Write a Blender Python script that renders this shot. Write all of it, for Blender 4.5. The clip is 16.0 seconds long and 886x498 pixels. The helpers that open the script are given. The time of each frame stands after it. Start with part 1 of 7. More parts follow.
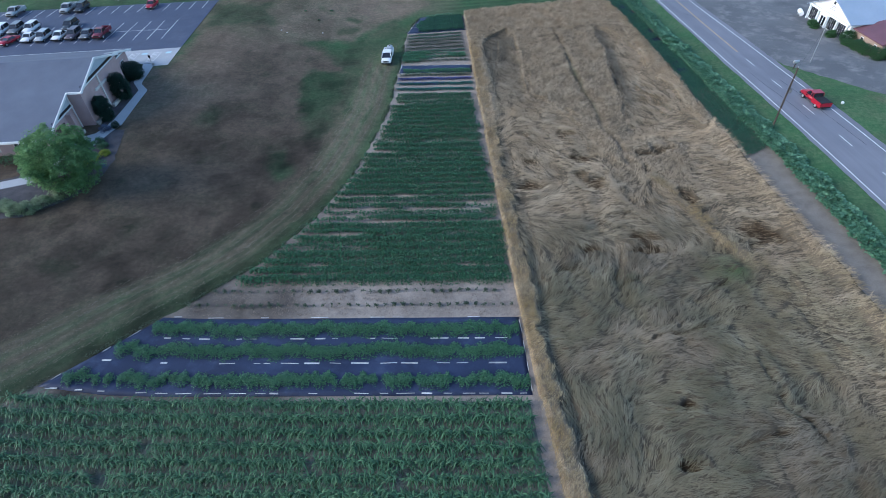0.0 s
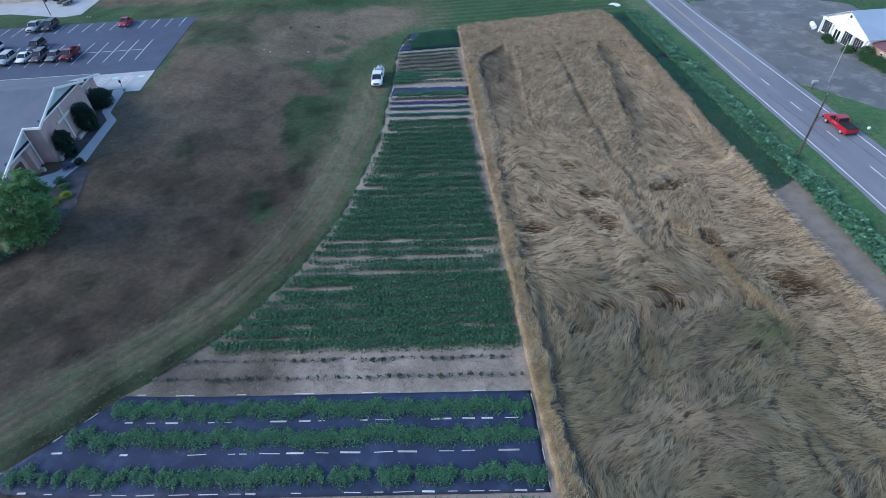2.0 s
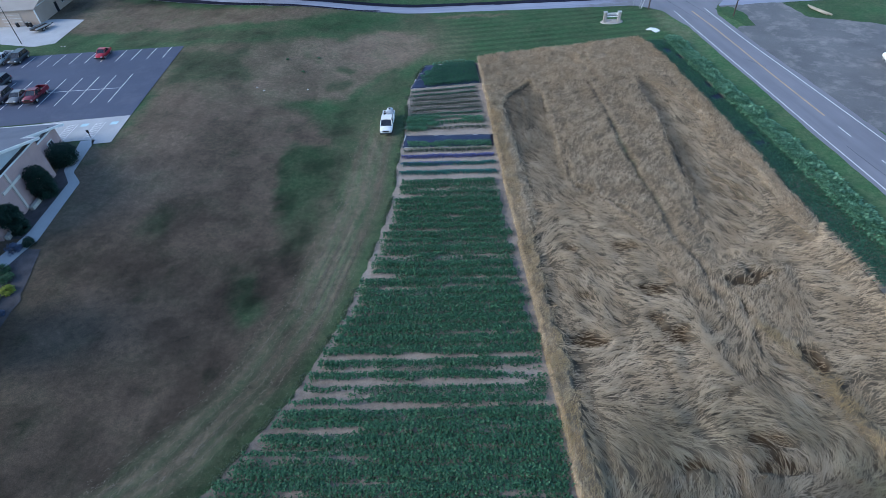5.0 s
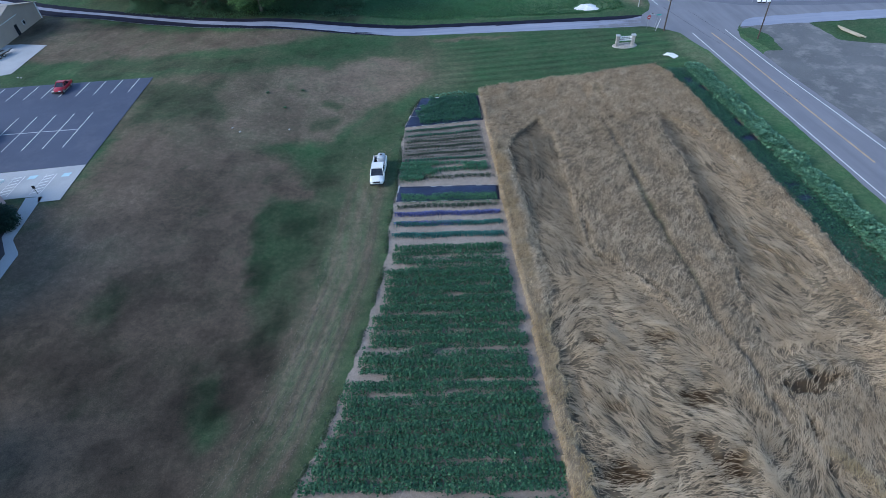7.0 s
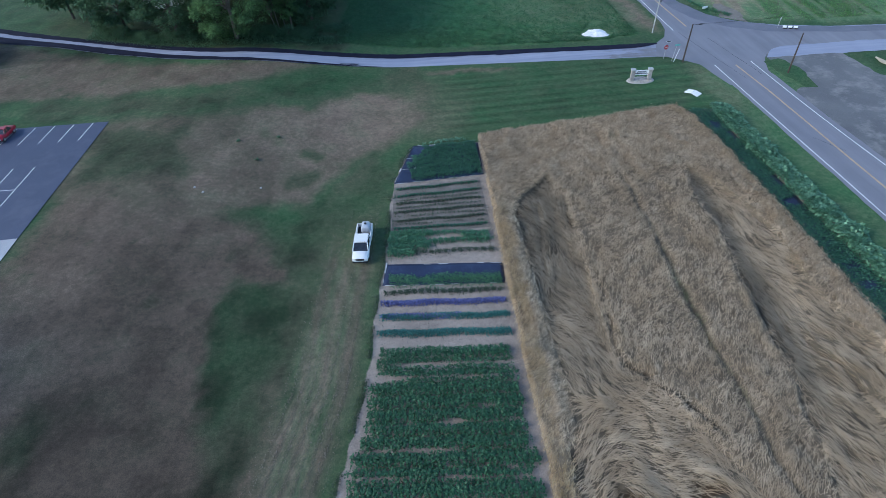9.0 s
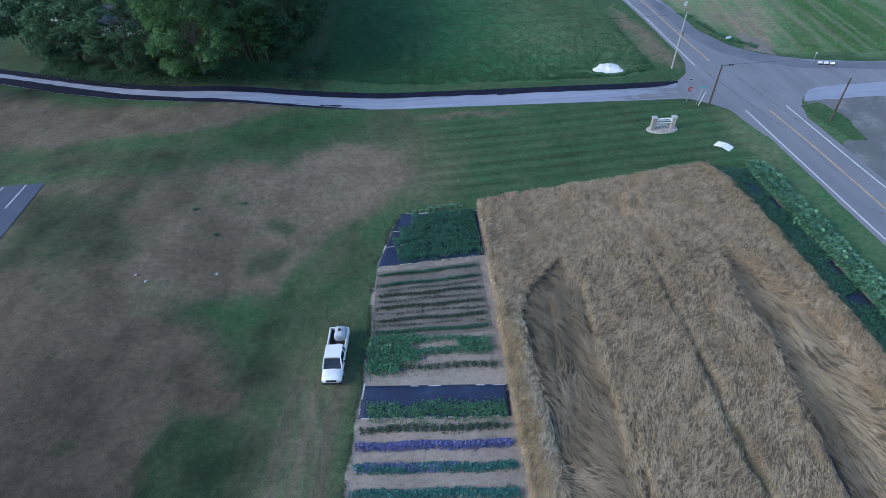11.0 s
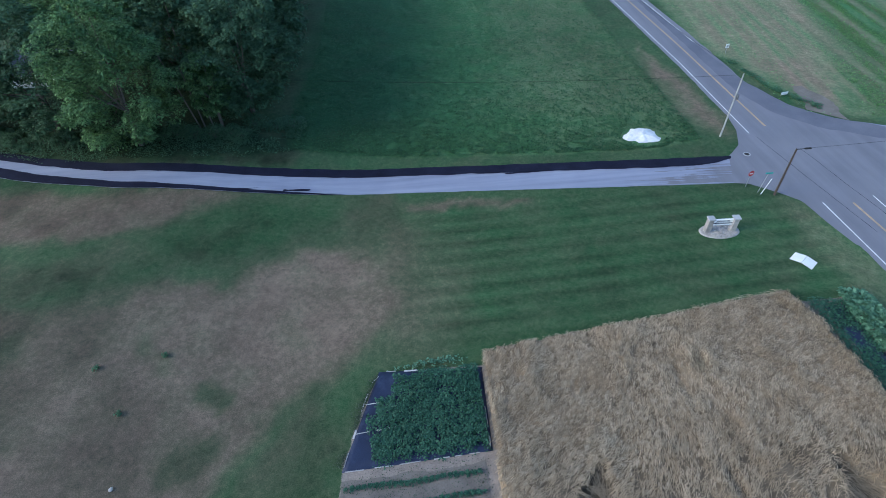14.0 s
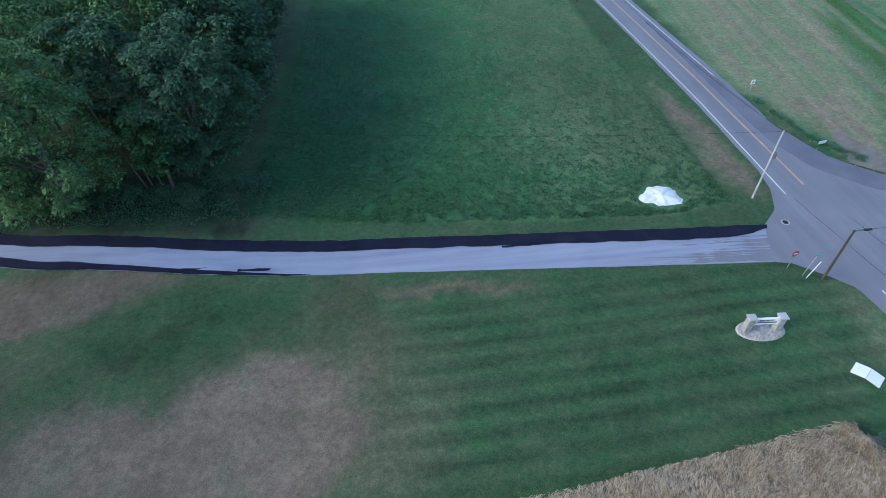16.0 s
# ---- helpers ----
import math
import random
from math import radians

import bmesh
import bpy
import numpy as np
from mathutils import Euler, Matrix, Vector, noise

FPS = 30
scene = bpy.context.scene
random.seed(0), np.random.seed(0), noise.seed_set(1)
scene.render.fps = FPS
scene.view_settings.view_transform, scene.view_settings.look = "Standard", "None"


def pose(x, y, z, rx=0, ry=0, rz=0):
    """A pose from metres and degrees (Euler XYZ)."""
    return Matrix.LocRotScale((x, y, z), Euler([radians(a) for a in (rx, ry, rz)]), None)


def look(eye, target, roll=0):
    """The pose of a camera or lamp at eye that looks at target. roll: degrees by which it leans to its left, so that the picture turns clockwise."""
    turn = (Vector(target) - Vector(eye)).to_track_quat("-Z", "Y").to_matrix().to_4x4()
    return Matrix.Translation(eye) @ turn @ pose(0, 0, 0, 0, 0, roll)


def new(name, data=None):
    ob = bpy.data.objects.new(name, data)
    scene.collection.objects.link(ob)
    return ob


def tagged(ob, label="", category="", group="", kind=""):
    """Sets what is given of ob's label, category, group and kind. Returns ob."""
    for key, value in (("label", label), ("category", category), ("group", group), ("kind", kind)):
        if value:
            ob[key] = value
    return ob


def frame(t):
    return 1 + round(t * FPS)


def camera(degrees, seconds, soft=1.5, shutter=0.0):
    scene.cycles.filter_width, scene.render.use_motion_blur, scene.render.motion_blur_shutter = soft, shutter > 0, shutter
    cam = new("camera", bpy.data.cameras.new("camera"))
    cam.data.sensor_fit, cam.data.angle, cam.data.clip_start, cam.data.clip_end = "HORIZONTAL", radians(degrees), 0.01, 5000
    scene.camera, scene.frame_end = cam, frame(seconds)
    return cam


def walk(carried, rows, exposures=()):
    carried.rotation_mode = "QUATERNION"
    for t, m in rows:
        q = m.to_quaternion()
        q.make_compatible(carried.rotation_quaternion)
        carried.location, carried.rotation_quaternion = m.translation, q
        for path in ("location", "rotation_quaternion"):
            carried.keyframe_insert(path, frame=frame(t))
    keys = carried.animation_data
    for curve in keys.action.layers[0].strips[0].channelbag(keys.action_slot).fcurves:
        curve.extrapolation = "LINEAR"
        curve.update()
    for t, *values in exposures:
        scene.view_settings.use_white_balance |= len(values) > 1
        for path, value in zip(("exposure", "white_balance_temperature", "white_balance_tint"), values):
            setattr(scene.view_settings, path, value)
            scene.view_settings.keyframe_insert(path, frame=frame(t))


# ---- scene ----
cam = camera(79.4, 16.0, soft=0.7)
METRES, EYE, TILT, LEAN, TURN = 113.4, 44.0, 0.0, 0.0, -1.8
ROWS = [
    (0.0, 0.0, 0.0, 0.0, -1.86, -43.01, 2.0),
    (0.5, 0.0016, 0.0171, -0.0002, -3.01, -42.99, 2.07),
    (1.0, 0.0022, 0.0366, -0.0004, -3.94, -42.97, 2.1),
    (1.5, 0.0003, 0.0584, -0.0012, -3.46, -42.93, 2.08),
    (2.0, -0.0028, 0.0817, -0.0021, -2.93, -42.91, 2.09),
    (2.5, -0.0058, 0.1058, -0.0036, -2.67, -42.89, 2.1),
    (3.0, -0.0093, 0.1311, -0.0047, -2.47, -42.88, 2.15),
    (3.5, -0.0121, 0.1574, -0.0046, -2.34, -42.92, 2.28),
    (4.0, -0.0151, 0.1847, -0.0054, -2.37, -42.92, 2.34),
    (6.5, -0.0151, 0.3314, -0.0084, -2.88, -42.99, 2.53),
    (7.0, -0.0135, 0.3627, -0.0081, -3.04, -43.0, 2.5),
    (7.5, -0.0118, 0.3948, -0.0079, -3.16, -42.99, 2.48),
    (8.0, -0.0099, 0.4278, -0.008, -3.29, -42.98, 2.47),
    (8.5, -0.0077, 0.4619, -0.0077, -3.43, -43.02, 2.45),
    (9.0, -0.005, 0.4971, -0.0072, -3.49, -43.04, 2.41),
    (11.5, 0.0115, 0.6795, -0.0067, -3.71, -43.12, 2.12),
    (12.0, 0.0135, 0.717, -0.0073, -3.69, -43.17, 2.08),
    (12.5, 0.0155, 0.7538, -0.009, -3.71, -43.2, 2.03),
    (13.0, 0.0182, 0.7904, -0.0099, -3.73, -43.26, 1.99),
    (13.5, 0.022, 0.8261, -0.0106, -3.73, -43.29, 1.96),
    (14.0, 0.0266, 0.861, -0.0117, -3.74, -43.27, 1.93),
    (14.5, 0.0315, 0.8955, -0.0119, -3.77, -43.35, 1.88),
    (15.0, 0.0371, 0.9286, -0.0125, -3.78, -43.33, 1.88),
    (15.5, 0.0432, 0.9618, -0.0132, -3.79, -43.33, 1.89),
    (16.0, 0.0494, 0.9948, -0.0145, -3.82, -43.32, 1.85),
]
walk(cam, [(t, pose(0, 0, EYE, TILT, LEAN, TURN) @ pose(METRES * x, METRES * y, METRES * z, 90 + pitch, roll, yaw)) for t, x, y, z, yaw, pitch, roll in ROWS],
     [(0.0, 1.32), (4.0, 1.3), (7.0, 1.23), (9.0, 1.19), (12.5, 1.18), (15.0, 1.24), (16.0, 1.28)])
# steady evening daylight under an open, hazy sky
scene.view_settings.use_white_balance = True
scene.view_settings.white_balance_temperature, scene.view_settings.white_balance_tint = 5900, 7
world = bpy.data.worlds.new("sky")
scene.world = world
world.use_nodes = True
sky = world.node_tree.nodes.new("ShaderNodeTexSky")
sky.sky_type, sky.sun_disc = "NISHITA", False
sky.sun_elevation, sky.sun_rotation = radians(20), radians(260)
sky.ozone_density, sky.dust_density, sky.air_density = 3.0, 1.0, 1.0
back = world.node_tree.nodes["Background"]
back.inputs["Strength"].default_value = 0.14
world.node_tree.links.new(sky.outputs[0], back.inputs["Color"])
sun = new("sun", bpy.data.lights.new("sun", "SUN"))
sun.data.energy, sun.data.angle, sun.data.color = 1.05, radians(28), (1.0, 0.94, 0.86)
sun.matrix_world = look((-60, -10, 38), (0, 0, 0))


# ---- numbers of the plan ----
def ease(t):
    t = np.clip(t, 0.0, 1.0)
    return t * t * (3 - 2 * t)


def gz(x, y):
    """Height of the land: a flat field that rises to the lawn on one side and the road on the other."""
    x, y = np.asarray(x, float), np.asarray(y, float)
    return (-1.048 + 3.566 * ease((-8.232 - x + (np.clip(y, 0, 220) - 100) * 0.225) / 39.553)
            + 1.726 * ease((x - 34.744) / 23.056) * ease((132.867 - y) / 73.33))


def lattice(ix, iy, seed):
    h = np.sin(ix * 127.1 + iy * 311.7 + seed * 74.7) * 43758.5453
    return h - np.floor(h)


def vn(x, y, seed=0):
    """Smooth value noise, 0 to 1."""
    ix, iy = np.floor(x), np.floor(y)
    fx, fy = x - ix, y - iy
    fx, fy = fx * fx * (3 - 2 * fx), fy * fy * (3 - 2 * fy)
    a, b = lattice(ix, iy, seed), lattice(ix + 1, iy, seed)
    c, d = lattice(ix, iy + 1, seed), lattice(ix + 1, iy + 1, seed)
    return (a * (1 - fx) + b * fx) * (1 - fy) + (c * (1 - fx) + d * fx) * fy


def fbm(x, y, seed=0, octaves=4):
    total, amp, norm = 0.0, 1.0, 0.0
    for k in range(octaves):
        total = total + amp * vn(x * 2 ** k + 17.3 * k, y * 2 ** k - 9.1 * k, seed + k)
        norm += amp
        amp *= 0.5
    return total / norm


def smooth_line(pts):
    """x as a function of y through a few points."""
    pts = sorted((p[1], p[0]) for p in pts)
    ys, xs = np.array([p[0] for p in pts]), np.array([p[1] for p in pts])
    return lambda y: np.interp(y, ys, xs)


# edge of the garden towards the lawn, of the wheat towards the garden and towards the road
garden_left = smooth_line([(-52, 20), (-41, 30), (-39.3, 31.4), (-29.9, 40), (-25.4, 43.8), (-20.4, 48.6), (-15, 56.2), (-10.6, 65.6), (-7.6, 76),
                           (-5.4, 85), (-4.3, 95.7), (-3.4, 102), (-2.7, 109), (-2.0, 118), (-0.4, 123), (1.7, 128.3)])
wheat_left = smooth_line([(9.4, 0), (9.3, 45), (9.7, 65), (10.2, 88), (10.7, 107), (11.5, 128.5)])
wheat_right = smooth_line([(46.3, 0), (46.0, 33), (45.5, 50), (45.6, 75), (46.3, 100), (46.2, 120), (45.6, 128), (44.4, 131.6)])
wheat_far = lambda x: 128.3 + (x - 11.5) * 0.115
TUFTS = [(-25.0, 129.4), (-19.3, 130.7), (-21.6, 124.6)]
BAY_POSTS = [(-55.9, 102.5), (-50.8, 102.4)]
# edge lines of the main road
line_left = smooth_line([(57.0, -200), (57.0, 72), (57.3, 92), (57.9, 112), (58.0, 127), (57.7, 146), (57.0, 163), (57.0, 188), (55.8, 222), (48, 420), (-40, 2400)])
line_right = smooth_line([(64.7, -200), (64.7, 72), (65.1, 100), (65.2, 112), (64.9, 130), (64.7, 147), (63.6, 174), (63.4, 196), (62.2, 221), (54, 420), (-34, 2400)])
line_mid = smooth_line([(61.0, -200), (61.1, 74), (61.2, 90), (61.6, 107), (62.0, 125), (61.9, 135), (61.3, 147), (60.4, 164), (60.2, 176), (60.0, 195), (59.1, 221), (51, 420)])


# ---- materials ----
def nodes_of(name):
    m = bpy.data.materials.new(name)
    m.use_nodes = True
    nt = m.node_tree
    return m, nt, nt.nodes["Principled BSDF"]


def node(nt, kind, **values):
    n = nt.nodes.new(kind)
    for key, value in values.items():
        n.inputs[key].default_value = value
    return n


def noise_of(nt, coord, scale, detail=4.0, rough=0.55):
    n = node(nt, "ShaderNodeTexNoise", Scale=scale, Detail=detail, Roughness=rough)
    nt.links.new(coord, n.inputs["Vector"])
    return n.outputs["Fac"]


def ramp_of(nt, fac, cols):
    r = nt.nodes.new("ShaderNodeValToRGB")
    els = r.color_ramp.elements
    while len(els) < len(cols):
        els.new(0.5)
    for e, (pos, c) in zip(els, cols):
        e.position, e.color = pos, (*c, 1)
    nt.links.new(fac, r.inputs["Fac"])
    return r.outputs["Color"]


def mix_of(nt, fac, a, b, how="MIX"):
    m = nt.nodes.new("ShaderNodeMix")
    m.data_type, m.blend_type = "RGBA", how
    for value, socket in ((fac, m.inputs[0]), (a, m.inputs[6]), (b, m.inputs[7])):
        if isinstance(value, bpy.types.NodeSocket):
            nt.links.new(value, socket)
        elif isinstance(value, tuple):
            socket.default_value = (*value, 1)
        else:
            socket.default_value = value
    return m.outputs[2]


def math_of(nt, op, a, b=0.5, c=0.5):
    m = nt.nodes.new("ShaderNodeMath")
    m.operation = op
    for value, socket in zip((a, b, c), m.inputs):
        if isinstance(value, bpy.types.NodeSocket):
            nt.links.new(value, socket)
        else:
            socket.default_value = value
    return m.outputs[0]


def surf(name, dark, light, big=0.5, fine=8.0, rough=0.8, bump=0.2, metal=0.0, spec=0.4, island=0.0, object_random=0.0, world_space=True, dirt=None):
    """A surface with variation at two scales, fine relief, and a little difference from piece to piece."""
    m, nt, bsdf = nodes_of(name)
    if world_space:
        coord = nt.nodes.new("ShaderNodeNewGeometry").outputs["Position"]
    else:
        coord = nt.nodes.new("ShaderNodeTexCoord").outputs["Object"]
    a, b = noise_of(nt, coord, big), noise_of(nt, coord, fine, 6.0, 0.65)
    fac = math_of(nt, "MULTIPLY_ADD", a, 0.55, math_of(nt, "MULTIPLY", b, 0.45))
    col = ramp_of(nt, fac, [(0.32, dark), (0.68, light)])
    if island:
        r = nt.nodes.new("ShaderNodeNewGeometry").outputs["Random Per Island"]
        col = mix_of(nt, 1.0, col, ramp_of(nt, r, [(0.0, (1 - island,) * 3), (1.0, (1 + island * 0.6,) * 3)]), "MULTIPLY")
    if object_random:
        r = nt.nodes.new("ShaderNodeObjectInfo").outputs["Random"]
        col = mix_of(nt, 1.0, col, ramp_of(nt, r, [(0.0, (1 - object_random,) * 3), (1.0, (1.0,) * 3)]), "MULTIPLY")
    if dirt:
        d = ramp_of(nt, noise_of(nt, coord, big * 2.3, 5.0, 0.7), [(0.5, (0, 0, 0)), (0.72, (1, 1, 1))])
        col = mix_of(nt, d, col, dirt)
    nt.links.new(col, bsdf.inputs["Base Color"])
    bsdf.inputs["Roughness"].default_value, bsdf.inputs["Metallic"].default_value = rough, metal
    bsdf.inputs["Specular IOR Level"].default_value = spec
    if bump:
        bp = node(nt, "ShaderNodeBump", Strength=bump, Distance=0.05)
        nt.links.new(b, bp.inputs["Height"])
        nt.links.new(bp.outputs[0], bsdf.inputs["Normal"])
    return m


def leaf_surf(name, dark, light, rough=0.55, patch=0.35, trans=0.25):
    """Leaves: every leaf its own tone, with larger patches of lusher and paler growth."""
    m, nt, bsdf = nodes_of(name)
    geo = nt.nodes.new("ShaderNodeNewGeometry")
    n = noise_of(nt, geo.outputs["Position"], patch, 3.0)
    fac = math_of(nt, "MULTIPLY_ADD", geo.outputs["Random Per Island"], 0.6, math_of(nt, "MULTIPLY", n, 0.45))
    col = ramp_of(nt, fac, [(0.1, dark), (0.9, light)])
    nt.links.new(col, bsdf.inputs["Base Color"])
    bsdf.inputs["Roughness"].default_value = rough
    bsdf.inputs["Specular IOR Level"].default_value = 0.35
    tl = nt.nodes.new("ShaderNodeBsdfTranslucent")
    nt.links.new(col, tl.inputs["Color"])
    mx = node(nt, "ShaderNodeMixShader", Fac=trans)
    nt.links.new(bsdf.outputs[0], mx.inputs[1])
    nt.links.new(tl.outputs[0], mx.inputs[2])
    nt.links.new(mx.outputs[0], nt.nodes["Material Output"].inputs["Surface"])
    return m


def ground_surf():
    """Lawn, dry grass and bare soil, blended by the cover stored in the sheet of land; its tone also holds painted
    shade.
    """
    m, nt, bsdf = nodes_of("land")
    pos = nt.nodes.new("ShaderNodeNewGeometry").outputs["Position"]
    att = nt.nodes.new("ShaderNodeAttribute")
    att.attribute_name = "cover"
    sep = nt.nodes.new("ShaderNodeSeparateColor")
    nt.links.new(att.outputs["Color"], sep.inputs[0])
    dry, soil, tone = sep.outputs
    big, mid = noise_of(nt, pos, 0.22, 5.0, 0.6), noise_of(nt, pos, 1.6, 5.0, 0.65)
    fine = noise_of(nt, pos, 9.0, 6.0, 0.7)
    tuft = math_of(nt, "MULTIPLY_ADD", fine, 0.6, math_of(nt, "MULTIPLY", mid, 0.4))
    green = ramp_of(nt, tuft, [(0.3, (0.014, 0.044, 0.018)), (0.52, (0.036, 0.096, 0.037)), (0.75, (0.08, 0.155, 0.062))])
    straw = ramp_of(nt, tuft, [(0.3, (0.066, 0.051, 0.039)), (0.52, (0.135, 0.101, 0.073)), (0.75, (0.235, 0.174, 0.121))])
    earth = ramp_of(nt, tuft, [(0.28, (0.168, 0.138, 0.114)), (0.55, (0.31, 0.26, 0.22)), (0.78, (0.43, 0.37, 0.315))])
    wob = math_of(nt, "MULTIPLY_ADD", math_of(nt, "SUBTRACT", tuft, 0.5), 1.7, math_of(nt, "MULTIPLY", math_of(nt, "SUBTRACT", big, 0.5), 1.1))
    fd = ramp_of(nt, math_of(nt, "ADD", dry, math_of(nt, "MULTIPLY", wob, 0.55)), [(0.02, (0, 0, 0)), (0.98, (1, 1, 1))])
    col = mix_of(nt, fd, green, straw)
    fs = ramp_of(nt, math_of(nt, "ADD", soil, math_of(nt, "MULTIPLY", wob, 0.35)), [(0.4, (0, 0, 0)), (0.6, (1, 1, 1))])
    col = mix_of(nt, fs, col, earth)
    blotch = ramp_of(nt, math_of(nt, "MULTIPLY_ADD", noise_of(nt, pos, 0.55, 6.0, 0.68), 0.6, math_of(nt, "MULTIPLY", noise_of(nt, pos, 3.1, 5.0, 0.7), 0.4)), [(0.34, (0.82,) * 3), (0.5, (1.0,) * 3), (0.66, (1.18,) * 3)])
    col = mix_of(nt, math_of(nt, "MULTIPLY_ADD", fd, 0.5, 0.5), col, mix_of(nt, 1.0, col, blotch, "MULTIPLY"))
    col = mix_of(nt, 1.0, col, ramp_of(nt, math_of(nt, "MULTIPLY", tone, 0.5), [(0.0, (0.0,) * 3), (1.0, (4.0,) * 3)]), "MULTIPLY")
    nt.links.new(col, bsdf.inputs["Base Color"])
    bsdf.inputs["Roughness"].default_value, bsdf.inputs["Specular IOR Level"].default_value = 0.9, 0.15
    bp = node(nt, "ShaderNodeBump", Strength=0.5, Distance=0.12)
    nt.links.new(tuft, bp.inputs["Height"])
    nt.links.new(bp.outputs[0], bsdf.inputs["Normal"])
    return m


LAND = ground_surf()
ASPHALT_DARK = surf("sealed_asphalt", (0.046, 0.056, 0.092), (0.068, 0.081, 0.128), 0.12, 12.0, 0.7, 0.12, dirt=(0.078, 0.088, 0.13))
SEAL = surf("fresh_tar_seal", (0.007, 0.008, 0.018), (0.02, 0.022, 0.042), 0.4, 9.0, 0.95, 0.15, spec=0.1)


def chip_surf(name, dark, light, rough, run):
    """A road surface with streaks drawn out along the way the wheels run."""
    m, nt, bsdf = nodes_of(name)
    pos = nt.nodes.new("ShaderNodeNewGeometry").outputs["Position"]
    mp = nt.nodes.new("ShaderNodeMapping")
    mp.inputs["Scale"].default_value = run
    nt.links.new(pos, mp.inputs["Vector"])
    fac = math_of(nt, "MULTIPLY_ADD", noise_of(nt, mp.outputs[0], 1.0, 5.0, 0.6), 0.6, math_of(nt, "MULTIPLY_ADD", noise_of(nt, pos, 0.2, 3.0), 0.25, math_of(nt, "MULTIPLY", noise_of(nt, pos, 12.0, 5.0, 0.7), 0.15)))
    nt.links.new(ramp_of(nt, fac, [(0.3, dark), (0.68, light)]), bsdf.inputs["Base Color"])
    bsdf.inputs["Roughness"].default_value, bsdf.inputs["Specular IOR Level"].default_value = rough, 0.35
    bp = node(nt, "ShaderNodeBump", Strength=0.15, Distance=0.03)
    nt.links.new(noise_of(nt, pos, 14.0, 5.0, 0.7), bp.inputs["Height"])
    nt.links.new(bp.outputs[0], bsdf.inputs["Normal"])
    return m


CHIP = chip_surf("pale_chip_seal", (0.195, 0.21, 0.28), (0.32, 0.34, 0.42), 0.85, (0.05, 0.9, 1.0))
LOT = surf("worn_gravel_asphalt", (0.085, 0.086, 0.092), (0.17, 0.168, 0.17), 0.12, 10.0, 0.85, 0.2, dirt=(0.25, 0.24, 0.23))
CONCRETE = surf("concrete", (0.33, 0.335, 0.35), (0.45, 0.455, 0.47), 0.3, 9.0, 0.85, 0.1)
ASPHALT = chip_surf("asphalt", (0.145, 0.145, 0.17), (0.225, 0.224, 0.25), 0.75, (0.5, 0.03, 1.0))
WHITE_LINE = surf("white_road_paint", (0.55, 0.55, 0.55), (0.8, 0.8, 0.8), 1.0, 16.0, 0.6, 0.05)
ORANGE_LINE = surf("worn_yellow_paint", (0.3, 0.22, 0.15), (0.55, 0.38, 0.22), 0.8, 14.0, 0.6, 0.05)
SOIL = surf("tilled_soil", (0.12, 0.104, 0.088), (0.23, 0.203, 0.175), 0.6, 7.0, 0.95, 0.6)
# the dirt colour here paints a faint blue sky sheen on the weave
FABRIC = surf("woven_ground_cover", (0.012, 0.018, 0.042), (0.032, 0.046, 0.096), 0.25, 18.0, 0.6, 0.12, spec=0.3, dirt=(0.045, 0.06, 0.11))
BOARD = surf("weathered_white_board", (0.4, 0.39, 0.38), (0.75, 0.74, 0.73), 1.3, 12.0, 0.7, 0.1, object_random=0.4)


# ---- building helpers ----
def mesh_quads(name, V, F):
    """A mesh from arrays of vertices and of four-cornered faces."""
    V, F = np.ascontiguousarray(V, dtype=np.float32), np.ascontiguousarray(F, dtype=np.int32)
    me = bpy.data.meshes.new(name)
    me.vertices.add(len(V))
    me.vertices.foreach_set("co", V.ravel())
    me.loops.add(F.size)
    me.loops.foreach_set("vertex_index", F.ravel())
    me.polygons.add(len(F))
    me.polygons.foreach_set("loop_start", np.arange(0, F.size, 4, dtype=np.int32))
    me.update(calc_edges=True)
    return me


def sheet(name, X, Y, Z, mat):
    """An object from three grids of coordinates."""
    n, m = X.shape
    V = np.stack([X, Y, Z], -1).reshape(-1, 3)
    i = np.arange(n * m).reshape(n, m)
    F = np.stack([i[:-1, :-1], i[:-1, 1:], i[1:, 1:], i[1:, :-1]], -1).reshape(-1, 4)
    ob = new(name, mesh_quads(name, V, F))
    ob.data.materials.append(mat)
    return ob


def resample(pts, n):
    pts = np.array(pts, float)
    d = np.r_[0, np.cumsum(np.hypot(*np.diff(pts, axis=0).T))]
    s = np.linspace(0, d[-1], n)
    return np.stack([np.interp(s, d, pts[:, 0]), np.interp(s, d, pts[:, 1])], -1)


def ribbon(name, side_a, side_b, mat, lift, n=60, m=6, parent=None, ragged=0.0, thick=0.0):
    """A surface that lies on the land between two lines."""
    A, B = resample(side_a, n), resample(side_b, n)
    if ragged:
        A = A + ragged * (np.stack([vn(A[:, 0] * 0.9, A[:, 1] * 0.9, 3), vn(A[:, 0] * 0.9, A[:, 1] * 0.9, 4)], -1) - 0.5)
        B = B + ragged * (np.stack([vn(B[:, 0] * 0.9, B[:, 1] * 0.9, 5), vn(B[:, 0] * 0.9, B[:, 1] * 0.9, 6)], -1) - 0.5)
    s = np.linspace(0, 1, m)[None, :, None]
    P = A[:, None] * (1 - s) + B[:, None] * s
    ob = sheet(name, P[..., 0], P[..., 1], gz(P[..., 0], P[..., 1]) + lift, mat)
    if ob.data.polygons[0].normal.z < 0:
        ob.data.flip_normals()
    if thick:
        mod = ob.modifiers.new("thickness", "SOLIDIFY")
        mod.thickness, mod.offset = thick, 0
    if parent:
        ob.parent = parent
    return ob


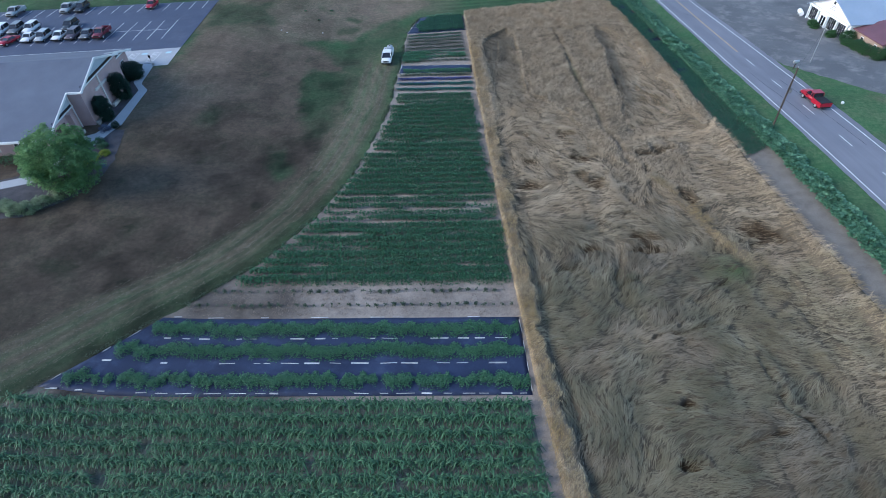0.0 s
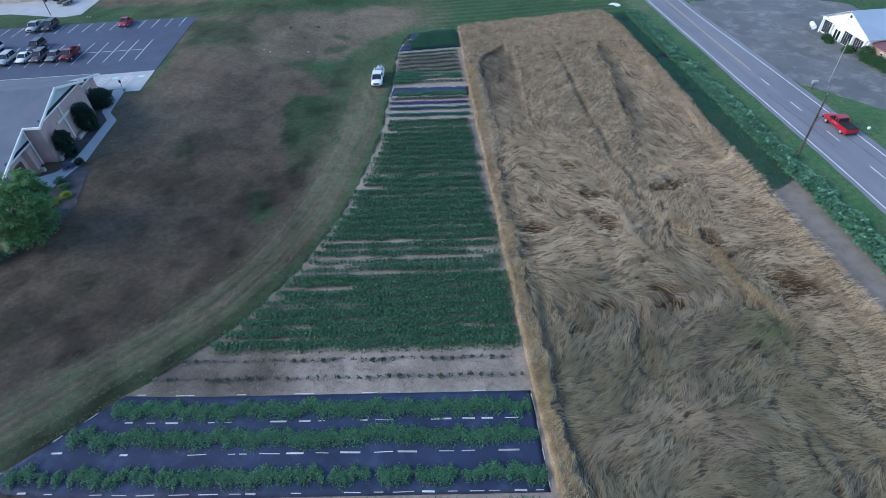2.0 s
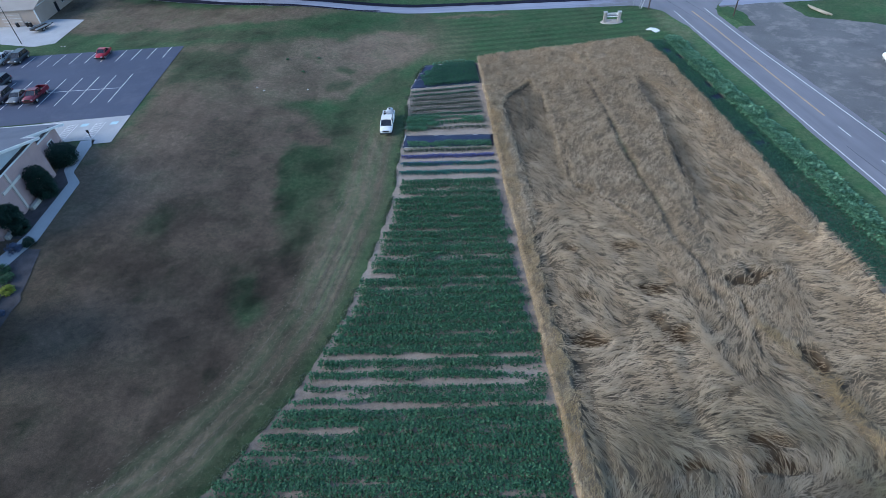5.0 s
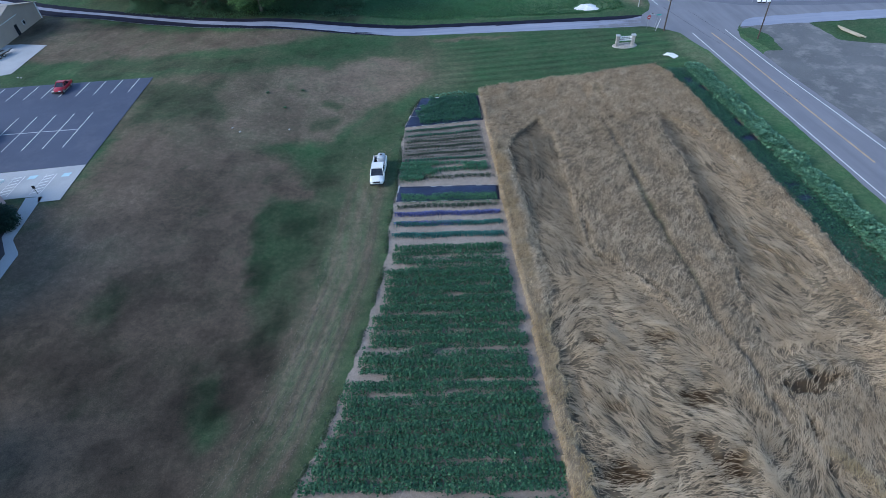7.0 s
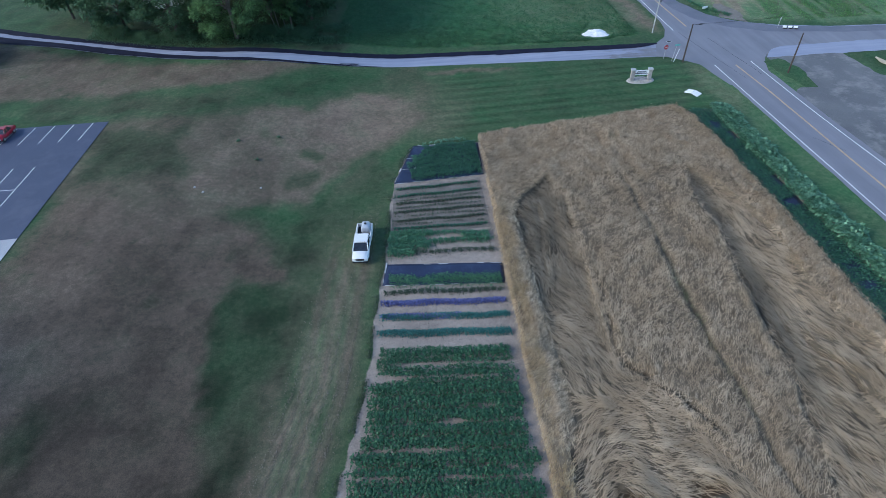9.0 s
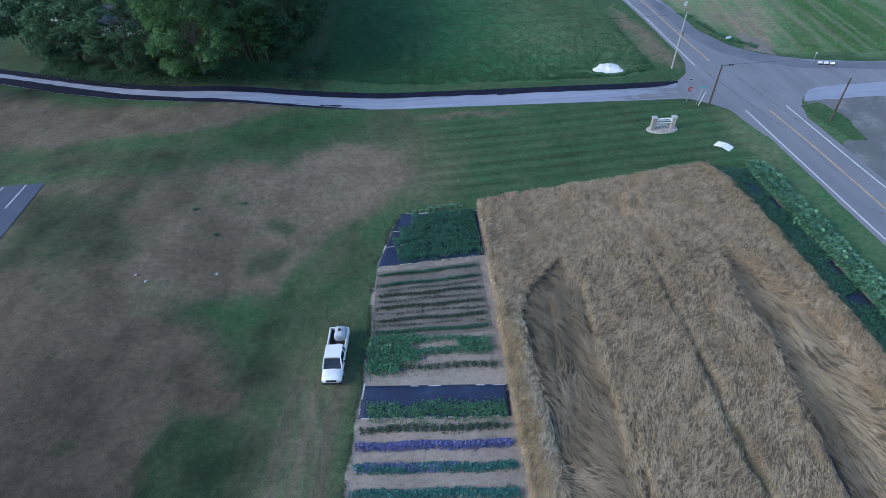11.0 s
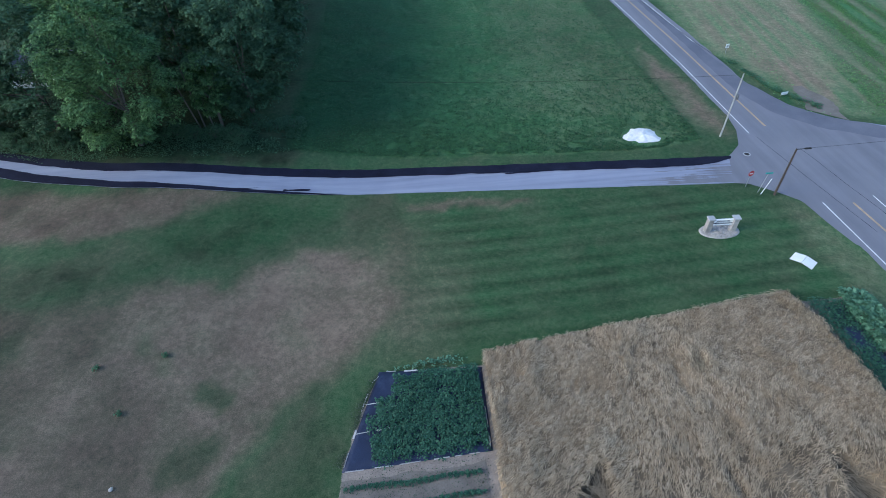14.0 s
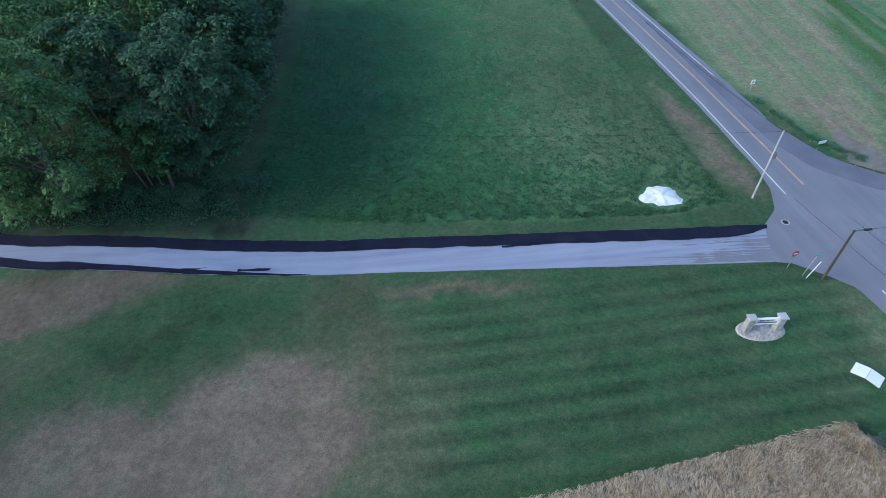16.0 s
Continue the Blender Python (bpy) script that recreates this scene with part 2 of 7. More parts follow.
def part(name, bm, material, parent, label=""):
    """Links a bmesh as one mesh object under a thing or a part."""
    me = bpy.data.meshes.new(name)
    bm.to_mesh(me)
    bm.free()
    me.materials.append(material)
    ob = new(name, me)
    ob.parent = parent
    return tagged(ob, label=label)


def thing(name, at=(0, 0, 0), turn=0.0, label="", category="", group=""):
    """An Empty on the land that carries the parts of one thing."""
    ob = new(name)
    ob.matrix_basis = pose(*at, 0, 0, turn)
    return tagged(ob, label=label, category=category, group=group)


def box(bm, cx, cy, cz, sx, sy, sz, bevel=0.0, turn=0.0):
    """A block with its middle at c; bevel rounds its edges."""
    r = bmesh.ops.create_cube(bm, size=1, matrix=pose(cx, cy, cz, 0, 0, turn) @ Matrix.Diagonal((sx, sy, sz, 1)))
    if bevel:
        edges = {e for v in r["verts"] for e in v.link_edges}
        bmesh.ops.bevel(bm, geom=list(edges), offset=bevel, segments=2, affect="EDGES", profile=0.7)
    return bm


def rod(bm, a, b, r0, r1=None, seg=8):
    """A round bar from a to b."""
    a, b = Vector(a), Vector(b)
    d = b - a
    m = Matrix.Translation((a + b) / 2) @ d.to_track_quat("Z", "Y").to_matrix().to_4x4()
    bmesh.ops.create_cone(bm, cap_ends=True, segments=seg, radius1=r0, radius2=r0 if r1 is None else r1, depth=d.length, matrix=m)
    return bm


def prism(bm, outline, axis_from, axis_to, plane="xz"):
    """An outline in the xz (or yz) plane, drawn out along y (or x)."""
    rings = []
    for s in (axis_from, axis_to):
        rings.append([bm.verts.new((p[0], s, p[1]) if plane == "xz" else (s, p[0], p[1])) for p in outline])
    n = len(outline)
    for i in range(n):
        bm.faces.new((rings[0][i], rings[0][(i + 1) % n], rings[1][(i + 1) % n], rings[1][i]))
    bm.faces.new(rings[0][::-1])
    bm.faces.new(rings[1])
    bmesh.ops.recalc_face_normals(bm, faces=bm.faces)
    return bm


def leaf_mesh(name, P, length, width, az, el, droop=0.25):
    """Folded leaves: each a root, two shoulders and a tip."""
    n = len(P)
    d = np.stack([np.cos(az) * np.cos(el), np.sin(az) * np.cos(el), np.sin(el)], -1)
    side = np.stack([-np.sin(az), np.cos(az), np.zeros(n)], -1)
    up = np.cross(d, side)
    L, W = np.broadcast_to(length, n)[:, None], np.broadcast_to(width, n)[:, None]
    V = np.stack([P, P + d * L * 0.5 + side * W * 0.5 + up * L * 0.1, P + d * L - up * L * droop, P + d * L * 0.5 - side * W * 0.5 + up * L * 0.1], 1)
    return mesh_quads(name, V.reshape(-1, 3), np.arange(4 * n).reshape(n, 4))


# ---- the land: one sheet out to the horizon ----
def spread(lo, hi, step, far_lo, far_hi):
    a = list(np.arange(lo, hi, step))
    s, v = step, a[-1]
    while v < far_hi:
        s *= 1.3
        v += s
        a.append(v)
    s, v = step, a[0]
    while v > far_lo:
        s *= 1.3
        v -= s
        a.insert(0, v)
    return np.array(a)


def build_land():
    xs, ys = spread(-98, 110, 0.72, -2400, 2400), spread(10, 242, 0.72, -1500, 2600)
    X, Y = np.meshgrid(xs, ys)
    Z = gz(X, Y)
    px = X + 5 * (fbm(X * 0.14, Y * 0.14, 1, 5) - 0.5) + 1.8 * (fbm(X * 0.8, Y * 0.8, 29, 3) - 0.5)
    py = Y + 5 * (fbm(X * 0.14, Y * 0.14, 9, 5) - 0.5) + 1.8 * (fbm(X * 0.8, Y * 0.8, 39, 3) - 0.5)
    dry, extra = np.full(X.shape, 0.17), np.zeros(X.shape)

    def turf(outline, value, lift=0.0, soft=2.5):
        """A patch of lawn within an outline: how dry it is, and how much paler or darker."""
        nonlocal dry, extra
        inside, near, n = np.zeros(X.shape, bool), np.full(X.shape, 1e9), len(outline)
        for (ax, ay), (bx, by) in zip(outline, outline[1:] + outline[:1]):
            dx, dy = bx - ax, by - ay
            u = np.clip(((px - ax) * dx + (py - ay) * dy) / (dx * dx + dy * dy), 0, 1)
            near = np.minimum(near, np.hypot(px - ax - u * dx, py - ay - u * dy))
            if dy:
                inside ^= ((ay > py) != (by > py)) & (px < ax + dx * (py - ay) / dy)
        w = ease((np.where(inside, near, -near) + soft / 2) / soft)
        dry = dry * (1 - w) + value * w
        extra = extra * (1 - w) + lift * w

    # drought-browned slope, olive ground above it, the pale dry patch and the dry band before the side road
    turf([(-220, -60), (-38, -60), (-34, 30), (-27, 51), (-17, 62), (-12.5, 76), (-13, 100), (-14, 106), (-20, 110), (-27, 113.5), (-31, 119), (-45, 119), (-47, 100), (-220, 100)], 0.95, 0.0, 4)
    turf([(-48, 117), (-31, 114), (-26, 112), (-22, 120), (-22, 139), (-33, 137), (-48, 136.5)], 0.82, -0.02, 6)
    turf([(-95, 182), (-56, 161), (-34, 156.8), (-15.5, 155.8), (-19, 152), (-26, 149.6), (-36, 147), (-50, 145.5), (-95, 150)], 0.86, 0.03, 3)
    turf([(-8, 146), (1, 150), (8, 147), (9, 138), (7, 131), (-2, 128)], 0.6, 0.06, 9)
    turf([(-24, 138.5), (-12.7, 141.5), (-6.4, 144.8), (0.5, 143.2), (3.6, 137.5), (-1.5, 128), (-3.5, 125.5), (-7.1, 123.8), (-10.4, 121.4), (-12.7, 118), (-15, 115), (-20, 113), (-28, 112), (-30.5, 118.7), (-28, 124), (-26, 130.5)], 0.9, 0.07, 3)
    turf([(-19, 136), (-11.3, 141.6), (-5.6, 144.5), (0.5, 142.4), (1.3, 135.3), (-2.3, 127), (-7.2, 125.6), (-15, 125), (-18.2, 128)], 0.93, 0.19, 5)
    # green growth: before the parking lot, the swath below the dry band, a mown lane, islands near the garden
    turf([(-45.5, 133.8), (-33.3, 133), (-29.8, 121), (-40, 121.2), (-44.8, 119.5), (-45.3, 124.6)], 0.46, -0.18, 3.5)
    turf([(-60, 145), (-41, 143.8), (-32, 144.6), (-26.3, 150.2), (-15.8, 155.4), (4, 156), (5, 147), (-2.6, 145), (-6.4, 145.6), (-12.8, 142.8), (-19.6, 141.8), (-24.4, 142), (-32.3, 139.4), (-38, 137.4), (-60, 138)], 0.42, -0.07, 4)
    turf([(-28, 147.6), (-15, 154.6), (-2, 155), (-4, 148), (-14, 144.5), (-24, 143.6)], 0.14, -0.08, 5)
    turf([(-66, 142.6), (-46, 139.2), (-34, 138.4), (-34, 137.2), (-46, 137.8), (-66, 141)], 0.28, 0.06, 1.2)
    turf([(-21.4, 101), (-16.1, 108.1), (-13, 115), (-8.1, 121), (-3, 126), (-2.6, 117), (-3.2, 110), (-9.1, 107.5), (-10.8, 100), (-12.2, 90.6), (-13.8, 84.2), (-15.8, 78), (-18, 76), (-19.7, 84.8), (-20.9, 91.9), (-20.4, 97.2)], 0.44, -0.06, 2.8)
    turf([(-17, 109.5), (-14.6, 113.6), (-9.7, 115.3), (-6.5, 119), (-3.5, 123), (-3.2, 116), (-8, 110), (-12.5, 106)], 0.3, -0.1, 3)
    turf([(-21.4, 98.9), (-20.2, 100), (-15.3, 98.6), (-14.6, 92.3), (-15.2, 86.3), (-18.2, 83.5), (-20.4, 86.2), (-20.8, 92.6)], 0.28, -0.12, 1.6)
    turf([(-20.7, 107.3), (-16.2, 106), (-15.3, 99.6), (-19, 100.4), (-21.7, 104.2)], 0.9, -0.02, 1.4)
    turf([(-23.4, 72), (-20.5, 73.6), (-19.2, 66.3), (-21.7, 64.8)], 0.35, 0.05, 2)
    turf([(-36.8, 84.6), (-33.8, 85.4), (-33, 80.2), (-35.6, 80)], 0.6, -0.05, 2)
    turf([(-18.4, 119.7), (-16.9, 121.9), (-14.4, 122.9), (-13.6, 121.6), (-15, 118.7), (-17.6, 118.1)], 0.5, -0.12, 1.6)
    turf([(-15.8, 126.5), (-14.2, 127.6), (-11.8, 125.2), (-13.4, 124.2)], 0.4, -0.08, 1.4)
    # verges and fields beyond the roads
    turf([(5, 152.7), (12.7, 152.7), (21.5, 151.4), (19.8, 150.3), (12.5, 150.6), (6, 151.4)], 0.75, 0.06, 1.5)
    turf([(52.8, 199), (53.9, 187), (54.7, 176), (54.8, 164), (52.6, 161.6), (50.3, 167), (50.2, 180)], 0.5, 0.14, 2.5)
    turf([(52.8, 197), (53.6, 186), (54.2, 176), (53.8, 166), (52.6, 163.5), (52.2, 176)], 0.85, 0.2, 1.4)
    turf([(66, 300), (64.5, 200), (66.5, 178), (70, 169), (76, 165), (110, 158), (140, 300)], 0.3, 0.42, 3)
    turf([(67, 300), (66.5, 200), (68, 180), (71.5, 170.5), (75.5, 167.5), (84, 181), (89, 200), (103, 228), (110, 300)], 0.52, 0.56, 4)
    turf([(69, 186), (70.5, 174), (75, 168.6), (80, 177), (79, 187)], 0.72, 0.46, 3)
    turf([(53, 150), (56, 146), (55.6, 130), (52.5, 128), (51, 140)], 0.4, 0.0, 3)
    turf([(74, 76), (82, 73), (80, 67), (75, 70)], 0.45, 0.0, 3)
    turf([(-38, 163.6), (-10, 164.8), (-10, 162), (-38, 162.6)], 0.35, 0.0, 1)
    dry = dry + 0.6 * (vn(X * 0.9 - Y * 0.13, Y * 0.03, 16) - 0.5) * ease((Y - 166) / 6) * ease((X - 65) / 3)
    # the mown way along the garden, pale with wheel ruts
    gl = garden_left(Y)
    slope = np.gradient(garden_left(ys), ys)[:, None]
    off = (gl - X) / np.hypot(1, slope)
    on_way = ease((off - 0.2) / 1.0) * ease((8.2 - off) / 2.0) * ease((112 - Y) / 12) * ease((Y - 5) / 5)
    dry = dry * (1 - on_way) + on_way * (0.66 + 0.16 * np.sin(off * 3.1 + 1.5 * fbm(X * 0.2, Y * 0.2, 5)))
    edge = ease((off + 0.3) / 0.5) * ease((1.7 + 1.2 * ease((66 - Y) / 15) - off) / 0.9) * ease((126 - Y) / 6)
    dry = dry * (1 - edge * 0.75) + edge * 0.75 * 0.3
    # bare soil of the garden and of the strip beside the road
    soil = ease((X - gl) / 0.5 + 0.5) * ease((wheat_left(Y) + 1.2 - X) / 0.5) * ease((127.6 - Y) / 0.8)
    soil = np.maximum(soil, ease((X - wheat_right(Y) + 1.0) / 0.5) * ease((52.0 - X) / 0.6) * ease((131 - Y) / 1.5))
    # mowing stripes, uneven growth, and stretches of lawn made paler or darker
    tone = 0.5 + 0.12 * (fbm(X * 0.05, Y * 0.05, 21) - 0.5) + 0.2 * (fbm(X * 0.22, Y * 0.22, 25, 4) - 0.5)
    band = ease((Y - 128) / 4) * ease((153 - Y) / 2) * ease((X - 2) / 8) * ease((56 - X) / 3)
    tone += band * -0.05 + band * 0.1 * np.sin((Y - X * 0.03) * 2.6 + 0.8 * np.sin(X * 0.1)) * (0.5 + vn(X * 0.15, Y * 0.3, 18))
    spots = ease((vn(X * 0.42, Y * 0.42, 92) - 0.84) * 9) * ease((-4 - X) / 5)
    dry, tone = dry * (1 - 0.25 * spots), tone - 0.07 * spots
    tone += 0.3 * ease((Y - 170) / 6) * (vn(X * 1.1 - Y * 0.16, Y * 0.03, 15) - 0.5) * ease((X - 64) / 3)
    tone += 0.02 * ease((1.3 - np.hypot((px + 36) / 14, (py - 104) / 13)) / 0.7)
    tone += extra - 0.05 * ease((1.3 - np.hypot((px + 30) / 13, (py - 88) / 18)) / 0.8)
    tone -= 0.1 * ease((fbm(X * 0.3, Y * 0.2, 73, 4) - 0.5) * 7) * ease((-8 - X) / 6)
    # the grove's shade, painted into the tone of its verge and greener floor
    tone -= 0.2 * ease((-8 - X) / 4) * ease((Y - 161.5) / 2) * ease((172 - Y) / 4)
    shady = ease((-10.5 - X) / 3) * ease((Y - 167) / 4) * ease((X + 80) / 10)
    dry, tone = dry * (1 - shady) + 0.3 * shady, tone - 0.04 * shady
    tone += 0.16 * (fbm(X * 0.5, Y * 0.5, 37, 4) - 0.5) * ease((2 - X) / 5)
    # lawn darker towards the near slope, mown way and road verge paler
    tone = tone - 0.05 * ease((-10 - X) / 4) * ease((116 - Y) / 10) * ease((X + 40) / 8) - 0.19 * ease((-13 - X) / 4) * ease((92 - Y) / 24) + on_way * ease((off - 1.4) / 1.5) * (0.09 + 0.1 * ease((62 - Y) / 15) + 0.3 * (vn(off * 1.9, Y * 0.06, 27) - 0.4)) + 0.2 * ease((X - 52.0) / 1) * ease((150 - Y) / 10) * ease((85 - X) / 4)
    # crop of the field beyond the side road: lusher and darker
    low = np.interp(X, [-13, 6.7, 27, 41, 50], [166.2, 163.4, 161.4, 160.6, 162])
    far_crop = ease((Y - low) / 1.0) * ease((X + 12.6 - 2.6 * ease((Y - 172) / 30)) / 1.2) * ease((49.8 - X) / 2)
    dry = dry * (1 - far_crop) + far_crop * (0.03 + 0.22 * ease((X - 14) / 22) * (0.4 + vn(X * 0.06, Y * 0.05, 66)))
    glade = np.exp(-(((X - 35) / 10) ** 2 + ((Y - 180) / 11) ** 2))
    dry = dry + 0.16 * far_crop * glade
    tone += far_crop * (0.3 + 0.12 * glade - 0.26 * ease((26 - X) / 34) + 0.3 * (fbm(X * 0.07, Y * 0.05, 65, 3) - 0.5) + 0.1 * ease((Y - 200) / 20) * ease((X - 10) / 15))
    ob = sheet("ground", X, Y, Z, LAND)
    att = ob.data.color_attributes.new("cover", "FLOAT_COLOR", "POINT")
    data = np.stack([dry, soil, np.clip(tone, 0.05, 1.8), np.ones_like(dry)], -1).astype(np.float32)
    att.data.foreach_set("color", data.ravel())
    ob.data.polygons.foreach_set("use_smooth", np.ones(len(ob.data.polygons), dtype=bool))
    return tagged(ob, "gently sloping lawn with green and drought-browned grass patches", "ground", kind="structure")


build_land()


# ---- roads and hard ground ----
def along(fn, y0, y1, off=0.0, n=80):
    return [(float(fn(y)) + off, float(y)) for y in np.linspace(y0, y1, n)]


def build_roads():
    road = ribbon("road", along(line_left, -300, 420, -0.75), along(line_right, -300, 420, 1.1), ASPHALT, 0.05, 420, 8, ragged=0.25)
    tagged(road, "two-lane grey asphalt road with painted edge lines", "road", kind="structure")
    lines = [(line_left, -200, 146.0, WHITE_LINE, 0.16), (line_left, 163, 400, WHITE_LINE, 0.16), (line_right, -200, 146.5, WHITE_LINE, 0.16), (line_right, 173.5, 400, WHITE_LINE, 0.16),
             (line_mid, 164.5, 400, ORANGE_LINE, 0.32), (line_mid, 97, 145.5, ORANGE_LINE, 0.3)]
    for fn, y0, y1, mat, w in lines:
        ribbon("road_line", along(fn, y0, y1, -w / 2), along(fn, y0, y1, w / 2), mat, 0.062, 120, 2, road)
    for y0 in (90.5, 81.0, 71.5, 62.0, 52.5, 43.0):
        ribbon("road_line", along(line_mid, y0, y0 + 3, -0.07, 4), along(line_mid, y0, y0 + 3, 0.07, 4), WHITE_LINE, 0.062, 4, 2, road)
    for x0, y0, x1, y1 in ((57.5, 162, 60.5, 140), (62, 158, 64, 141), (60.2, 120, 62.4, 116), (59, 88, 59.6, 70), (62.5, 84, 63.2, 62)):
        n = 24
        u = np.linspace(0, 1, n)
        cx, cy = x0 + (x1 - x0) * u + 0.25 * (vn(u * 6, u * 0 + x0, 2) - 0.5), y0 + (y1 - y0) * u
        ribbon("tar_crack", list(zip(cx - 0.025, cy)), list(zip(cx + 0.025, cy)), SEAL, 0.062, n, 2, road)
    near = [(-190, 238), (-110, 190), (-82.2, 174.8), (-68.7, 170.1), (-55.7, 164.2), (-44, 160.0), (-32.5, 157.3), (-14.7, 156.1), (3.8, 155.6), (18.9, 154.2), (33.9, 152.8), (49, 151.5)]
    far = [(-190, 248), (-112, 199), (-86.7, 183.9), (-71.5, 176.6), (-52, 168.6), (-44, 165.6), (-34.4, 163), (-15.5, 161.7), (4, 161.4), (20, 160), (36, 158.7), (51.5, 157.6)]
    A, B = resample(near, 160), resample(far, 160)
    cross = lambda s: [tuple(p) for p in A * (1 - s) + B * s]
    side = ribbon("side_road", near, far, CHIP, 0.045, 160, 6, ragged=0.12)
    tagged(side, "pale side road with dark fresh tar along its edges", "road", kind="structure")
    taper = np.r_[np.full(157, 0.67), np.array([0.71, 0.78, 0.9])]
    wave = 0.07 * (fbm(A[:, 0] * 0.8, A[:, 1] * 0.2, 47, 3) - 0.5)
    ribbon("tar_strip", [tuple(a * (1 - s) + b * s) for a, b, s in zip(A, B, taper + wave)], [tuple(a * (1 - s) + b * s) for a, b, s in zip(A, B, 1.0 + 0.8 * wave)], SEAL, 0.1, 420, 4, side, ragged=0.2)
    k = int(160 * 0.8)
    ribbon("tar_strip", cross(0.0)[:k], [tuple(A[i] * (1 - s) + B[i] * s) for i, s in zip(range(k), [0.42] * (k - 34) + list(np.linspace(0.42, 0.02, 34)))], SEAL, 0.1, 160, 4, side, ragged=0.2)
    for i, s0, s1 in ((118, 0.05, 0.18), (122, 0.1, 0.16), (140, 0.6, 0.66)):
        P, Q = A[i] * (1 - s0) + B[i] * s0, A[i + 2] * (1 - s1) + B[i + 2] * s1
        ribbon("tar_patch", [tuple(P), tuple(Q)], [tuple(P + [0, .25]), tuple(Q + [0.2, .15])], SEAL, 0.1, 6, 2, side, ragged=0.4)
    # worn tongues of old asphalt and tar that run out onto the pale surface
    rng = np.random.default_rng(77)
    for k in range(18):
        s, i1 = rng.uniform(0.03, 0.7), 159
        i0 = int(rng.integers(150, 158))
        w = rng.uniform(0.012, 0.045)
        idx = np.arange(i0, i1 + 1)
        grow = np.linspace(0.05, 1, len(idx)) * w
        bend = s + 0.03 * np.sin(idx * 0.3 + k)
        lo, hi = [tuple(A[i] * (1 - b + g) + B[i] * (b - g)) for i, b, g in zip(idx, bend, grow)], [tuple(A[i] * (1 - b - g) + B[i] * (b + g)) for i, b, g in zip(idx, bend, grow)]
        ribbon("worn_streak", lo, hi, ASPHALT, 0.056 + 0.0012 * k, 30, 2, side, ragged=0.3)
    # the mouth of the crossing, and the road beyond it
    m1 = ribbon("road_junction", [(48.9, 151.5), (50.8, 151.0), (53.6, 148.6), (55.4, 146.6), (55.9, 142.5), (56.8, 138), (59, 137)], [(51.2, 157.6), (52.0, 158.3), (54, 160.2), (55.6, 164), (56.4, 169), (59, 172)], ASPHALT, 0.053, 30, 10)
    m2 = ribbon("road_junction", [(64.2, 182), (65.1, 176), (67.2, 170.3), (69.8, 167), (73, 164.2), (79, 161.4), (88, 159), (105, 157), (180, 152), (400, 140)],
                [(64.6, 139), (66.0, 143), (67.3, 146.2), (68.6, 148.8), (71.5, 150.8), (78, 150.4), (86, 149.6), (103, 148.6), (180, 144), (400, 132)], ASPHALT, 0.054, 120, 10)
    for m in (m1, m2):
        tagged(m, "worn grey asphalt where the roads cross", "road", kind="structure")
    ribbon("pale_shoulder", [(68.2, 147.4), (74, 147.2), (90, 146.6), (120, 145)], [(70.2, 149.6), (72.5, 151.8), (90, 151.4), (120, 149)], CHIP, 0.07, 40, 4, m2, ragged=0.6)
    ribbon("dark_patch", [(60.9, 222), (61.2, 196), (61.6, 176), (63.4, 168.5), (68, 162.8), (75, 158.8), (90, 155.6), (112, 153.4)],
           [(62.0, 222), (63.3, 196), (64.6, 179), (67.2, 170.4), (70.6, 166), (78, 161.4), (90, 158.4), (112, 156.2)], surf("dark_worn_asphalt", (0.095, 0.098, 0.13), (0.17, 0.172, 0.205), 0.2, 12.0, 0.8, 0.12), 0.075, 80, 5, m2, ragged=0.4)
    dirt = ribbon("dirt_track", [(69.2, 168.4), (70.6, 171.5), (71.4, 176)], [(73.6, 164.6), (74.4, 169.5), (73.4, 175.5)], SOIL, 0.04, 20, 6, ragged=0.9)
    tagged(dirt, "bare worn field entrance beside the road", "dirt track", kind="structure")
    ribbon("pale_shoulder", [(73, 164.3), (79, 161.5), (88, 159.1), (105, 157.1)], [(73, 163.9), (79, 160.7), (88, 158.2), (105, 156.3)], CHIP, 0.064, 40, 3, m2, ragged=0.3)
    lot = ribbon("gravel_lot", [(68.2, 150), (68.4, 146), (69.6, 136), (65.9, 134.4), (66.0, 120), (66.1, 100), (66.2, 90.5), (70.5, 84), (75, 77), (81, 72), (86, 60)],
                 [(83, 149.8), (82.5, 147), (83.2, 137.5), (93, 132.5), (100, 127), (100, 118), (95, 108), (92, 100), (92, 90), (96, 80), (104, 66)], LOT, 0.045, 80, 16, ragged=0.7)
    tagged(lot, "worn grey gravel and asphalt forecourt beside the road", "forecourt", kind="structure")
    isl = ribbon("grass_island", [(66.9, 146.0), (66.9, 142), (68.4, 135.2)], [(70.2, 146.6), (71.6, 142.6), (70.4, 135.0)], LAND, 0.075, 20, 6, ragged=0.5)
    tagged(isl, "small green grass island at the crossing", "grass", kind="structure")
    att = isl.data.color_attributes.new("cover", "FLOAT_COLOR", "POINT")
    att.data.foreach_set("color", np.tile(np.array([0.12, 0, 0.52, 1], np.float32), len(isl.data.vertices)))
    # parking lot, its pale entrance slab, and the walk round the church
    park = ribbon("parking_lot", [(-130, 107.5), (-90, 107.9), (-72.9, 108.0), (-47.0, 108.7)], [(-130, 136.8), (-90, 136.8), (-64.6, 136.8), (-46.2, 136.5)], ASPHALT_DARK, 0.06, 60, 20)
    tagged(park, "dark sealed parking lot with white stall lines", "parking lot", kind="structure")
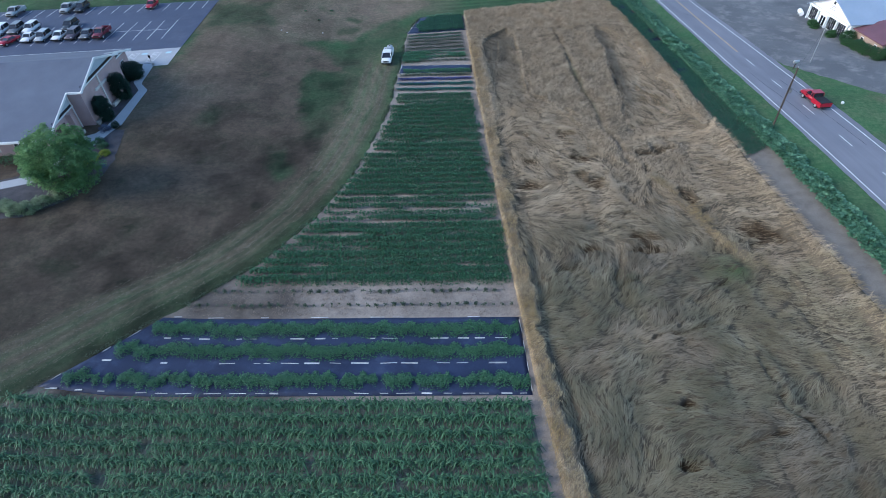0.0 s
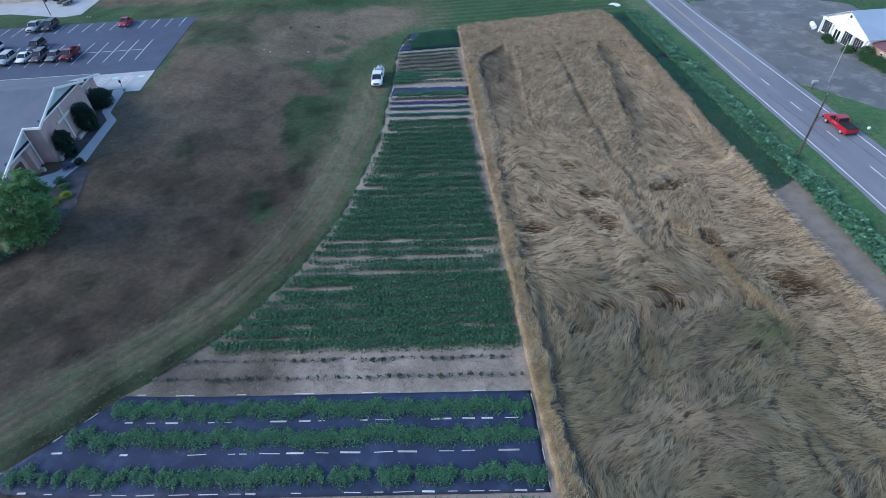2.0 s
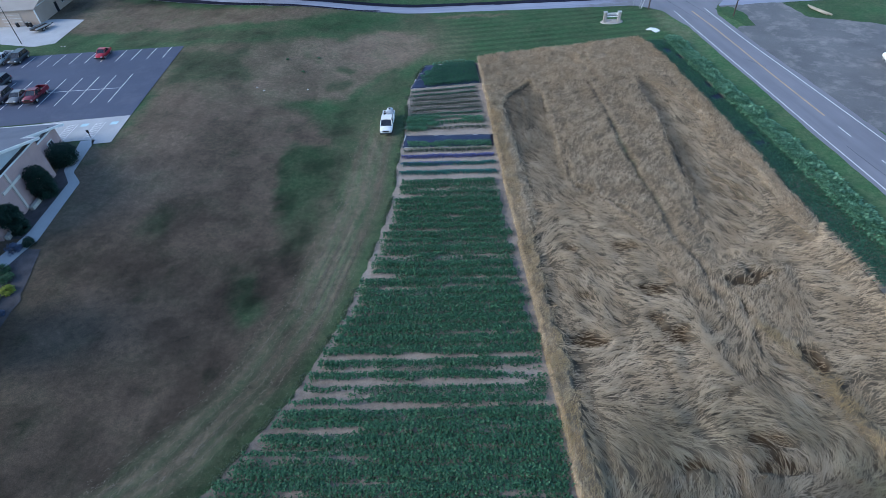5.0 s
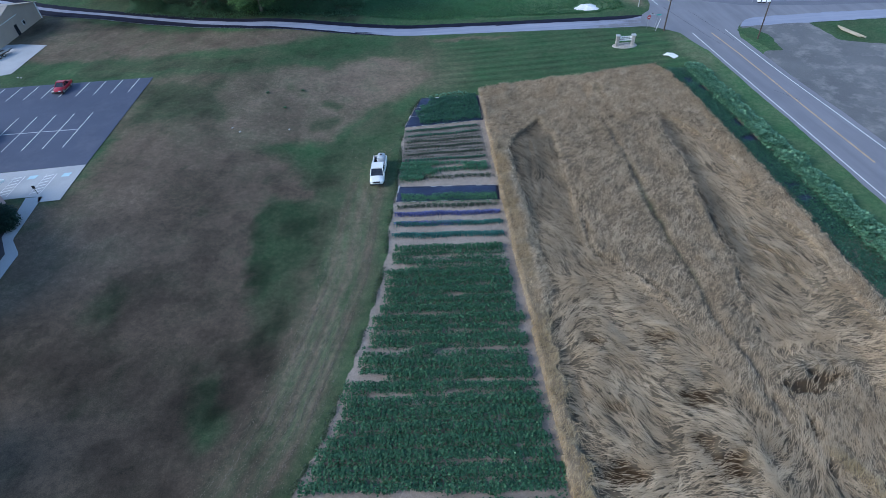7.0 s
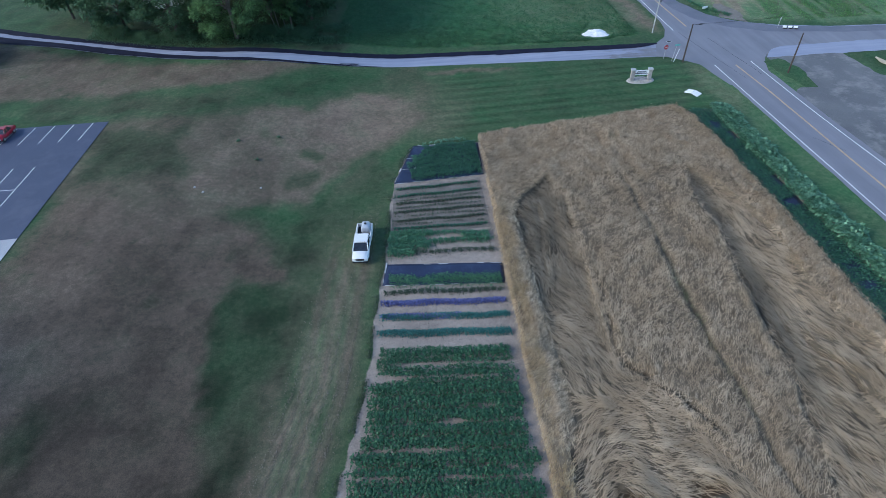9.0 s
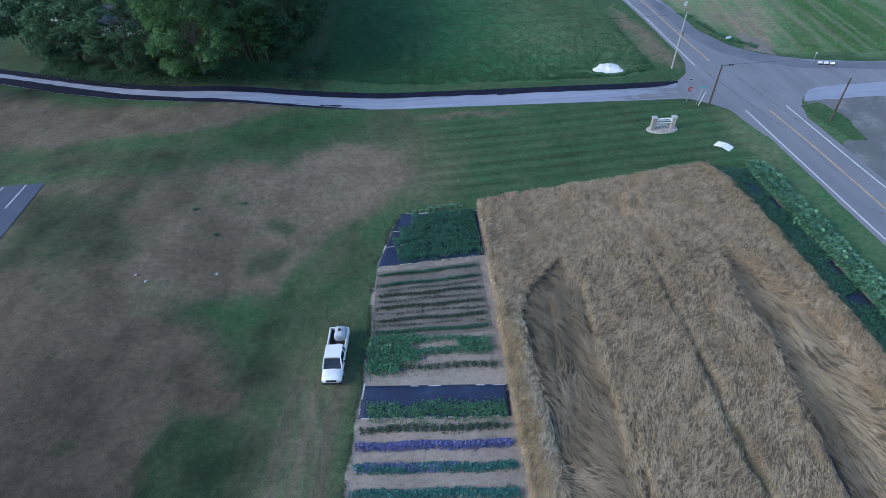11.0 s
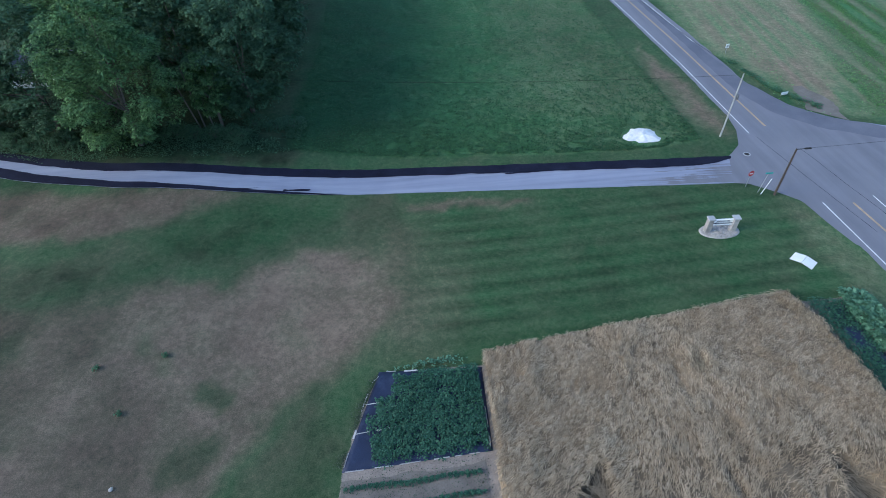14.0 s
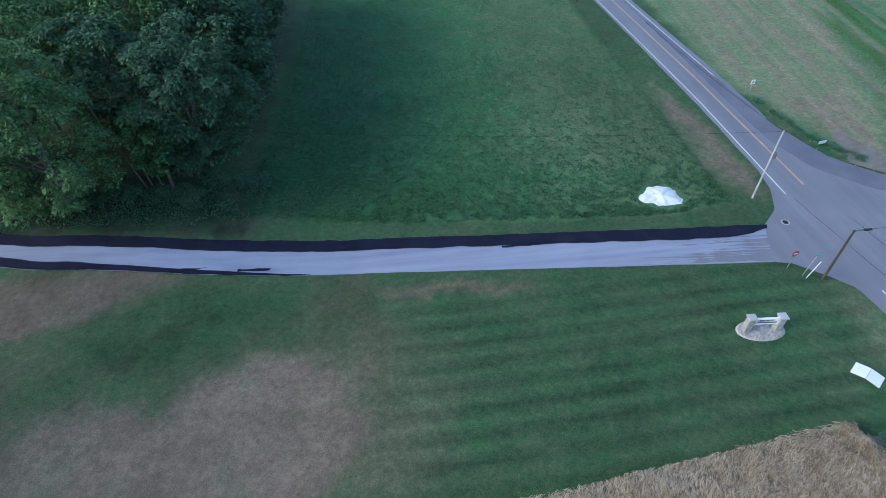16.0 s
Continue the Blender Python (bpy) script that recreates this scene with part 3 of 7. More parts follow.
    for i in range(28):
        for x0, y0, y1, lean in ((-48.9 - i * 2.95, 131.4, 136.4, 0.3),):
            ribbon("stall_line", [(x0 - 0.06, y0), (x0 - 0.06 + lean, y1)], [(x0 + 0.06, y0), (x0 + 0.06 + lean, y1)], WHITE_LINE, 0.072, 4, 2, park)
    for i in range(14):
        x0 = -52.6 - i * 2.98
        ribbon("stall_line", [(x0 - 0.06, 114.1), (x0 + 0.3, 124.6)], [(x0 + 0.06, 114.1), (x0 + 0.42, 124.6)], WHITE_LINE, 0.072, 6, 2, park)
    ribbon("stall_line", [(-94, 119.65), (-52.4, 119.25)], [(-94, 119.77), (-52.4, 119.37)], WHITE_LINE, 0.072, 20, 2, park)
    slab = ribbon("pavement", [(-75, 106.7), (-58, 106.5), (-57.5, 101.5), (-52.6, 101.7), (-50.4, 101.7), (-49.9, 100.4), (-47.1, 100.5)],
                  [(-75, 107.5), (-62, 107.9), (-58, 108.3), (-55, 108.4), (-52, 108.5), (-50, 108.6), (-47.0, 108.7)], CONCRETE, 0.07, 60, 8)
    tagged(slab, "pale concrete slab with marked accessible bays", "pavement", kind="structure")
    for x0 in (-56.2, -51.9):
        for k in range(6):
            u = k * 0.75
            ribbon("bay_stripe", [(x0 + u * 0.02, 102.4 + u), (x0 + 1.3, 102.9 + u)], [(x0 + u * 0.02, 102.6 + u), (x0 + 1.3, 103.1 + u)], WHITE_LINE, 0.1, 3, 2, slab)
        for dx in (0, 1.35):
            ribbon("bay_line", [(x0 + dx, 102.2), (x0 + dx + 0.25, 106.9)], [(x0 + dx + 0.11, 102.2), (x0 + dx + 0.36, 106.9)], WHITE_LINE, 0.1, 4, 2, slab)
    for x0 in (-53.4, -48.8):
        ribbon("bay_symbol", [(x0 - 0.55, 106.0), (x0 + 0.55, 106.0)], [(x0 - 0.45, 106.9), (x0 + 0.65, 106.9)], surf("pale_blue_paint", (0.35, 0.5, 0.58), (0.5, 0.68, 0.72), 1, 9), 0.1, 3, 2, slab)
    walkway = ribbon("pavement", [(-55.5, 73.9), (-52.5, 75.1), (-50.6, 76.2), (-49.4, 79.9), (-49.1, 86.6), (-49.0, 90.4), (-51.0, 93.6), (-52.0, 101.6)],
                     [(-50.6, 70.3), (-49.4, 72.8), (-48.5, 76.2), (-47.6, 78.6), (-47.5, 86.0), (-47.4, 90.3), (-49.4, 93.0), (-49.8, 101.6)], CONCRETE, 0.07, 60, 4)
    tagged(walkway, "narrow concrete walk round the church front", "pavement", kind="structure")
    walk2 = ribbon("pavement", [(-75, 60.3), (-62, 61.2), (-54, 63.5), (-51.3, 70)], [(-75, 62.1), (-62.6, 63.0), (-55.2, 65.2), (-52.9, 70.6)], CONCRETE, 0.068, 40, 4)
    tagged(walk2, "concrete garden walk", "pavement", kind="structure")
    pad = ribbon("concrete_pad", [(-110, 146.5), (-92, 146.5), (-78.3, 141.8), (-74.4, 143.0)], [(-110, 159), (-92, 158.5), (-80, 158), (-73.9, 156.4)], CONCRETE, 0.066, 30, 6)
    tagged(pad, "pale concrete yard beside a tan building", "pavement", kind="structure")


build_roads()


# ---- the wheat: standing at its borders and far end, lodged and swirled elsewhere ----
def wheat_surf():
    m, nt, bsdf = nodes_of("ripe_wheat")
    geo = nt.nodes.new("ShaderNodeNewGeometry")
    att = nt.nodes.new("ShaderNodeAttribute")
    att.attribute_name = "growth"
    sep = nt.nodes.new("ShaderNodeSeparateColor")
    nt.links.new(att.outputs["Color"], sep.inputs[0])
    gold, green, pale = sep.outputs
    tuft = att.outputs["Alpha"]
    n = noise_of(nt, geo.outputs["Position"], 0.5, 4.0)
    fac = math_of(nt, "MULTIPLY_ADD", geo.outputs["Random Per Island"], 0.14, math_of(nt, "MULTIPLY_ADD", n, 0.34, math_of(nt, "MULTIPLY", tuft, 0.54)))
    col = ramp_of(nt, fac, [(0.12, (0.25, 0.172, 0.098)), (0.5, (0.5, 0.37, 0.235)), (0.88, (0.78, 0.62, 0.43))])
    grey = ramp_of(nt, fac, [(0.12, (0.075, 0.06, 0.04)), (0.5, (0.225, 0.182, 0.127)), (0.88, (0.42, 0.345, 0.25))])
    amber = ramp_of(nt, fac, [(0.05, (0.17, 0.1, 0.04)), (0.5, (0.38, 0.255, 0.11)), (0.95, (0.56, 0.41, 0.21))])
    col = mix_of(nt, pale, col, grey)
    col = mix_of(nt, gold, col, amber)
    weed = ramp_of(nt, fac, [(0.05, (0.05, 0.08, 0.03)), (0.95, (0.2, 0.24, 0.1))])
    col = mix_of(nt, green, col, weed)
    nt.links.new(col, bsdf.inputs["Base Color"])
    bsdf.inputs["Roughness"].default_value, bsdf.inputs["Specular IOR Level"].default_value = 0.75, 0.12
    tl = nt.nodes.new("ShaderNodeBsdfTranslucent")
    nt.links.new(col, tl.inputs["Color"])
    mx = node(nt, "ShaderNodeMixShader", Fac=0.12)
    nt.links.new(bsdf.outputs[0], mx.inputs[1])
    nt.links.new(tl.outputs[0], mx.inputs[2])
    nt.links.new(mx.outputs[0], nt.nodes["Material Output"].inputs["Surface"])
    return m


WHEAT = wheat_surf()


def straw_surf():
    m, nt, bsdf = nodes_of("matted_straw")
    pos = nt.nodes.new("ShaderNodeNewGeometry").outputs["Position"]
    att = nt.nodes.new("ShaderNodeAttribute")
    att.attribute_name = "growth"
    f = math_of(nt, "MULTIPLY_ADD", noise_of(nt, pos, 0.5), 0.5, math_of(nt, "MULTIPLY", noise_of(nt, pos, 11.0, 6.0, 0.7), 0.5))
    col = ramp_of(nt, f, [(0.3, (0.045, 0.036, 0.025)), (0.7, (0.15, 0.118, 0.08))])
    # brown litter of hollows and seams, darkened to stand for their shade
    shaded_litter = ramp_of(nt, f, [(0.3, (0.022, 0.014, 0.008)), (0.7, (0.085, 0.05, 0.024))])
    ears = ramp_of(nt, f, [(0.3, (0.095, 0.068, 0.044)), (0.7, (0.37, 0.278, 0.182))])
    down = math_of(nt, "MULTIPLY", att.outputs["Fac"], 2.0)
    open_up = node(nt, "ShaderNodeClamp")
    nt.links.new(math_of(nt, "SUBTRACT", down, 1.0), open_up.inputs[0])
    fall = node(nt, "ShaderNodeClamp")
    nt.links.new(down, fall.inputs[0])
    nt.links.new(mix_of(nt, open_up.outputs[0], mix_of(nt, fall.outputs[0], ears, col), shaded_litter), bsdf.inputs["Base Color"])
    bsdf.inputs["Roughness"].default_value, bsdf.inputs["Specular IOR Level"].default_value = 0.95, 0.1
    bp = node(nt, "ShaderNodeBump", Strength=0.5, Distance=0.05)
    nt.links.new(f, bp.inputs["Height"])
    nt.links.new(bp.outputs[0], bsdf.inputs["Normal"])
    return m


STRAW = straw_surf()
trough_a = smooth_line([(30.5, 66), (32.9, 75.3), (34.6, 82.4), (35.7, 94), (36.2, 97.5), (36.9, 102), (37.0, 107), (37.2, 111), (38.6, 115.9)])
trough_b = smooth_line([(44.6, 66), (44.6, 84), (44.3, 97), (43.8, 104), (42.9, 108.5), (41.3, 112.8), (39.2, 116)])
reach = smooth_line([(29.5, 60), (27.5, 70), (25.6, 76), (24.6, 78.4), (22.8, 81.4), (19.8, 84.9), (20.0, 89.8), (20.2, 97), (20.2, 107), (20.8, 112), (20.6, 116.6)])
reach_near = smooth_line([(12.6, 60), (12.9, 80), (13.3, 92), (13.2, 109), (14.6, 112), (19.6, 116.6)])
ridge_line = smooth_line([(38.2, 36), (36.6, 42.7), (35.7, 47), (34.3, 51.1), (33.5, 54.6), (32.5, 59.5), (32.2, 64)])
# places where the crop is trodden or blown open: x, y, half width, half length, depth
HOLLOWS = [(23.0, 65.9, 1.5, 0.8, 0.5), (14.2, 59.5, 1.0, 0.9, 0.45), (22.9, 59.0, 1.1, 0.9, 0.5), (33.9, 65.6, 1.7, 0.8, 0.5), (40.0, 46.7, 1.7, 1.5, 0.5),
           (26.2, 47.6, 1.2, 0.6, 0.4), (26.1, 45.5, 1.4, 0.6, 0.4), (34.5, 55.0, 0.7, 1.1, 0.45), (15.3, 65.7, 0.9, 0.5, 0.35), (15.7, 72.6, 0.9, 0.6, 0.35),
           (22.3, 72.2, 1.1, 0.6, 0.35), (21.6, 61.2, 0.7, 0.6, 0.35), (19.6, 46.0, 0.8, 0.5, 0.35), (22.7, 24.8, 0.7, 0.45, 0.45), (20.7, 19.1, 0.7, 0.45, 0.45), (15.9, 43.2, 0.9, 0.6, 0.3), (31.6, 124.5, 0.5, 0.7, 0.14)]
# narrow seams where the crop has parted
SEAMS = [((31.8, 65.2), (31.5, 61.5)), ((31.5, 61.5), (30.8, 57)), ((30.8, 57), (30.6, 53.6)), ((30.6, 53.6), (32.4, 53.3)), ((32.4, 53.3), (34.6, 46)), ((19.8, 49.7), (23.5, 51.7)), ((23.5, 51.7), (28.7, 53.7)), ((28.7, 53.7), (30.6, 53.6)), ((20.4, 55.5), (19.7, 50.9)), ((22.2, 49.9), (25.0, 52.4)),
         ((16.4, 110.6), (15.7, 104.6)), ((15.7, 104.6), (14.6, 98)), ((20.3, 112), (19.9, 103)), ((19.9, 103), (19.5, 97)), ((20.2, 95), (19.5, 86)), ((19.5, 85), (23.2, 80.6)), ((23.2, 80.6), (25.6, 77)), ((36.2, 97), (34.8, 84)), ((34.8, 84), (32.8, 74.5)), ((40.4, 88), (43.8, 72)), ((37.6, 86), (40.2, 76)),
         ((31.6, 28.7), (31.6, 23.7)), ((31.6, 23.7), (33.5, 19.8)), ((39.9, 40), (39.0, 33)), ((39.0, 33), (40.6, 30)), ((36, 33.9), (39.4, 36)), ((20.5, 32.3), (24.8, 32.7)), ((24.8, 32.7), (29.9, 33.9)), ((21.3, 40.1), (27.5, 42)), ((28.7, 37.1), (33.2, 39.5)),
         ((25, 20), (30, 21.5)), ((40.5, 26), (43.5, 24.5)), ((22.9, 45.7), (21, 41.2))]


def near_seam(x, y):
    best = np.full(np.shape(x), 9.0)
    wob = 1.1 * (fbm(x * 0.5, y * 0.5, 61, 2) - 0.5)
    for (ax, ay), (bx, by) in SEAMS:
        dx, dy = bx - ax, by - ay
        s = np.clip(((x - ax) * dx + (y - ay) * dy) / (dx * dx + dy * dy), 0, 1)
        best = np.minimum(best, np.hypot(x + wob - ax - s * dx, y + wob - ay - s * dy))
    return best


def wheat_state(x, y):
    """Lodging 0..1, height, gold, green, greying to a darker tone, bareness and flow angle at places of the crop."""
    wob = fbm(x * 0.3, y * 0.12, 41, 3) - 0.5
    lodged = ease((np.interp(x, [12, 24, 28, 31, 35, 45], [82, 77, 68, 60, 62, 78]) - y + 10 * (fbm(x * 0.2, y * 0.14, 31, 3) - 0.5)) / 7)
    left = ease((x - reach_near(y) - 0.8 * wob) / 0.35) * ease((reach(y) + 2.5 * wob - x) / 0.8) * ease((116.6 + 2 * wob - y) / 0.8)
    lodged = np.maximum(lodged, left * 0.95)
    right = ease((x - trough_a(y) - 0.8 * wob) / 0.35) * ease((trough_b(y) + 2.5 * wob - x) / 2.0) * ease((115.8 - y) / 1.0) * ease((y - 66) / 6)
    lodged = np.maximum(lodged, right)
    leaning = ease((x - wheat_left(y) - 2.6) / 1.0) * ease((wheat_right(y) - 1.5 - x) / 1.2) * ease((119 + 4 * wob - y) / 5)
    lodged = np.maximum(lodged, 0.56 * leaning)
    floor = right * ease((trough_a(y) + 3.6 - x) / 2.4) * ease((y - 74) / 14)
    ridge = ease((1.1 - np.abs(x - ridge_line(y) - 0.5 * np.sin(y * 0.5))) / 0.7) * ease((61 - y) / 2) * ease((y - 39) / 4)
    band = ease((wheat_left(y) + 2.1 + 1.1 * wob + 1.6 * (fbm(x * 0.7, y * 0.7, 46, 3) - 0.5) - x) / 0.5)
    rband = ease((x - wheat_right(y) + 2.6 + 2.5 * wob) / 1.6)
    stand = np.maximum(np.maximum(band, rband * 0.4), ridge * 0.4)
    lodged = lodged * (1 - stand)
    h = 1.05 * (1 - lodged) + 0.52 * lodged + 0.12 * ease(1 - np.abs(lodged - 0.56) * 5) - 0.36 * np.maximum(left * ease((y - 80) / 16) * ease((20.8 - x) / 2), floor)
    swirl = fbm(x * 0.28, y * 0.22, 51, 4) - 0.5
    crest = 1 - np.abs(2 * fbm(x * 0.33 + 7, y * 0.2, 57, 3) - 1)
    h += lodged * (1 - 0.6 * np.maximum(left * ease((y - 80) / 12), floor)) * (0.85 * swirl + 0.8 * (crest - 0.75) + 0.34 * (fbm(x * 0.9, y * 0.9, 58, 3) - 0.5)) + (1 - lodged) * (0.85 + 0.5 * band) * (fbm(x * 0.45, y * 0.35, 53, 4) - 0.5)
    hollow = np.zeros(np.shape(x))
    for hx, hy, rx, ry, depth in HOLLOWS:
        r = np.hypot((x - hx) / rx / 1.5 + 0.5 * swirl, (y - hy) / ry / 1.5 + wob) + 1.3 * (fbm(x * 1.1, y * 1.1, 63, 2) - 0.5)
        hollow = np.maximum(hollow, depth * ease((1.25 - r) / 0.7))
        h += 0.2 * np.exp(-((r - 1.5) / 0.35) ** 2)
    seam = near_seam(x, y)
    h -= 1.5 * hollow + 0.62 * ease((0.45 - seam) / 0.4) * (0.25 + vn(x * 0.6, y * 0.6, 62)) - 0.22 * np.exp(-((seam - 0.8) / 0.35) ** 2) * lodged
    tram = ease((0.7 - np.abs(x - 29.2 - 0.35 * np.sin(y * 0.13) - 1.3 * (fbm(x * 0.5, y * 0.5, 72, 2) - 0.5))) / 0.7) * ease((y - 60) / 6) * ease((127 - y) / 4) * (0.5 + 0.5 * ease((117 - y) / 3))
    h -= 0.6 * tram * (0.3 + 1.1 * vn(x * 0.5, y * 0.5, 71))
    inner = ease((0.9 - np.abs(x - wheat_left(y) - 2.9 - wob)) / 0.7) * ease((112 - y) / 4)
    h -= (0.25 + 0.2 * ease((60 - y) / 10)) * inner * (1 - left)
    h = np.clip(h, 0.07, 1.3)
    gold = np.clip(band * (0.56 * ease((118 - y) / 12) + 0.3 * ease((80 - y) / 40)) * (0.55 + 0.8 * vn(x * 0.6, y * 0.35, 78)) + ridge * 0.65 * (0.4 + vn(x * 0.5, y * 0.5, 76)) + 0.75 * hollow * (vn(x * 0.7, y * 0.7, 77) + 0.2) + rband * (0.08 + 0.18 * ease((y - 90) / 15)) + 0.06 * ease((y - 112) / 8) * (0.4 + vn(x * 0.4, y * 0.4, 74)), 0, 1)
    green = np.clip(tram * 0.65 * ease((106 - y) / 10) * ease((y - 72) / 12) * (0.35 + 0.9 * vn(x * 0.5, y * 0.4, 73)) + 0.75 * np.exp(-(((x - 34.8) / 2.2) ** 2 + ((y - 40.8) / 2.2) ** 2)) * vn(x, y, 75) * 1.3
                    + lodged * 0.24 * ease((58 - y) / 20) * ease((fbm(x * 0.2, y * 0.2, 79) - 0.3) * 4) + 0.3 * np.exp(-(((x - 31.6) / 0.8) ** 2 + ((y - 124.5) / 0.9) ** 2)), 0, 1)
    # share of the darker grey: flattened crop, most of all the trough floors
    pale = np.clip(ease((lodged - 0.5) * 2) * (0.5 + 0.9 * swirl) * (1 - 0.6 * ease((y - 46) / 14)) * (1 - 0.45 * ease((x - 33) / 6)) + 0.85 * np.maximum(left * ease((y - 80) / 14) * (0.55 + 0.9 * (fbm(x * 0.3, y * 0.2, 48, 2) - 0.3)), floor) + 0.3 * ease((lodged - 0.5) * 2) * ease((54 - y) / 14) * (1 - 0.6 * ease((x - 33) / 6)) + 0.03 + 0.22 * ease((22 - x) / 6) * ease((y - 112) / 6), 0, 1)
    turn = 2 * math.pi * (0.62 * fbm(x * 0.14, y * 0.12, 91, 2) + 0.14 * fbm(x * 0.45, y * 0.45, 95, 2)) + 2.9
    lean = math.pi * 1.28 + 0.55 * (fbm(x * 0.2, y * 0.2, 93, 2) - 0.5) * 2
    calm = ease((50 - y) / 12) * 0.85
    level = math.pi + 1.7 * (fbm(x * 0.14, y * 0.2, 92, 3) - 0.5) * 2
    turn = turn * (1 - calm) + level * calm
    flow = lean + (turn - lean) * ease((lodged - 0.6) * 3.5)
    flow = flow * (1 - right) + right * (-1.25 + 0.9 * (fbm(x * 0.3, y * 0.2, 97, 2) - 0.5))
    sweep = left * ease((y - 78) / 8)
    flow = flow * (1 - sweep) + sweep * (5.1 + 2.4 * (fbm(x * 0.3, y * 0.22, 99, 2) - 0.5))
    out = ease((x - wheat_right(y) + 8.5 + 4 * wob) / 3.0) * ease((84 - y) / 10)
    flow = np.where((np.maximum(rband, out) > 0.45) & (lodged > 0.4), -0.2 + 1.6 * wob, flow)
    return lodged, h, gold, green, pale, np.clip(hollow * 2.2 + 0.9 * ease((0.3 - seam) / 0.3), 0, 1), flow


def in_wheat(x, y, margin=0.0):
    return (x > wheat_left(y) + 0.15 - margin) & (x < wheat_right(y) + margin) & (y < wheat_far(x) + margin)


def blade_mesh(name, P, az, length, width, rise, drop):
    """Bent blades of two faces: root, shoulder and tip."""
    n = len(P)
    h = np.stack([np.cos(az), np.sin(az), np.zeros(n)], -1)
    side = np.stack([-np.sin(az), np.cos(az), np.zeros(n)], -1)
    L, W = np.broadcast_to(length, n)[:, None], np.broadcast_to(width, n)[:, None]
    up = np.array([0, 0, 1.0])
    mid = P + h * L * 0.5 + up * np.broadcast_to(rise, n)[:, None]
    tip = P + h * L + up * (np.broadcast_to(rise, n) - np.broadcast_to(drop, n))[:, None]
    V = np.stack([P - side * W * 0.35, P + side * W * 0.35, mid + side * W * 0.5, mid - side * W * 0.5, tip + side * W * 0.15, tip - side * W * 0.15], 1)
    i = np.arange(n)[:, None] * 6
    F = np.concatenate([i + [0, 1, 2, 3], i + [3, 2, 4, 5]], 1).reshape(-1, 4)
    return mesh_quads(name, V.reshape(-1, 3), F)


def build_wheat():
    rng = np.random.default_rng(5)
    xs, ys = np.arange(9.2, 46.9, 0.29), np.arange(2.0, 132.6, 0.29)
    X, Y = np.meshgrid(xs, ys)
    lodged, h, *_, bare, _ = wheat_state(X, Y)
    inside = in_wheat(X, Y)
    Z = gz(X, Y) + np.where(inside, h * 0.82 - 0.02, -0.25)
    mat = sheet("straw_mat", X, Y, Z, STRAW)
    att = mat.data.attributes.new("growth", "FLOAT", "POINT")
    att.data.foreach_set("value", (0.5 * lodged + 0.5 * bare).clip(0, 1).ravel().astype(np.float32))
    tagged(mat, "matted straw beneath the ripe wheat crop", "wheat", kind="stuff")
    # stalks lie in locks that share a direction and a tone: long ones where the crop is down, short ones where it stands
    batches = []
    for k, each, standing in ((35500, 9, False), (120000, 5, True)):
        tx, ty = rng.uniform(9.3, 46.8, k), rng.uniform(2.2, 132.5, k)
        tl, *_, tflow = wheat_state(tx, ty)
        pick = in_wheat(tx, ty, 0.12) & ((tl < 0.5) == standing) & (standing | (tl > 0.75) | (rng.random(len(tx)) < 0.85))
        tx, ty, tl, tflow = tx[pick], ty[pick], tl[pick], tflow[pick]
        k = len(tx)
        tflow = tflow + rng.normal(0, 0.24 if standing else 0.2, k)
        tone = (0.66 if standing else 0.5) + (rng.random(k) - 0.5) * (0.8 if standing else 0.26) + (0.6 if standing else 0.85) * (fbm(tx * 0.55, ty * 0.55, 45, 3) - 0.5)
        lift = rng.normal(0, 1, k) * (0.06 if standing else 0.065) + 0.1 * (tone - 0.5)
        bend = rng.normal(0, 0.1, k)
        n = k * each
        u = rng.uniform(-1, 1, n) * (0.3 if standing else 0.9)
        v = rng.normal(0, 1, n) * (0.05 if standing else 0.075) + np.repeat(bend, each) * u * u
        c, s = np.cos(np.repeat(tflow, each)), np.sin(np.repeat(tflow, each))
        batches.append((np.repeat(tx, each) + u * c - v * s, np.repeat(ty, each) + u * s + v * c, np.repeat(tone, each), np.repeat(lift, each), np.repeat(tflow, each) + 2 * np.repeat(bend, each) * u))
    x, y, tone, lift, flow = (np.concatenate(p) for p in zip(*batches))
    keep = in_wheat(x, y, 0.12)
    x, y, tone, lift, flow = x[keep], y[keep], tone[keep], lift[keep], flow[keep]
    lodged, h, gold, green, pale, bare, _ = wheat_state(x, y)
    keep = rng.random(len(x)) > bare * 0.8
    x, y, tone, lift, flow, lodged, h, gold, green, pale = (a[keep] for a in (x, y, tone, lift, flow, lodged, h, gold, green, pale))
    n = len(x)
    leaned = ease(1 - np.abs(lodged - 0.56) * 6) * ease((y - 66) / 14)
    az = flow + rng.normal(0, 1, n) * (0.15 + 0.2 * (1 - lodged) + 0.1 * leaned)
    length = (1.0 * lodged + 0.62 * (1 - lodged)) * (1 - 0.28 * leaned) * rng.uniform(0.6, 1.3, n)
    rise = (0.13 * lodged + 0.3 * (1 - lodged)) * rng.uniform(0.2, 1.5, n)
    drop = (0.08 * lodged + 0.05 * (1 - lodged)) * rng.uniform(-0.5, 2.0, n)
    z = gz(x, y) + h * (0.84 - 0.06 * (1 - lodged)) + rng.uniform(-0.1, 0.06, n) + lift
    width = rng.uniform(0.022, 0.044, n) * (1 + 0.35 * ease((y - 70) / 50))
    P, up = np.stack([x, y, z], -1), lodged < 0.5
    flat = blade_mesh("wheat_stalks", P[~up], az[~up], length[~up], width[~up], rise[~up], drop[~up])
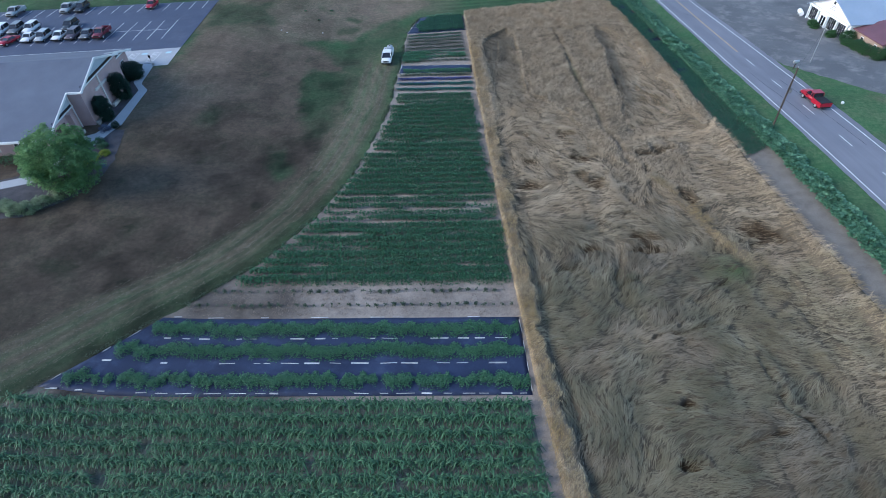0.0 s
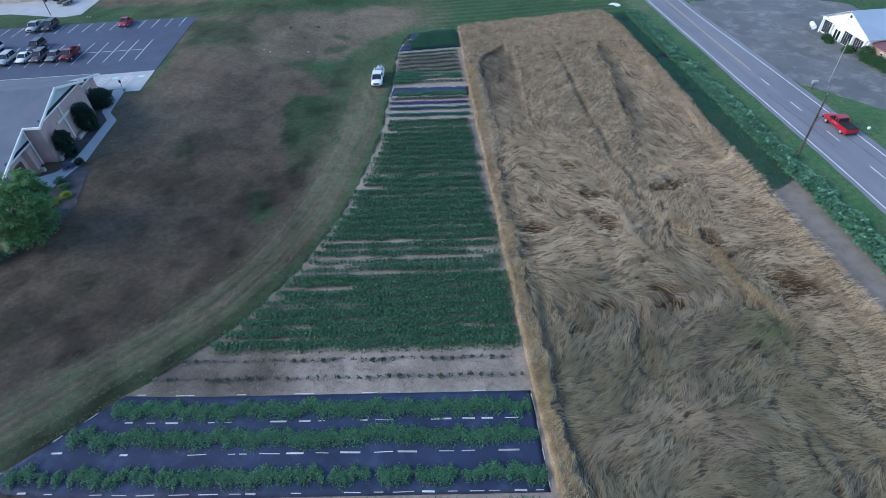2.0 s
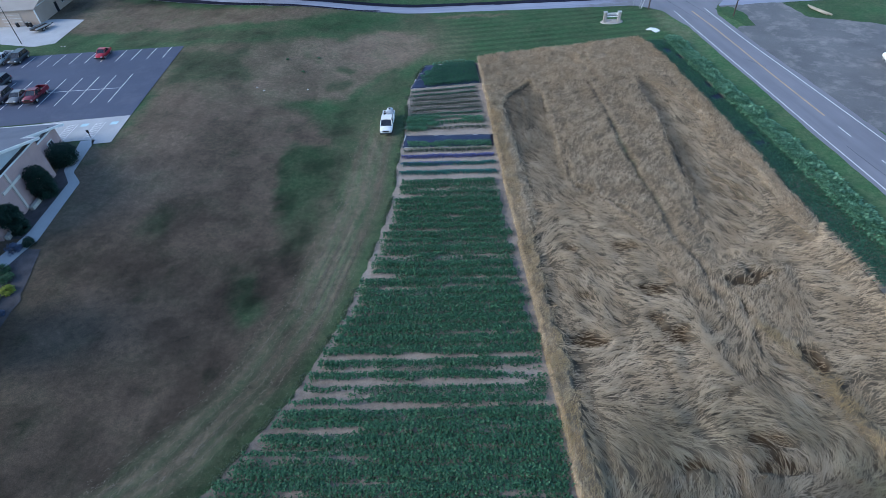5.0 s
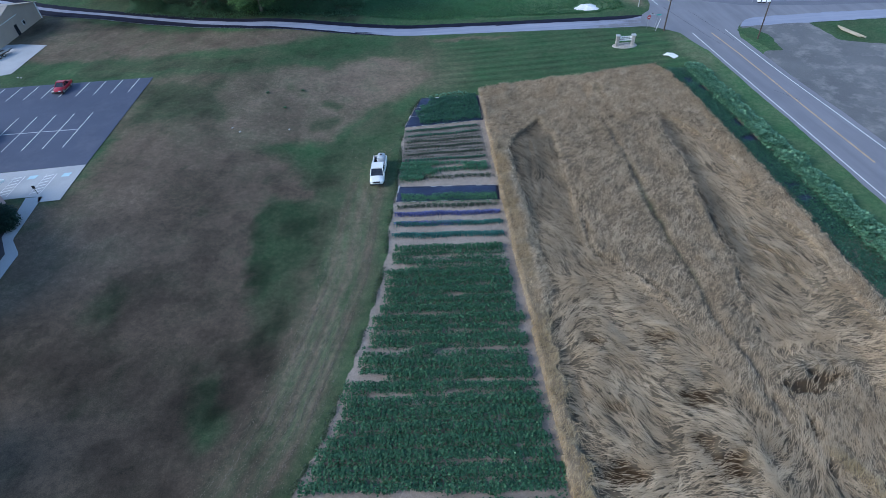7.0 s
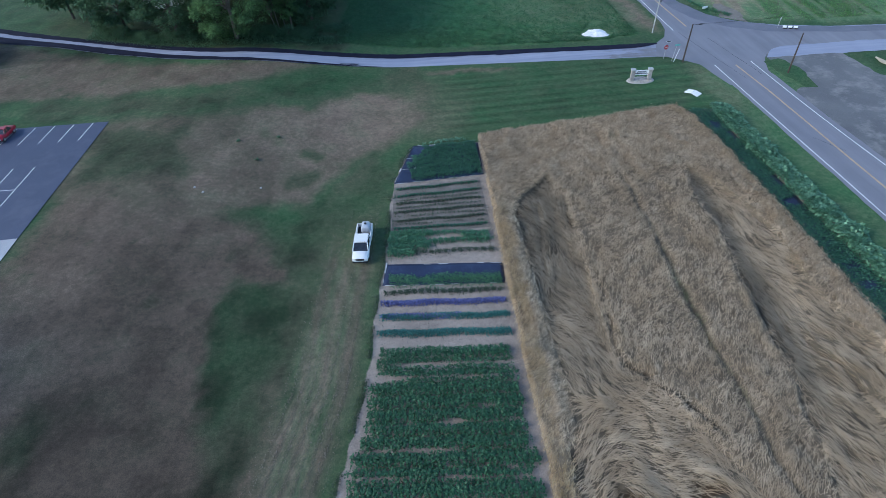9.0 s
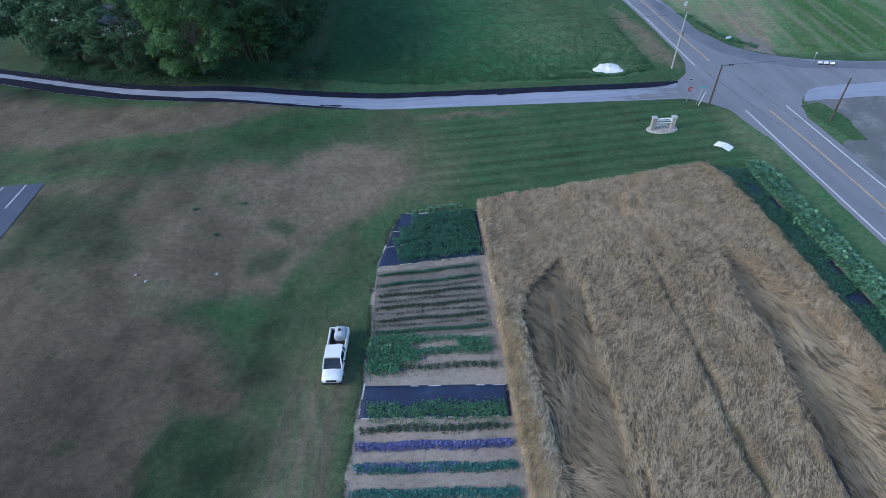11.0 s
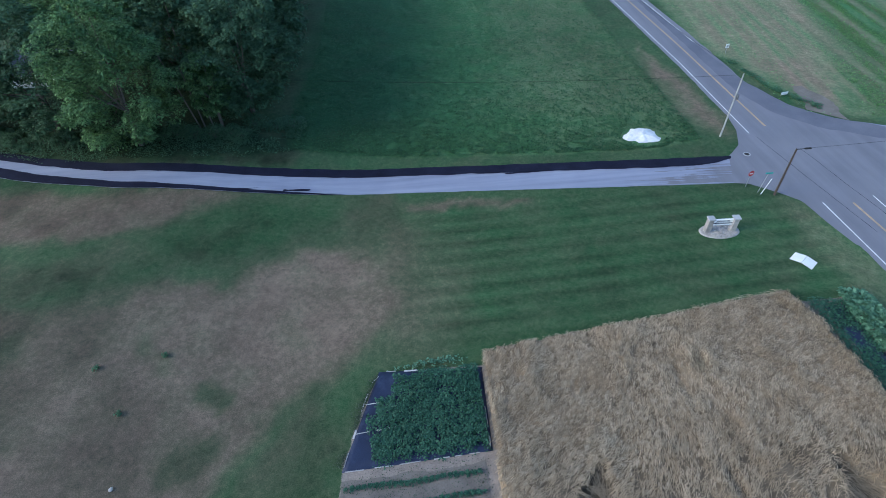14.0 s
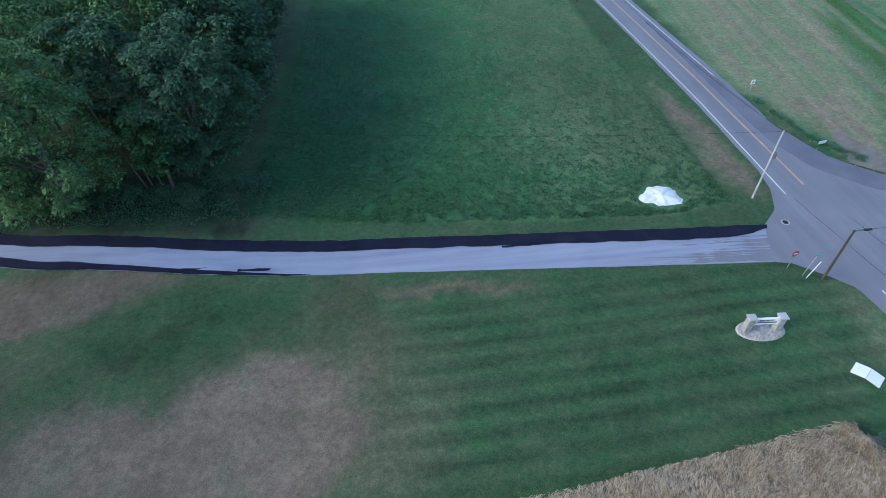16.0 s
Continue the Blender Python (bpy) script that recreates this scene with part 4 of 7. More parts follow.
    ears = leaf_mesh("wheat_ears", P[up], length[up] * 0.95, width[up] * 0.95, az[up], np.full(up.sum(), 0.36) + rng.normal(0, 0.3, up.sum()), 0.15)
    for me, pick, per, words in ((flat, ~up, 6, "ripe tan wheat flattened and swirled by wind"), (ears, up, 4, "ripe tan wheat standing at borders and far end")):
        ob = new(me.name, me)
        me.materials.append(WHEAT)
        att = me.color_attributes.new("growth", "FLOAT_COLOR", "POINT")
        data = np.repeat(np.stack([gold[pick], green[pick], pale[pick], tone[pick]], -1).astype(np.float32), per, axis=0)
        att.data.foreach_set("color", data.ravel())
        tagged(ob, words, "wheat", kind="stuff")


# ---- the garden rows ----
BEAN = leaf_surf("bean_leaf", (0.01, 0.046, 0.024), (0.083, 0.207, 0.1), patch=1.4)
CORN = leaf_surf("corn_leaf", (0.008, 0.034, 0.017), (0.12, 0.245, 0.118), 0.5, 1.5, 0.15)
VINE = leaf_surf("vine_leaf", (0.024, 0.09, 0.05), (0.125, 0.28, 0.15))
MELON = leaf_surf("melon_leaf", (0.02, 0.08, 0.04), (0.115, 0.255, 0.13))
VIOLET = leaf_surf("violet_leaf", (0.035, 0.042, 0.11), (0.19, 0.2, 0.43), trans=0.1)
TEAL = leaf_surf("blue_green_leaf", (0.02, 0.085, 0.075), (0.09, 0.25, 0.21))
DULL = leaf_surf("dull_leaf", (0.03, 0.05, 0.03), (0.1, 0.13, 0.08))
DARKLEAF = leaf_surf("dark_leaf", (0.012, 0.058, 0.036), (0.085, 0.21, 0.125))
PALELEAF = leaf_surf("pale_leaf", (0.03, 0.11, 0.06), (0.2, 0.38, 0.235))


def lean_of(y0):
    """The rows are not quite square to the wheat; the far ones turn the other way."""
    return float(np.interp(y0, [20, 98, 106, 118, 128], [-0.083, -0.088, -0.05, 0.04, 0.06]))


def row_line(y0, x):
    return y0 + lean_of(y0) * (x - 9.5)


def crop_row(name, y0, x0, x1, mat, per_m, half, tall, size, seed, gap=0.0, patch=0.35, label="", category="crop row", group="", clump=0.0, sway=0.0, bare=(), spread=0.2):
    """One planted row as a hedge of leaves; gap: share of it that is thin or missing; clump: spacing of single plants."""
    rng = np.random.default_rng(seed)
    n = int((x1 - x0) * per_m)
    x = rng.uniform(x0, x1, n)
    full = vn(x * patch + seed * 3.7, np.full(n, 0.37 + seed), seed) * 0.5 + vn(x * patch * 4 + seed, np.full(n, 0.61 + seed), seed + 1) * 0.5
    if clump:
        x = (np.round(x / clump + seed * 0.37) - seed * 0.37) * clump + rng.normal(0, clump * spread, n)
    keep = rng.random(n) < ease((full - gap + 0.16) / 0.3)
    x, full = x[keep], full[keep]
    n = len(x)
    half_here = half * (0.45 + 0.6 * ease((full - gap + 0.12) / 0.35))
    v = rng.normal(0, 0.5, n).clip(-1.15, 1.15)
    y = row_line(y0, x) + v * half_here + 0.08 * np.sin(x * 0.9 + seed) + sway * (fbm(x * 1.1 + seed, np.full(n, 0.3), seed + 2, 2) - 0.5)
    for line, xa, xb, wide in bare:
        if abs(line - y0) < 1.5:
            away = np.abs(y - row_line(line, x)) - wide * (1.9 * fbm(x * 0.5, np.full(n, line), 14, 2) - 0.05)
            pick = (away > 0) | (x < xa + 2 * v) | (x > xb + 2 * v)
            x, y, v, full = x[pick], y[pick], v[pick], full[pick]
            n = len(x)
    z = gz(x, y) + 0.05 + tall * (0.55 + 0.6 * full) * (1 - 0.75 * v * v).clip(0.12) * rng.uniform(0.45, 1.0, n)
    az = rng.uniform(0, 2 * math.pi, n)
    el = rng.normal(0.15, 0.4, n)
    s = size * rng.uniform(0.65, 1.35, n)
    ob = new(name, leaf_mesh(name, np.stack([x, y, z], -1), s, s * 0.75, az, el))
    ob.data.materials.append(mat)
    return tagged(ob, label, category, group, "stuff")


def corn_row(y0, x0, x1, seed):
    rng = np.random.default_rng(seed)
    xs = np.arange(x0, x1, 0.18)
    xs = xs[vn(xs * 0.8, np.full(len(xs), y0), seed) > 0.1]
    xs = xs + rng.normal(0, 0.06, len(xs))
    k = 9
    tall = 0.62 + 0.5 * vn(xs * 0.15, np.full(len(xs), y0 * 0.3), 6) + 0.4 * vn(xs * 1.1, np.full(len(xs), y0 * 1.7), 16)
    px, ph = np.repeat(xs, k) + rng.normal(0, 0.05, len(xs) * k), np.repeat(tall, k)
    n = len(px)
    level = np.tile(np.linspace(0.25, 0.95, k), len(xs))
    py = row_line(y0, px) + np.repeat(rng.normal(0, 0.13, len(xs)), k) + rng.normal(0, 0.04, n)
    az = rng.uniform(0, 2 * math.pi, n)
    pz = gz(px, py) + ph * level
    ob = new("corn_row", blade_mesh("corn_row", np.stack([px, py, pz], -1), az, rng.uniform(0.4, 0.9, n), rng.uniform(0.07, 0.12, n), rng.uniform(0.12, 0.3, n), rng.uniform(0.1, 0.5, n)))
    ob.data.materials.append(CORN)
    return tagged(ob, "row of young green corn plants on grey soil", "corn", "corn rows", "stuff")


def bare_soil(name, ya, yb, mat, lift, left, right, label):
    a = [(x, row_line(ya, x)) for x in np.linspace(left(ya), right, 20)]
    b = [(x, row_line(yb, x)) for x in np.linspace(left(yb), right, 20)]
    return tagged(ribbon(name, a, b, mat, lift, 60, 12, ragged=0.3), label, "soil", kind="structure")


def left_at(y0, pad=0.5):
    """Where a row meets the edge of the garden."""
    x = -10.0
    for _ in range(12):
        x = float(garden_left(row_line(y0, x)))
    return x + pad


def lay_boards(cover, line, rng, share=0.62, bold=0.2):
    """Weathered boards that weigh the cover down along a line."""
    pts = np.array(line, float)
    d = np.hypot(*(pts[-1] - pts[0]))
    u = (pts[-1] - pts[0]) / d
    s, turn = 0.2, math.degrees(math.atan2(u[1], u[0]))
    while s < d - 1.2:
        length = rng.uniform(0.6, 1.9)
        if rng.random() < share:
            c = pts[0] + u * (s + length / 2)
            w = 0.16 if rng.random() < bold else 0.08
            b = box(bmesh.new(), c[0], c[1], float(gz(*c)) + 0.06, length, w, 0.035, 0.008, turn + rng.normal(0, 1.2))
            part("board", b, BOARD, cover)
        s += length + rng.uniform(0.3, 1.3)


def build_garden():
    rng = np.random.default_rng(8)
    # corn, and the grey soil it stands on
    soil = surf("grey_weedy_soil", (0.07, 0.085, 0.066), (0.175, 0.178, 0.148), 0.35, 6.0, 0.95, 0.5)
    bare_soil("soil", 6.0, 26.4, soil, 0.03, lambda y: left_at(y, 0.2), 8.4, "grey weedy soil between corn rows")
    for i in range(12):
        y0 = 25.7 - i * 1.4
        corn_row(y0, max(left_at(y0, 0.4), -47), 8.3 + rng.normal(0, 0.15), 100 + i)
    # first ground cover with three rows of vines
    cover = ribbon("ground_cover", [(-39.1, 31.4), (-33, 30.4), (8.7, 27.1)], [(-29.9, 39.9), (-25, 39.5), (9.0, 36.7)], FABRIC, 0.05, 90, 16, thick=0.01)
    tagged(cover, "dark woven ground cover weighed down by pale boards", "ground cover")
    for y0, share, bold in ((36.75, 0.3, 0.1), (33.85, 0.72, 0.3), (30.75, 0.72, 0.35), (27.25, 0.75, 0.2)):
        lay_boards(cover, [(left_at(y0, 0.8), row_line(y0, left_at(y0, 0.8))), (8.8, row_line(y0, 8.8))], rng, share, bold)
    lay_boards(cover, [(8.75, 27.3), (9.0, 36.5)], rng, 0.9, 0.1)
    lay_boards(cover, [(-38.6, 31.8), (-30.2, 39.6)], rng, 0.6, 0.5)
    for k, (y0, gap) in enumerate(((35.1, 0.08), (32.2, 0.1), (28.6, 0.26))):
        crop_row("vine_row", y0, left_at(y0, 1.0), 8.7, MELON, 430, 0.84, 0.5, 0.14, 200 + k, gap + 0.08, 0.75, "sprawling row of green vines on dark ground cover", "vine", "vine rows on dark ground cover", 0.0, 1.3)
    for k, y0 in enumerate((40.5, 38.4)):
        crop_row("seedling_row", y0, left_at(y0, 0.8), 8.4, DULL, 60, 0.2, 0.45, 0.19, 230 + k, 0.52, 1.0, "sparse row of small seedlings on bare soil", "seedling", "seedling rows on bare soil", clump=1.0, spread=0.1)
    # chopped straw and clods on the bare strip
    n = 12000
    x, y = rng.uniform(-28, 9.2, n), rng.uniform(36.6, 45.5, n)
    keep = (x > garden_left(y) + 0.3) & (y > row_line(37.0, x)) & (y < row_line(41.4, x)) & (vn(x * 0.7, y * 0.9, 43) > 0.35)
    x, y = x[keep], y[keep]
    s = rng.uniform(0.06, 0.2, len(x))
    ob = new("straw_litter", leaf_mesh("straw_litter", np.stack([x, y, gz(x, y) + rng.uniform(0.02, 0.06, len(x))], -1), s, s * 0.45, rng.uniform(0, 6.28, len(x)), rng.normal(0.2, 0.3, len(x))))
    ob.data.materials.append(surf("dry_litter", (0.13, 0.1, 0.08), (0.36, 0.295, 0.235), 1.0, 9.0, 0.9, 0.2, island=0.5))
    tagged(ob, "chopped straw and clods on bare soil", "straw", kind="stuff")
    # the broad field of beans
    bare = [(89.4, -9, 10, 0.34), (86.35, -9, 10, 0.26), (84.85, -9, 10, 0.28), (80.1, -1, 5, 0.22), (79.9, -6, -1, 0.12), (77.5, -8, 4, 0.14), (75.1, -10, 10, 0.13), (72.75, -10, -3, 0.3), (72.75, 0, 9, 0.28),
            (69.1, 0, 9, 0.2), (69.6, -9, -4, 0.3), (67.6, -10, -1, 0.3), (67.8, 2, 5, 0.3), (64.8, -14, 9, 0.08), (61.2, 2, 8, 0.14), (58.2, -20, 10, 0.36), (56.7, -20, -3, 0.4), (56.5, 2, 10, 0.46), (55.2, -20, 10, 0.38),
            (53.9, -20, -8, 0.42), (53.8, 2, 10, 0.26), (52.7, -20, 1, 0.34), (52.9, 4, 10, 0.2), (50.35, -20, -8, 0.3), (50.6, 0, 6, 0.1), (48.5, -26, -11, 0.18), (47.8, -26, -7, 0.22), (45.6, -12, -6, 0.14), (44.8, -24, -12, 0.18), (44.7, 3, 6, 0.2), (43.2, -26, -11, 0.18)]
    y0, k = 42.45, 0
    while y0 < 89:
        band = math.exp(-((y0 - 55.4) / 2.6) ** 2)
        thin = 0.1 + 0.14 * band + 0.08 * float(vn(np.array(y0 * 0.9), np.array(3.0), 4))
        crop_row("bean_row", y0, left_at(y0, 0.3 + 0.9 * rng.random()), 8.95 + rng.normal(0, 0.28), BEAN, 205, 0.76 - 0.14 * band, 0.72, 0.2, 300 + k, thin, 0.3, "dense row of dark green bean plants", "bean plant", "bean rows", 0.52, 0.35, bare)
        y0 += 1.37
        k += 1
    # short rows of mixed crops: y at the wheat's side, material, leaves a metre, half width, height, leaf, gap, clump, words
    short = [(90.4, TEAL, 130, 0.42, 0.36, 0.18, 0.2, 0.35, "row of blue-green leafy vegetables", "vegetable row"), (92.6, TEAL, 120, 0.36, 0.35, 0.18, 0.15, 0.35, "row of green and violet leafy vegetables", "vegetable row"),
             (94.6, VIOLET, 150, 0.34, 0.36, 0.18, 0.1, 0.35, "row of violet leafy plants on pale soil", "vegetable row"), (96.2, DULL, 60, 0.35, 0.35, 0.18, 0.25, 0.8, "row of dull green bushy plants", "vegetable row"),
             (102.9, DULL, 50, 0.34, 0.35, 0.18, 0.3, 0.9, "row of separate small green plants", "vegetable row"), (104.8, VINE, 80, 0.5, 0.4, 0.2, 0.35, 0.7, "row of green bushy plants", "vegetable row"), (106.3, VINE, 60, 0.4, 0.4, 0.18, 0.35, 0.7, "row of green bushy plants", "vegetable row"),
             (107.7, DARKLEAF, 80, 0.21, 0.32, 0.15, 0.22, 0.55, "thin row of small dark plants", "vegetable row"), (109.4, DULL, 80, 0.21, 0.32, 0.14, 0.22, 0.55, "thin row of small dark plants", "vegetable row"), (111.3, DULL, 80, 0.21, 0.32, 0.14, 0.22, 0.55, "thin row of small dark plants", "vegetable row"),
             (113.2, DULL, 80, 0.21, 0.32, 0.14, 0.22, 0.55, "thin row of small dark plants", "vegetable row"), (108.6, DULL, 26, 0.16, 0.2, 0.13, 0.34, 0.55, "thin row of small dull plants", "vegetable row"), (110.4, DULL, 28, 0.16, 0.2, 0.13, 0.34, 0.55, "thin row of small dull plants", "vegetable row"), (112.3, DULL, 28, 0.16, 0.2, 0.13, 0.34, 0.55, "thin row of small dull plants", "vegetable row"), (114.1, DULL, 28, 0.16, 0.2, 0.13, 0.34, 0.55, "thin row of small dull plants", "vegetable row"), (115.0, DARKLEAF, 90, 0.21, 0.32, 0.14, 0.22, 0.5, "thin row of small dark plants", "vegetable row"), (116.7, DARKLEAF, 90, 0.21, 0.32, 0.14, 0.22, 0.5, "thin row of small dark plants", "vegetable row")]
    for k, (y0, mat, per, half, tall, size, gap, clump, words, cat) in enumerate(short):
        crop_row("vegetable_row", y0, left_at(y0, 0.6), 9.6, mat, int(per * 1.7), half, tall, size, 400 + k, gap, 0.6, words, cat, "short vegetable rows", clump)
    crop_row("violet_plants", 92.65, left_at(92.65, 0.6), 4.5, VIOLET, 90, 0.36, 0.38, 0.18, 430, 0.2, 0.6, "violet plants mixed into a green row", "vegetable row", "", 0.35)
    for k, (x0, x1, y0) in enumerate(((-2.8, 2.2, 104.0), (-2.9, 1.6, 105.2), (-2.6, 2.6, 106.4), (6.3, 9.6, 105.6), (-3.0, 0.2, 102.8))):
        crop_row("squash_patch", y0, x0, x1, VINE, 150, 0.7, 0.55, 0.22, 440 + k, 0.1, 0.5, "lush patch of dark green squash leaves", "squash plant", "squash patches")
    bare_soil("soil", 107.0, 117.5, SOIL, 0.03, lambda y: left_at(y, 0.3), 10.2, "dark tilled soil between short vegetable rows")
    # second and third ground covers
    cover = ribbon("ground_cover", [(-3.7, 98.5), (10.2, 97.2)], [(-3.2, 101.9), (10.5, 100.5)], FABRIC, 0.05, 30, 8, thick=0.01)
    tagged(cover, "narrow dark ground cover edged with pale boards", "ground cover")
    for line, share in (([(-3.6, 98.5), (10.2, 97.2)], 0.85), ([(-3.1, 101.8), (10.4, 100.45)], 0.85), ([(-3.65, 98.7), (-3.2, 101.7)], 0.9), ([(10.2, 97.4), (10.5, 100.3)], 0.5)):
        lay_boards(cover, line, rng, share, 0.3)
    crop_row("vine_row", 97.9, -2.9, 9.9, MELON, 210, 1.05, 0.45, 0.17, 450, 0.26, 0.5, "row of trailing green vines on narrow ground cover", "vine")
    cover = ribbon("ground_cover", [(-1.9, 117.9), (10.9, 118.4)], [(1.3, 127.4), (11.2, 126.8)], FABRIC, 0.05, 30, 12, thick=0.01)
    tagged(cover, "dark ground cover with pale boards at the garden end", "ground cover")
    for line, share in (([(-1.8, 117.9), (10.5, 118.4)], 0.9), ([(-1.8, 118.1), (-0.5, 122.5)], 1.0), ([(-0.4, 123.2), (0.5, 125.9)], 1.0), ([(0.5, 126.1), (1.7, 127.4)], 1.0), ([(1.8, 127.4), (10.2, 126.8)], 0.85), ([(10.75, 118.6), (10.9, 123.5)], 0.9), ([(-1.1, 121.2), (2.2, 121.5)], 1.0), ([(-0.2, 124.0), (2.6, 124.2)], 0.8)):
        lay_boards(cover, line, rng, share, 0.3)
    for k in range(8):
        y0 = 119.3 + k * 1.02
        crop_row("squash_row", y0, 0.7 + 0.4 * (k % 3) + (0.3 * k if k > 5 else 0) - 0.5 * (k % 2), 10.7, DARKLEAF, 210, 0.85, 0.7, 0.19, 460 + k, 0.34, 0.6, "row of large-leaved squash on dark ground cover", "squash plant", "squash rows at the garden end", 0.0, 0.6)
    crop_row("border_plants", 127.9, 2.6, 9.2, PALELEAF, 26, 0.25, 0.5, 0.2, 480, 0.2, 0.7, "row of pale green border plants", "border plant", "", 0.9)
    crop_row("border_plants", 128.2, 5.2, 8.8, PALELEAF, 26, 0.25, 0.5, 0.2, 481, 0.2, 0.7, "row of pale green border plants", "border plant", "", 0.9)
    # weeds scattered over the bare ground between the short rows
    n = 9000
    x, y = rng.uniform(-4, 10.5, n), rng.uniform(84, 118, n)
    keep = (x > garden_left(y) + 0.2) & (x < wheat_left(y)) & (rng.random(n) < 0.15 + 0.85 * (y > 101.5)) & (vn(x * 0.8, y * 0.8, 19) > 0.3) & ~((y > 97) & (y < 102.2))
    x, y = x[keep], y[keep]
    s = rng.uniform(0.07, 0.16, len(x))
    ob = new("row_weeds", leaf_mesh("row_weeds", np.stack([x, y, gz(x, y) + rng.uniform(0.04, 0.12, len(x))], -1), s, s * 0.6, rng.uniform(0, 6.28, len(x)), rng.normal(0.3, 0.4, len(x))))
    ob.data.materials.append(DULL)
    tagged(ob, "small weeds between the short vegetable rows", "weeds", kind="stuff")
    # uneven weeds along the garden's curved edge
    n = 9000
    y = rng.uniform(24, 127, n)
    off = np.abs(rng.normal(0, 0.45, n)) - 0.1
    keep = vn(y * 0.9, y * 0, 9) > 0.35
    y, off = y[keep], off[keep]
    x = garden_left(y) - off * 0.8
    n = len(x)
    s = rng.uniform(0.08, 0.2, n)
    weeds = new("edge_weeds", leaf_mesh("edge_weeds", np.stack([x, y, gz(x, y) + rng.uniform(0.02, 0.22, n)], -1), s, s * 0.5, rng.uniform(0, 6.28, n), rng.normal(0.5, 0.4, n)))
    weeds.data.materials.append(DULL)
    tagged(weeds, "rough weeds along the curved garden edge", "weeds", kind="stuff")


def build_stubble():
    """Pale cut grass that lies in lines along the way beside the garden."""
    rng = np.random.default_rng(41)
    n = 80000
    y, off = rng.uniform(18, 112, n), rng.uniform(1.0, 8.6, n)
    slope = (garden_left(y + 1) - garden_left(y - 1)) / 2
    norm = np.hypot(1, slope)
    x, yy = garden_left(y) - off / norm, y + off * slope / norm
    lines = 0.5 + 0.5 * np.sin(off * 7.5 + 1.2 * np.sin(y * 0.07))
    keep = rng.random(n) < lines ** 2 * ease((off - 0.8) / 1.2) * ease((8.8 - off) / 3) * (0.25 + vn(off * 0.6, y * 0.1, 28)) * (0.35 + 0.65 * ease((100 - y) / 20))
    x, yy, slope = x[keep], yy[keep], slope[keep]
    n = len(x)
    az = np.arctan2(np.ones(n), slope) + rng.normal(0, 0.18, n)
    s = rng.uniform(0.08, 0.2, n)
    ob = new("cut_grass", leaf_mesh("cut_grass", np.stack([x, yy, gz(x, yy) + rng.uniform(0.015, 0.05, n)], -1), s, s * 0.25, az, rng.normal(0.05, 0.08, n), 0.05))
    ob.data.materials.append(surf("cut_grass_straw", (0.13, 0.112, 0.088), (0.25, 0.215, 0.168), 0.7, 8.0, 0.9, 0.1, island=0.4))
    tagged(ob, "pale cut grass lying in lines on the mown way", "cut grass", kind="stuff")


def build_roadside_crop():
    """Dark low vines and pale bushy plants between the wheat and the road."""
    rng = np.random.default_rng(12)
    strip = ribbon("soil", along(wheat_right, 5, 131, 0.1), [(51.7, y) for y in np.linspace(5, 131, 40)], SOIL, 0.03, 120, 8, ragged=0.4)
    tagged(strip, "bare brown soil strip between wheat and road verge", "soil", kind="structure")
    for k in range(3):
        x0 = 46.9 + k * 1.25
        n = 10500
        y = rng.uniform(62.5 + 0.6 * k, 131 - 0.3 * k, n)
        hole = (fbm(y * 0.35, np.full(n, x0), 33, 2) < 0.29) & (y > 84) & (k > 0)
        x = x0 + rng.normal(0, 0.46, n)
        keep = ~hole & (x > wheat_right(y) + 0.15)
        x, y = x[keep], y[keep]
        n = len(x)
        s = rng.uniform(0.12, 0.26, n)
        ob = new("vine_row", leaf_mesh("vine_row", np.stack([x, y, gz(x, y) + rng.uniform(0.08, 0.5, n)], -1), s, s * 0.75, rng.uniform(0, 6.28, n), rng.normal(0.1, 0.4, n)))
        ob.data.materials.append(DARKLEAF)
        tagged(ob, "long row of dark green low vines beside the wheat", "vine", "dark vine rows by the wheat", "stuff")
    film = ribbon("ground_cover", [(47.4, 84), (47.6, 130)], [(49.9, 84), (49.7, 130)], FABRIC, 0.045, 60, 5, thick=0.01)
    tagged(film, "dark ground cover showing between roadside vines", "ground cover")
    kinds = []
    for k in range(5):
        n = 160
        a, r = rng.uniform(0, 6.28, n), np.sqrt(rng.random(n)) * 0.5
        P = np.stack([r * np.cos(a), r * np.sin(a), 0.12 + (0.62 - 0.6 * r * r * 2) * rng.uniform(0.5, 1, n)], -1)
        s = rng.uniform(0.18, 0.33, n)
        me = leaf_mesh("foliage", P, s, s * 0.7, a + rng.normal(0, 0.7, n), rng.normal(0.3, 0.4, n))
        me.materials.append(PALELEAF)
        kinds.append(me)
    for side, x0 in enumerate((50.4, 51.6)):
        y = 30.0 + 0.45 * side
        while y < 131:
            if vn(np.array(y * 0.6), np.array(float(side)), 8) > 0.12:
                x = x0 + rng.normal(0, 0.14)
                ob = new("leafy_plant", kinds[rng.integers(5)])
                s = rng.uniform(1.35, 1.75)
                ob.matrix_basis = pose(x, y, float(gz(x, y)) - 0.02, 0, 0, rng.uniform(0, 360)) @ Matrix.Diagonal((s, s, s * rng.uniform(0.8, 1.15), 1))
                tagged(ob, "pale green bushy plant in a roadside row", "plant", "pale plants along the road")
            y += rng.uniform(0.85, 1.05)


build_wheat()
build_garden()
build_stubble()
build_roadside_crop()


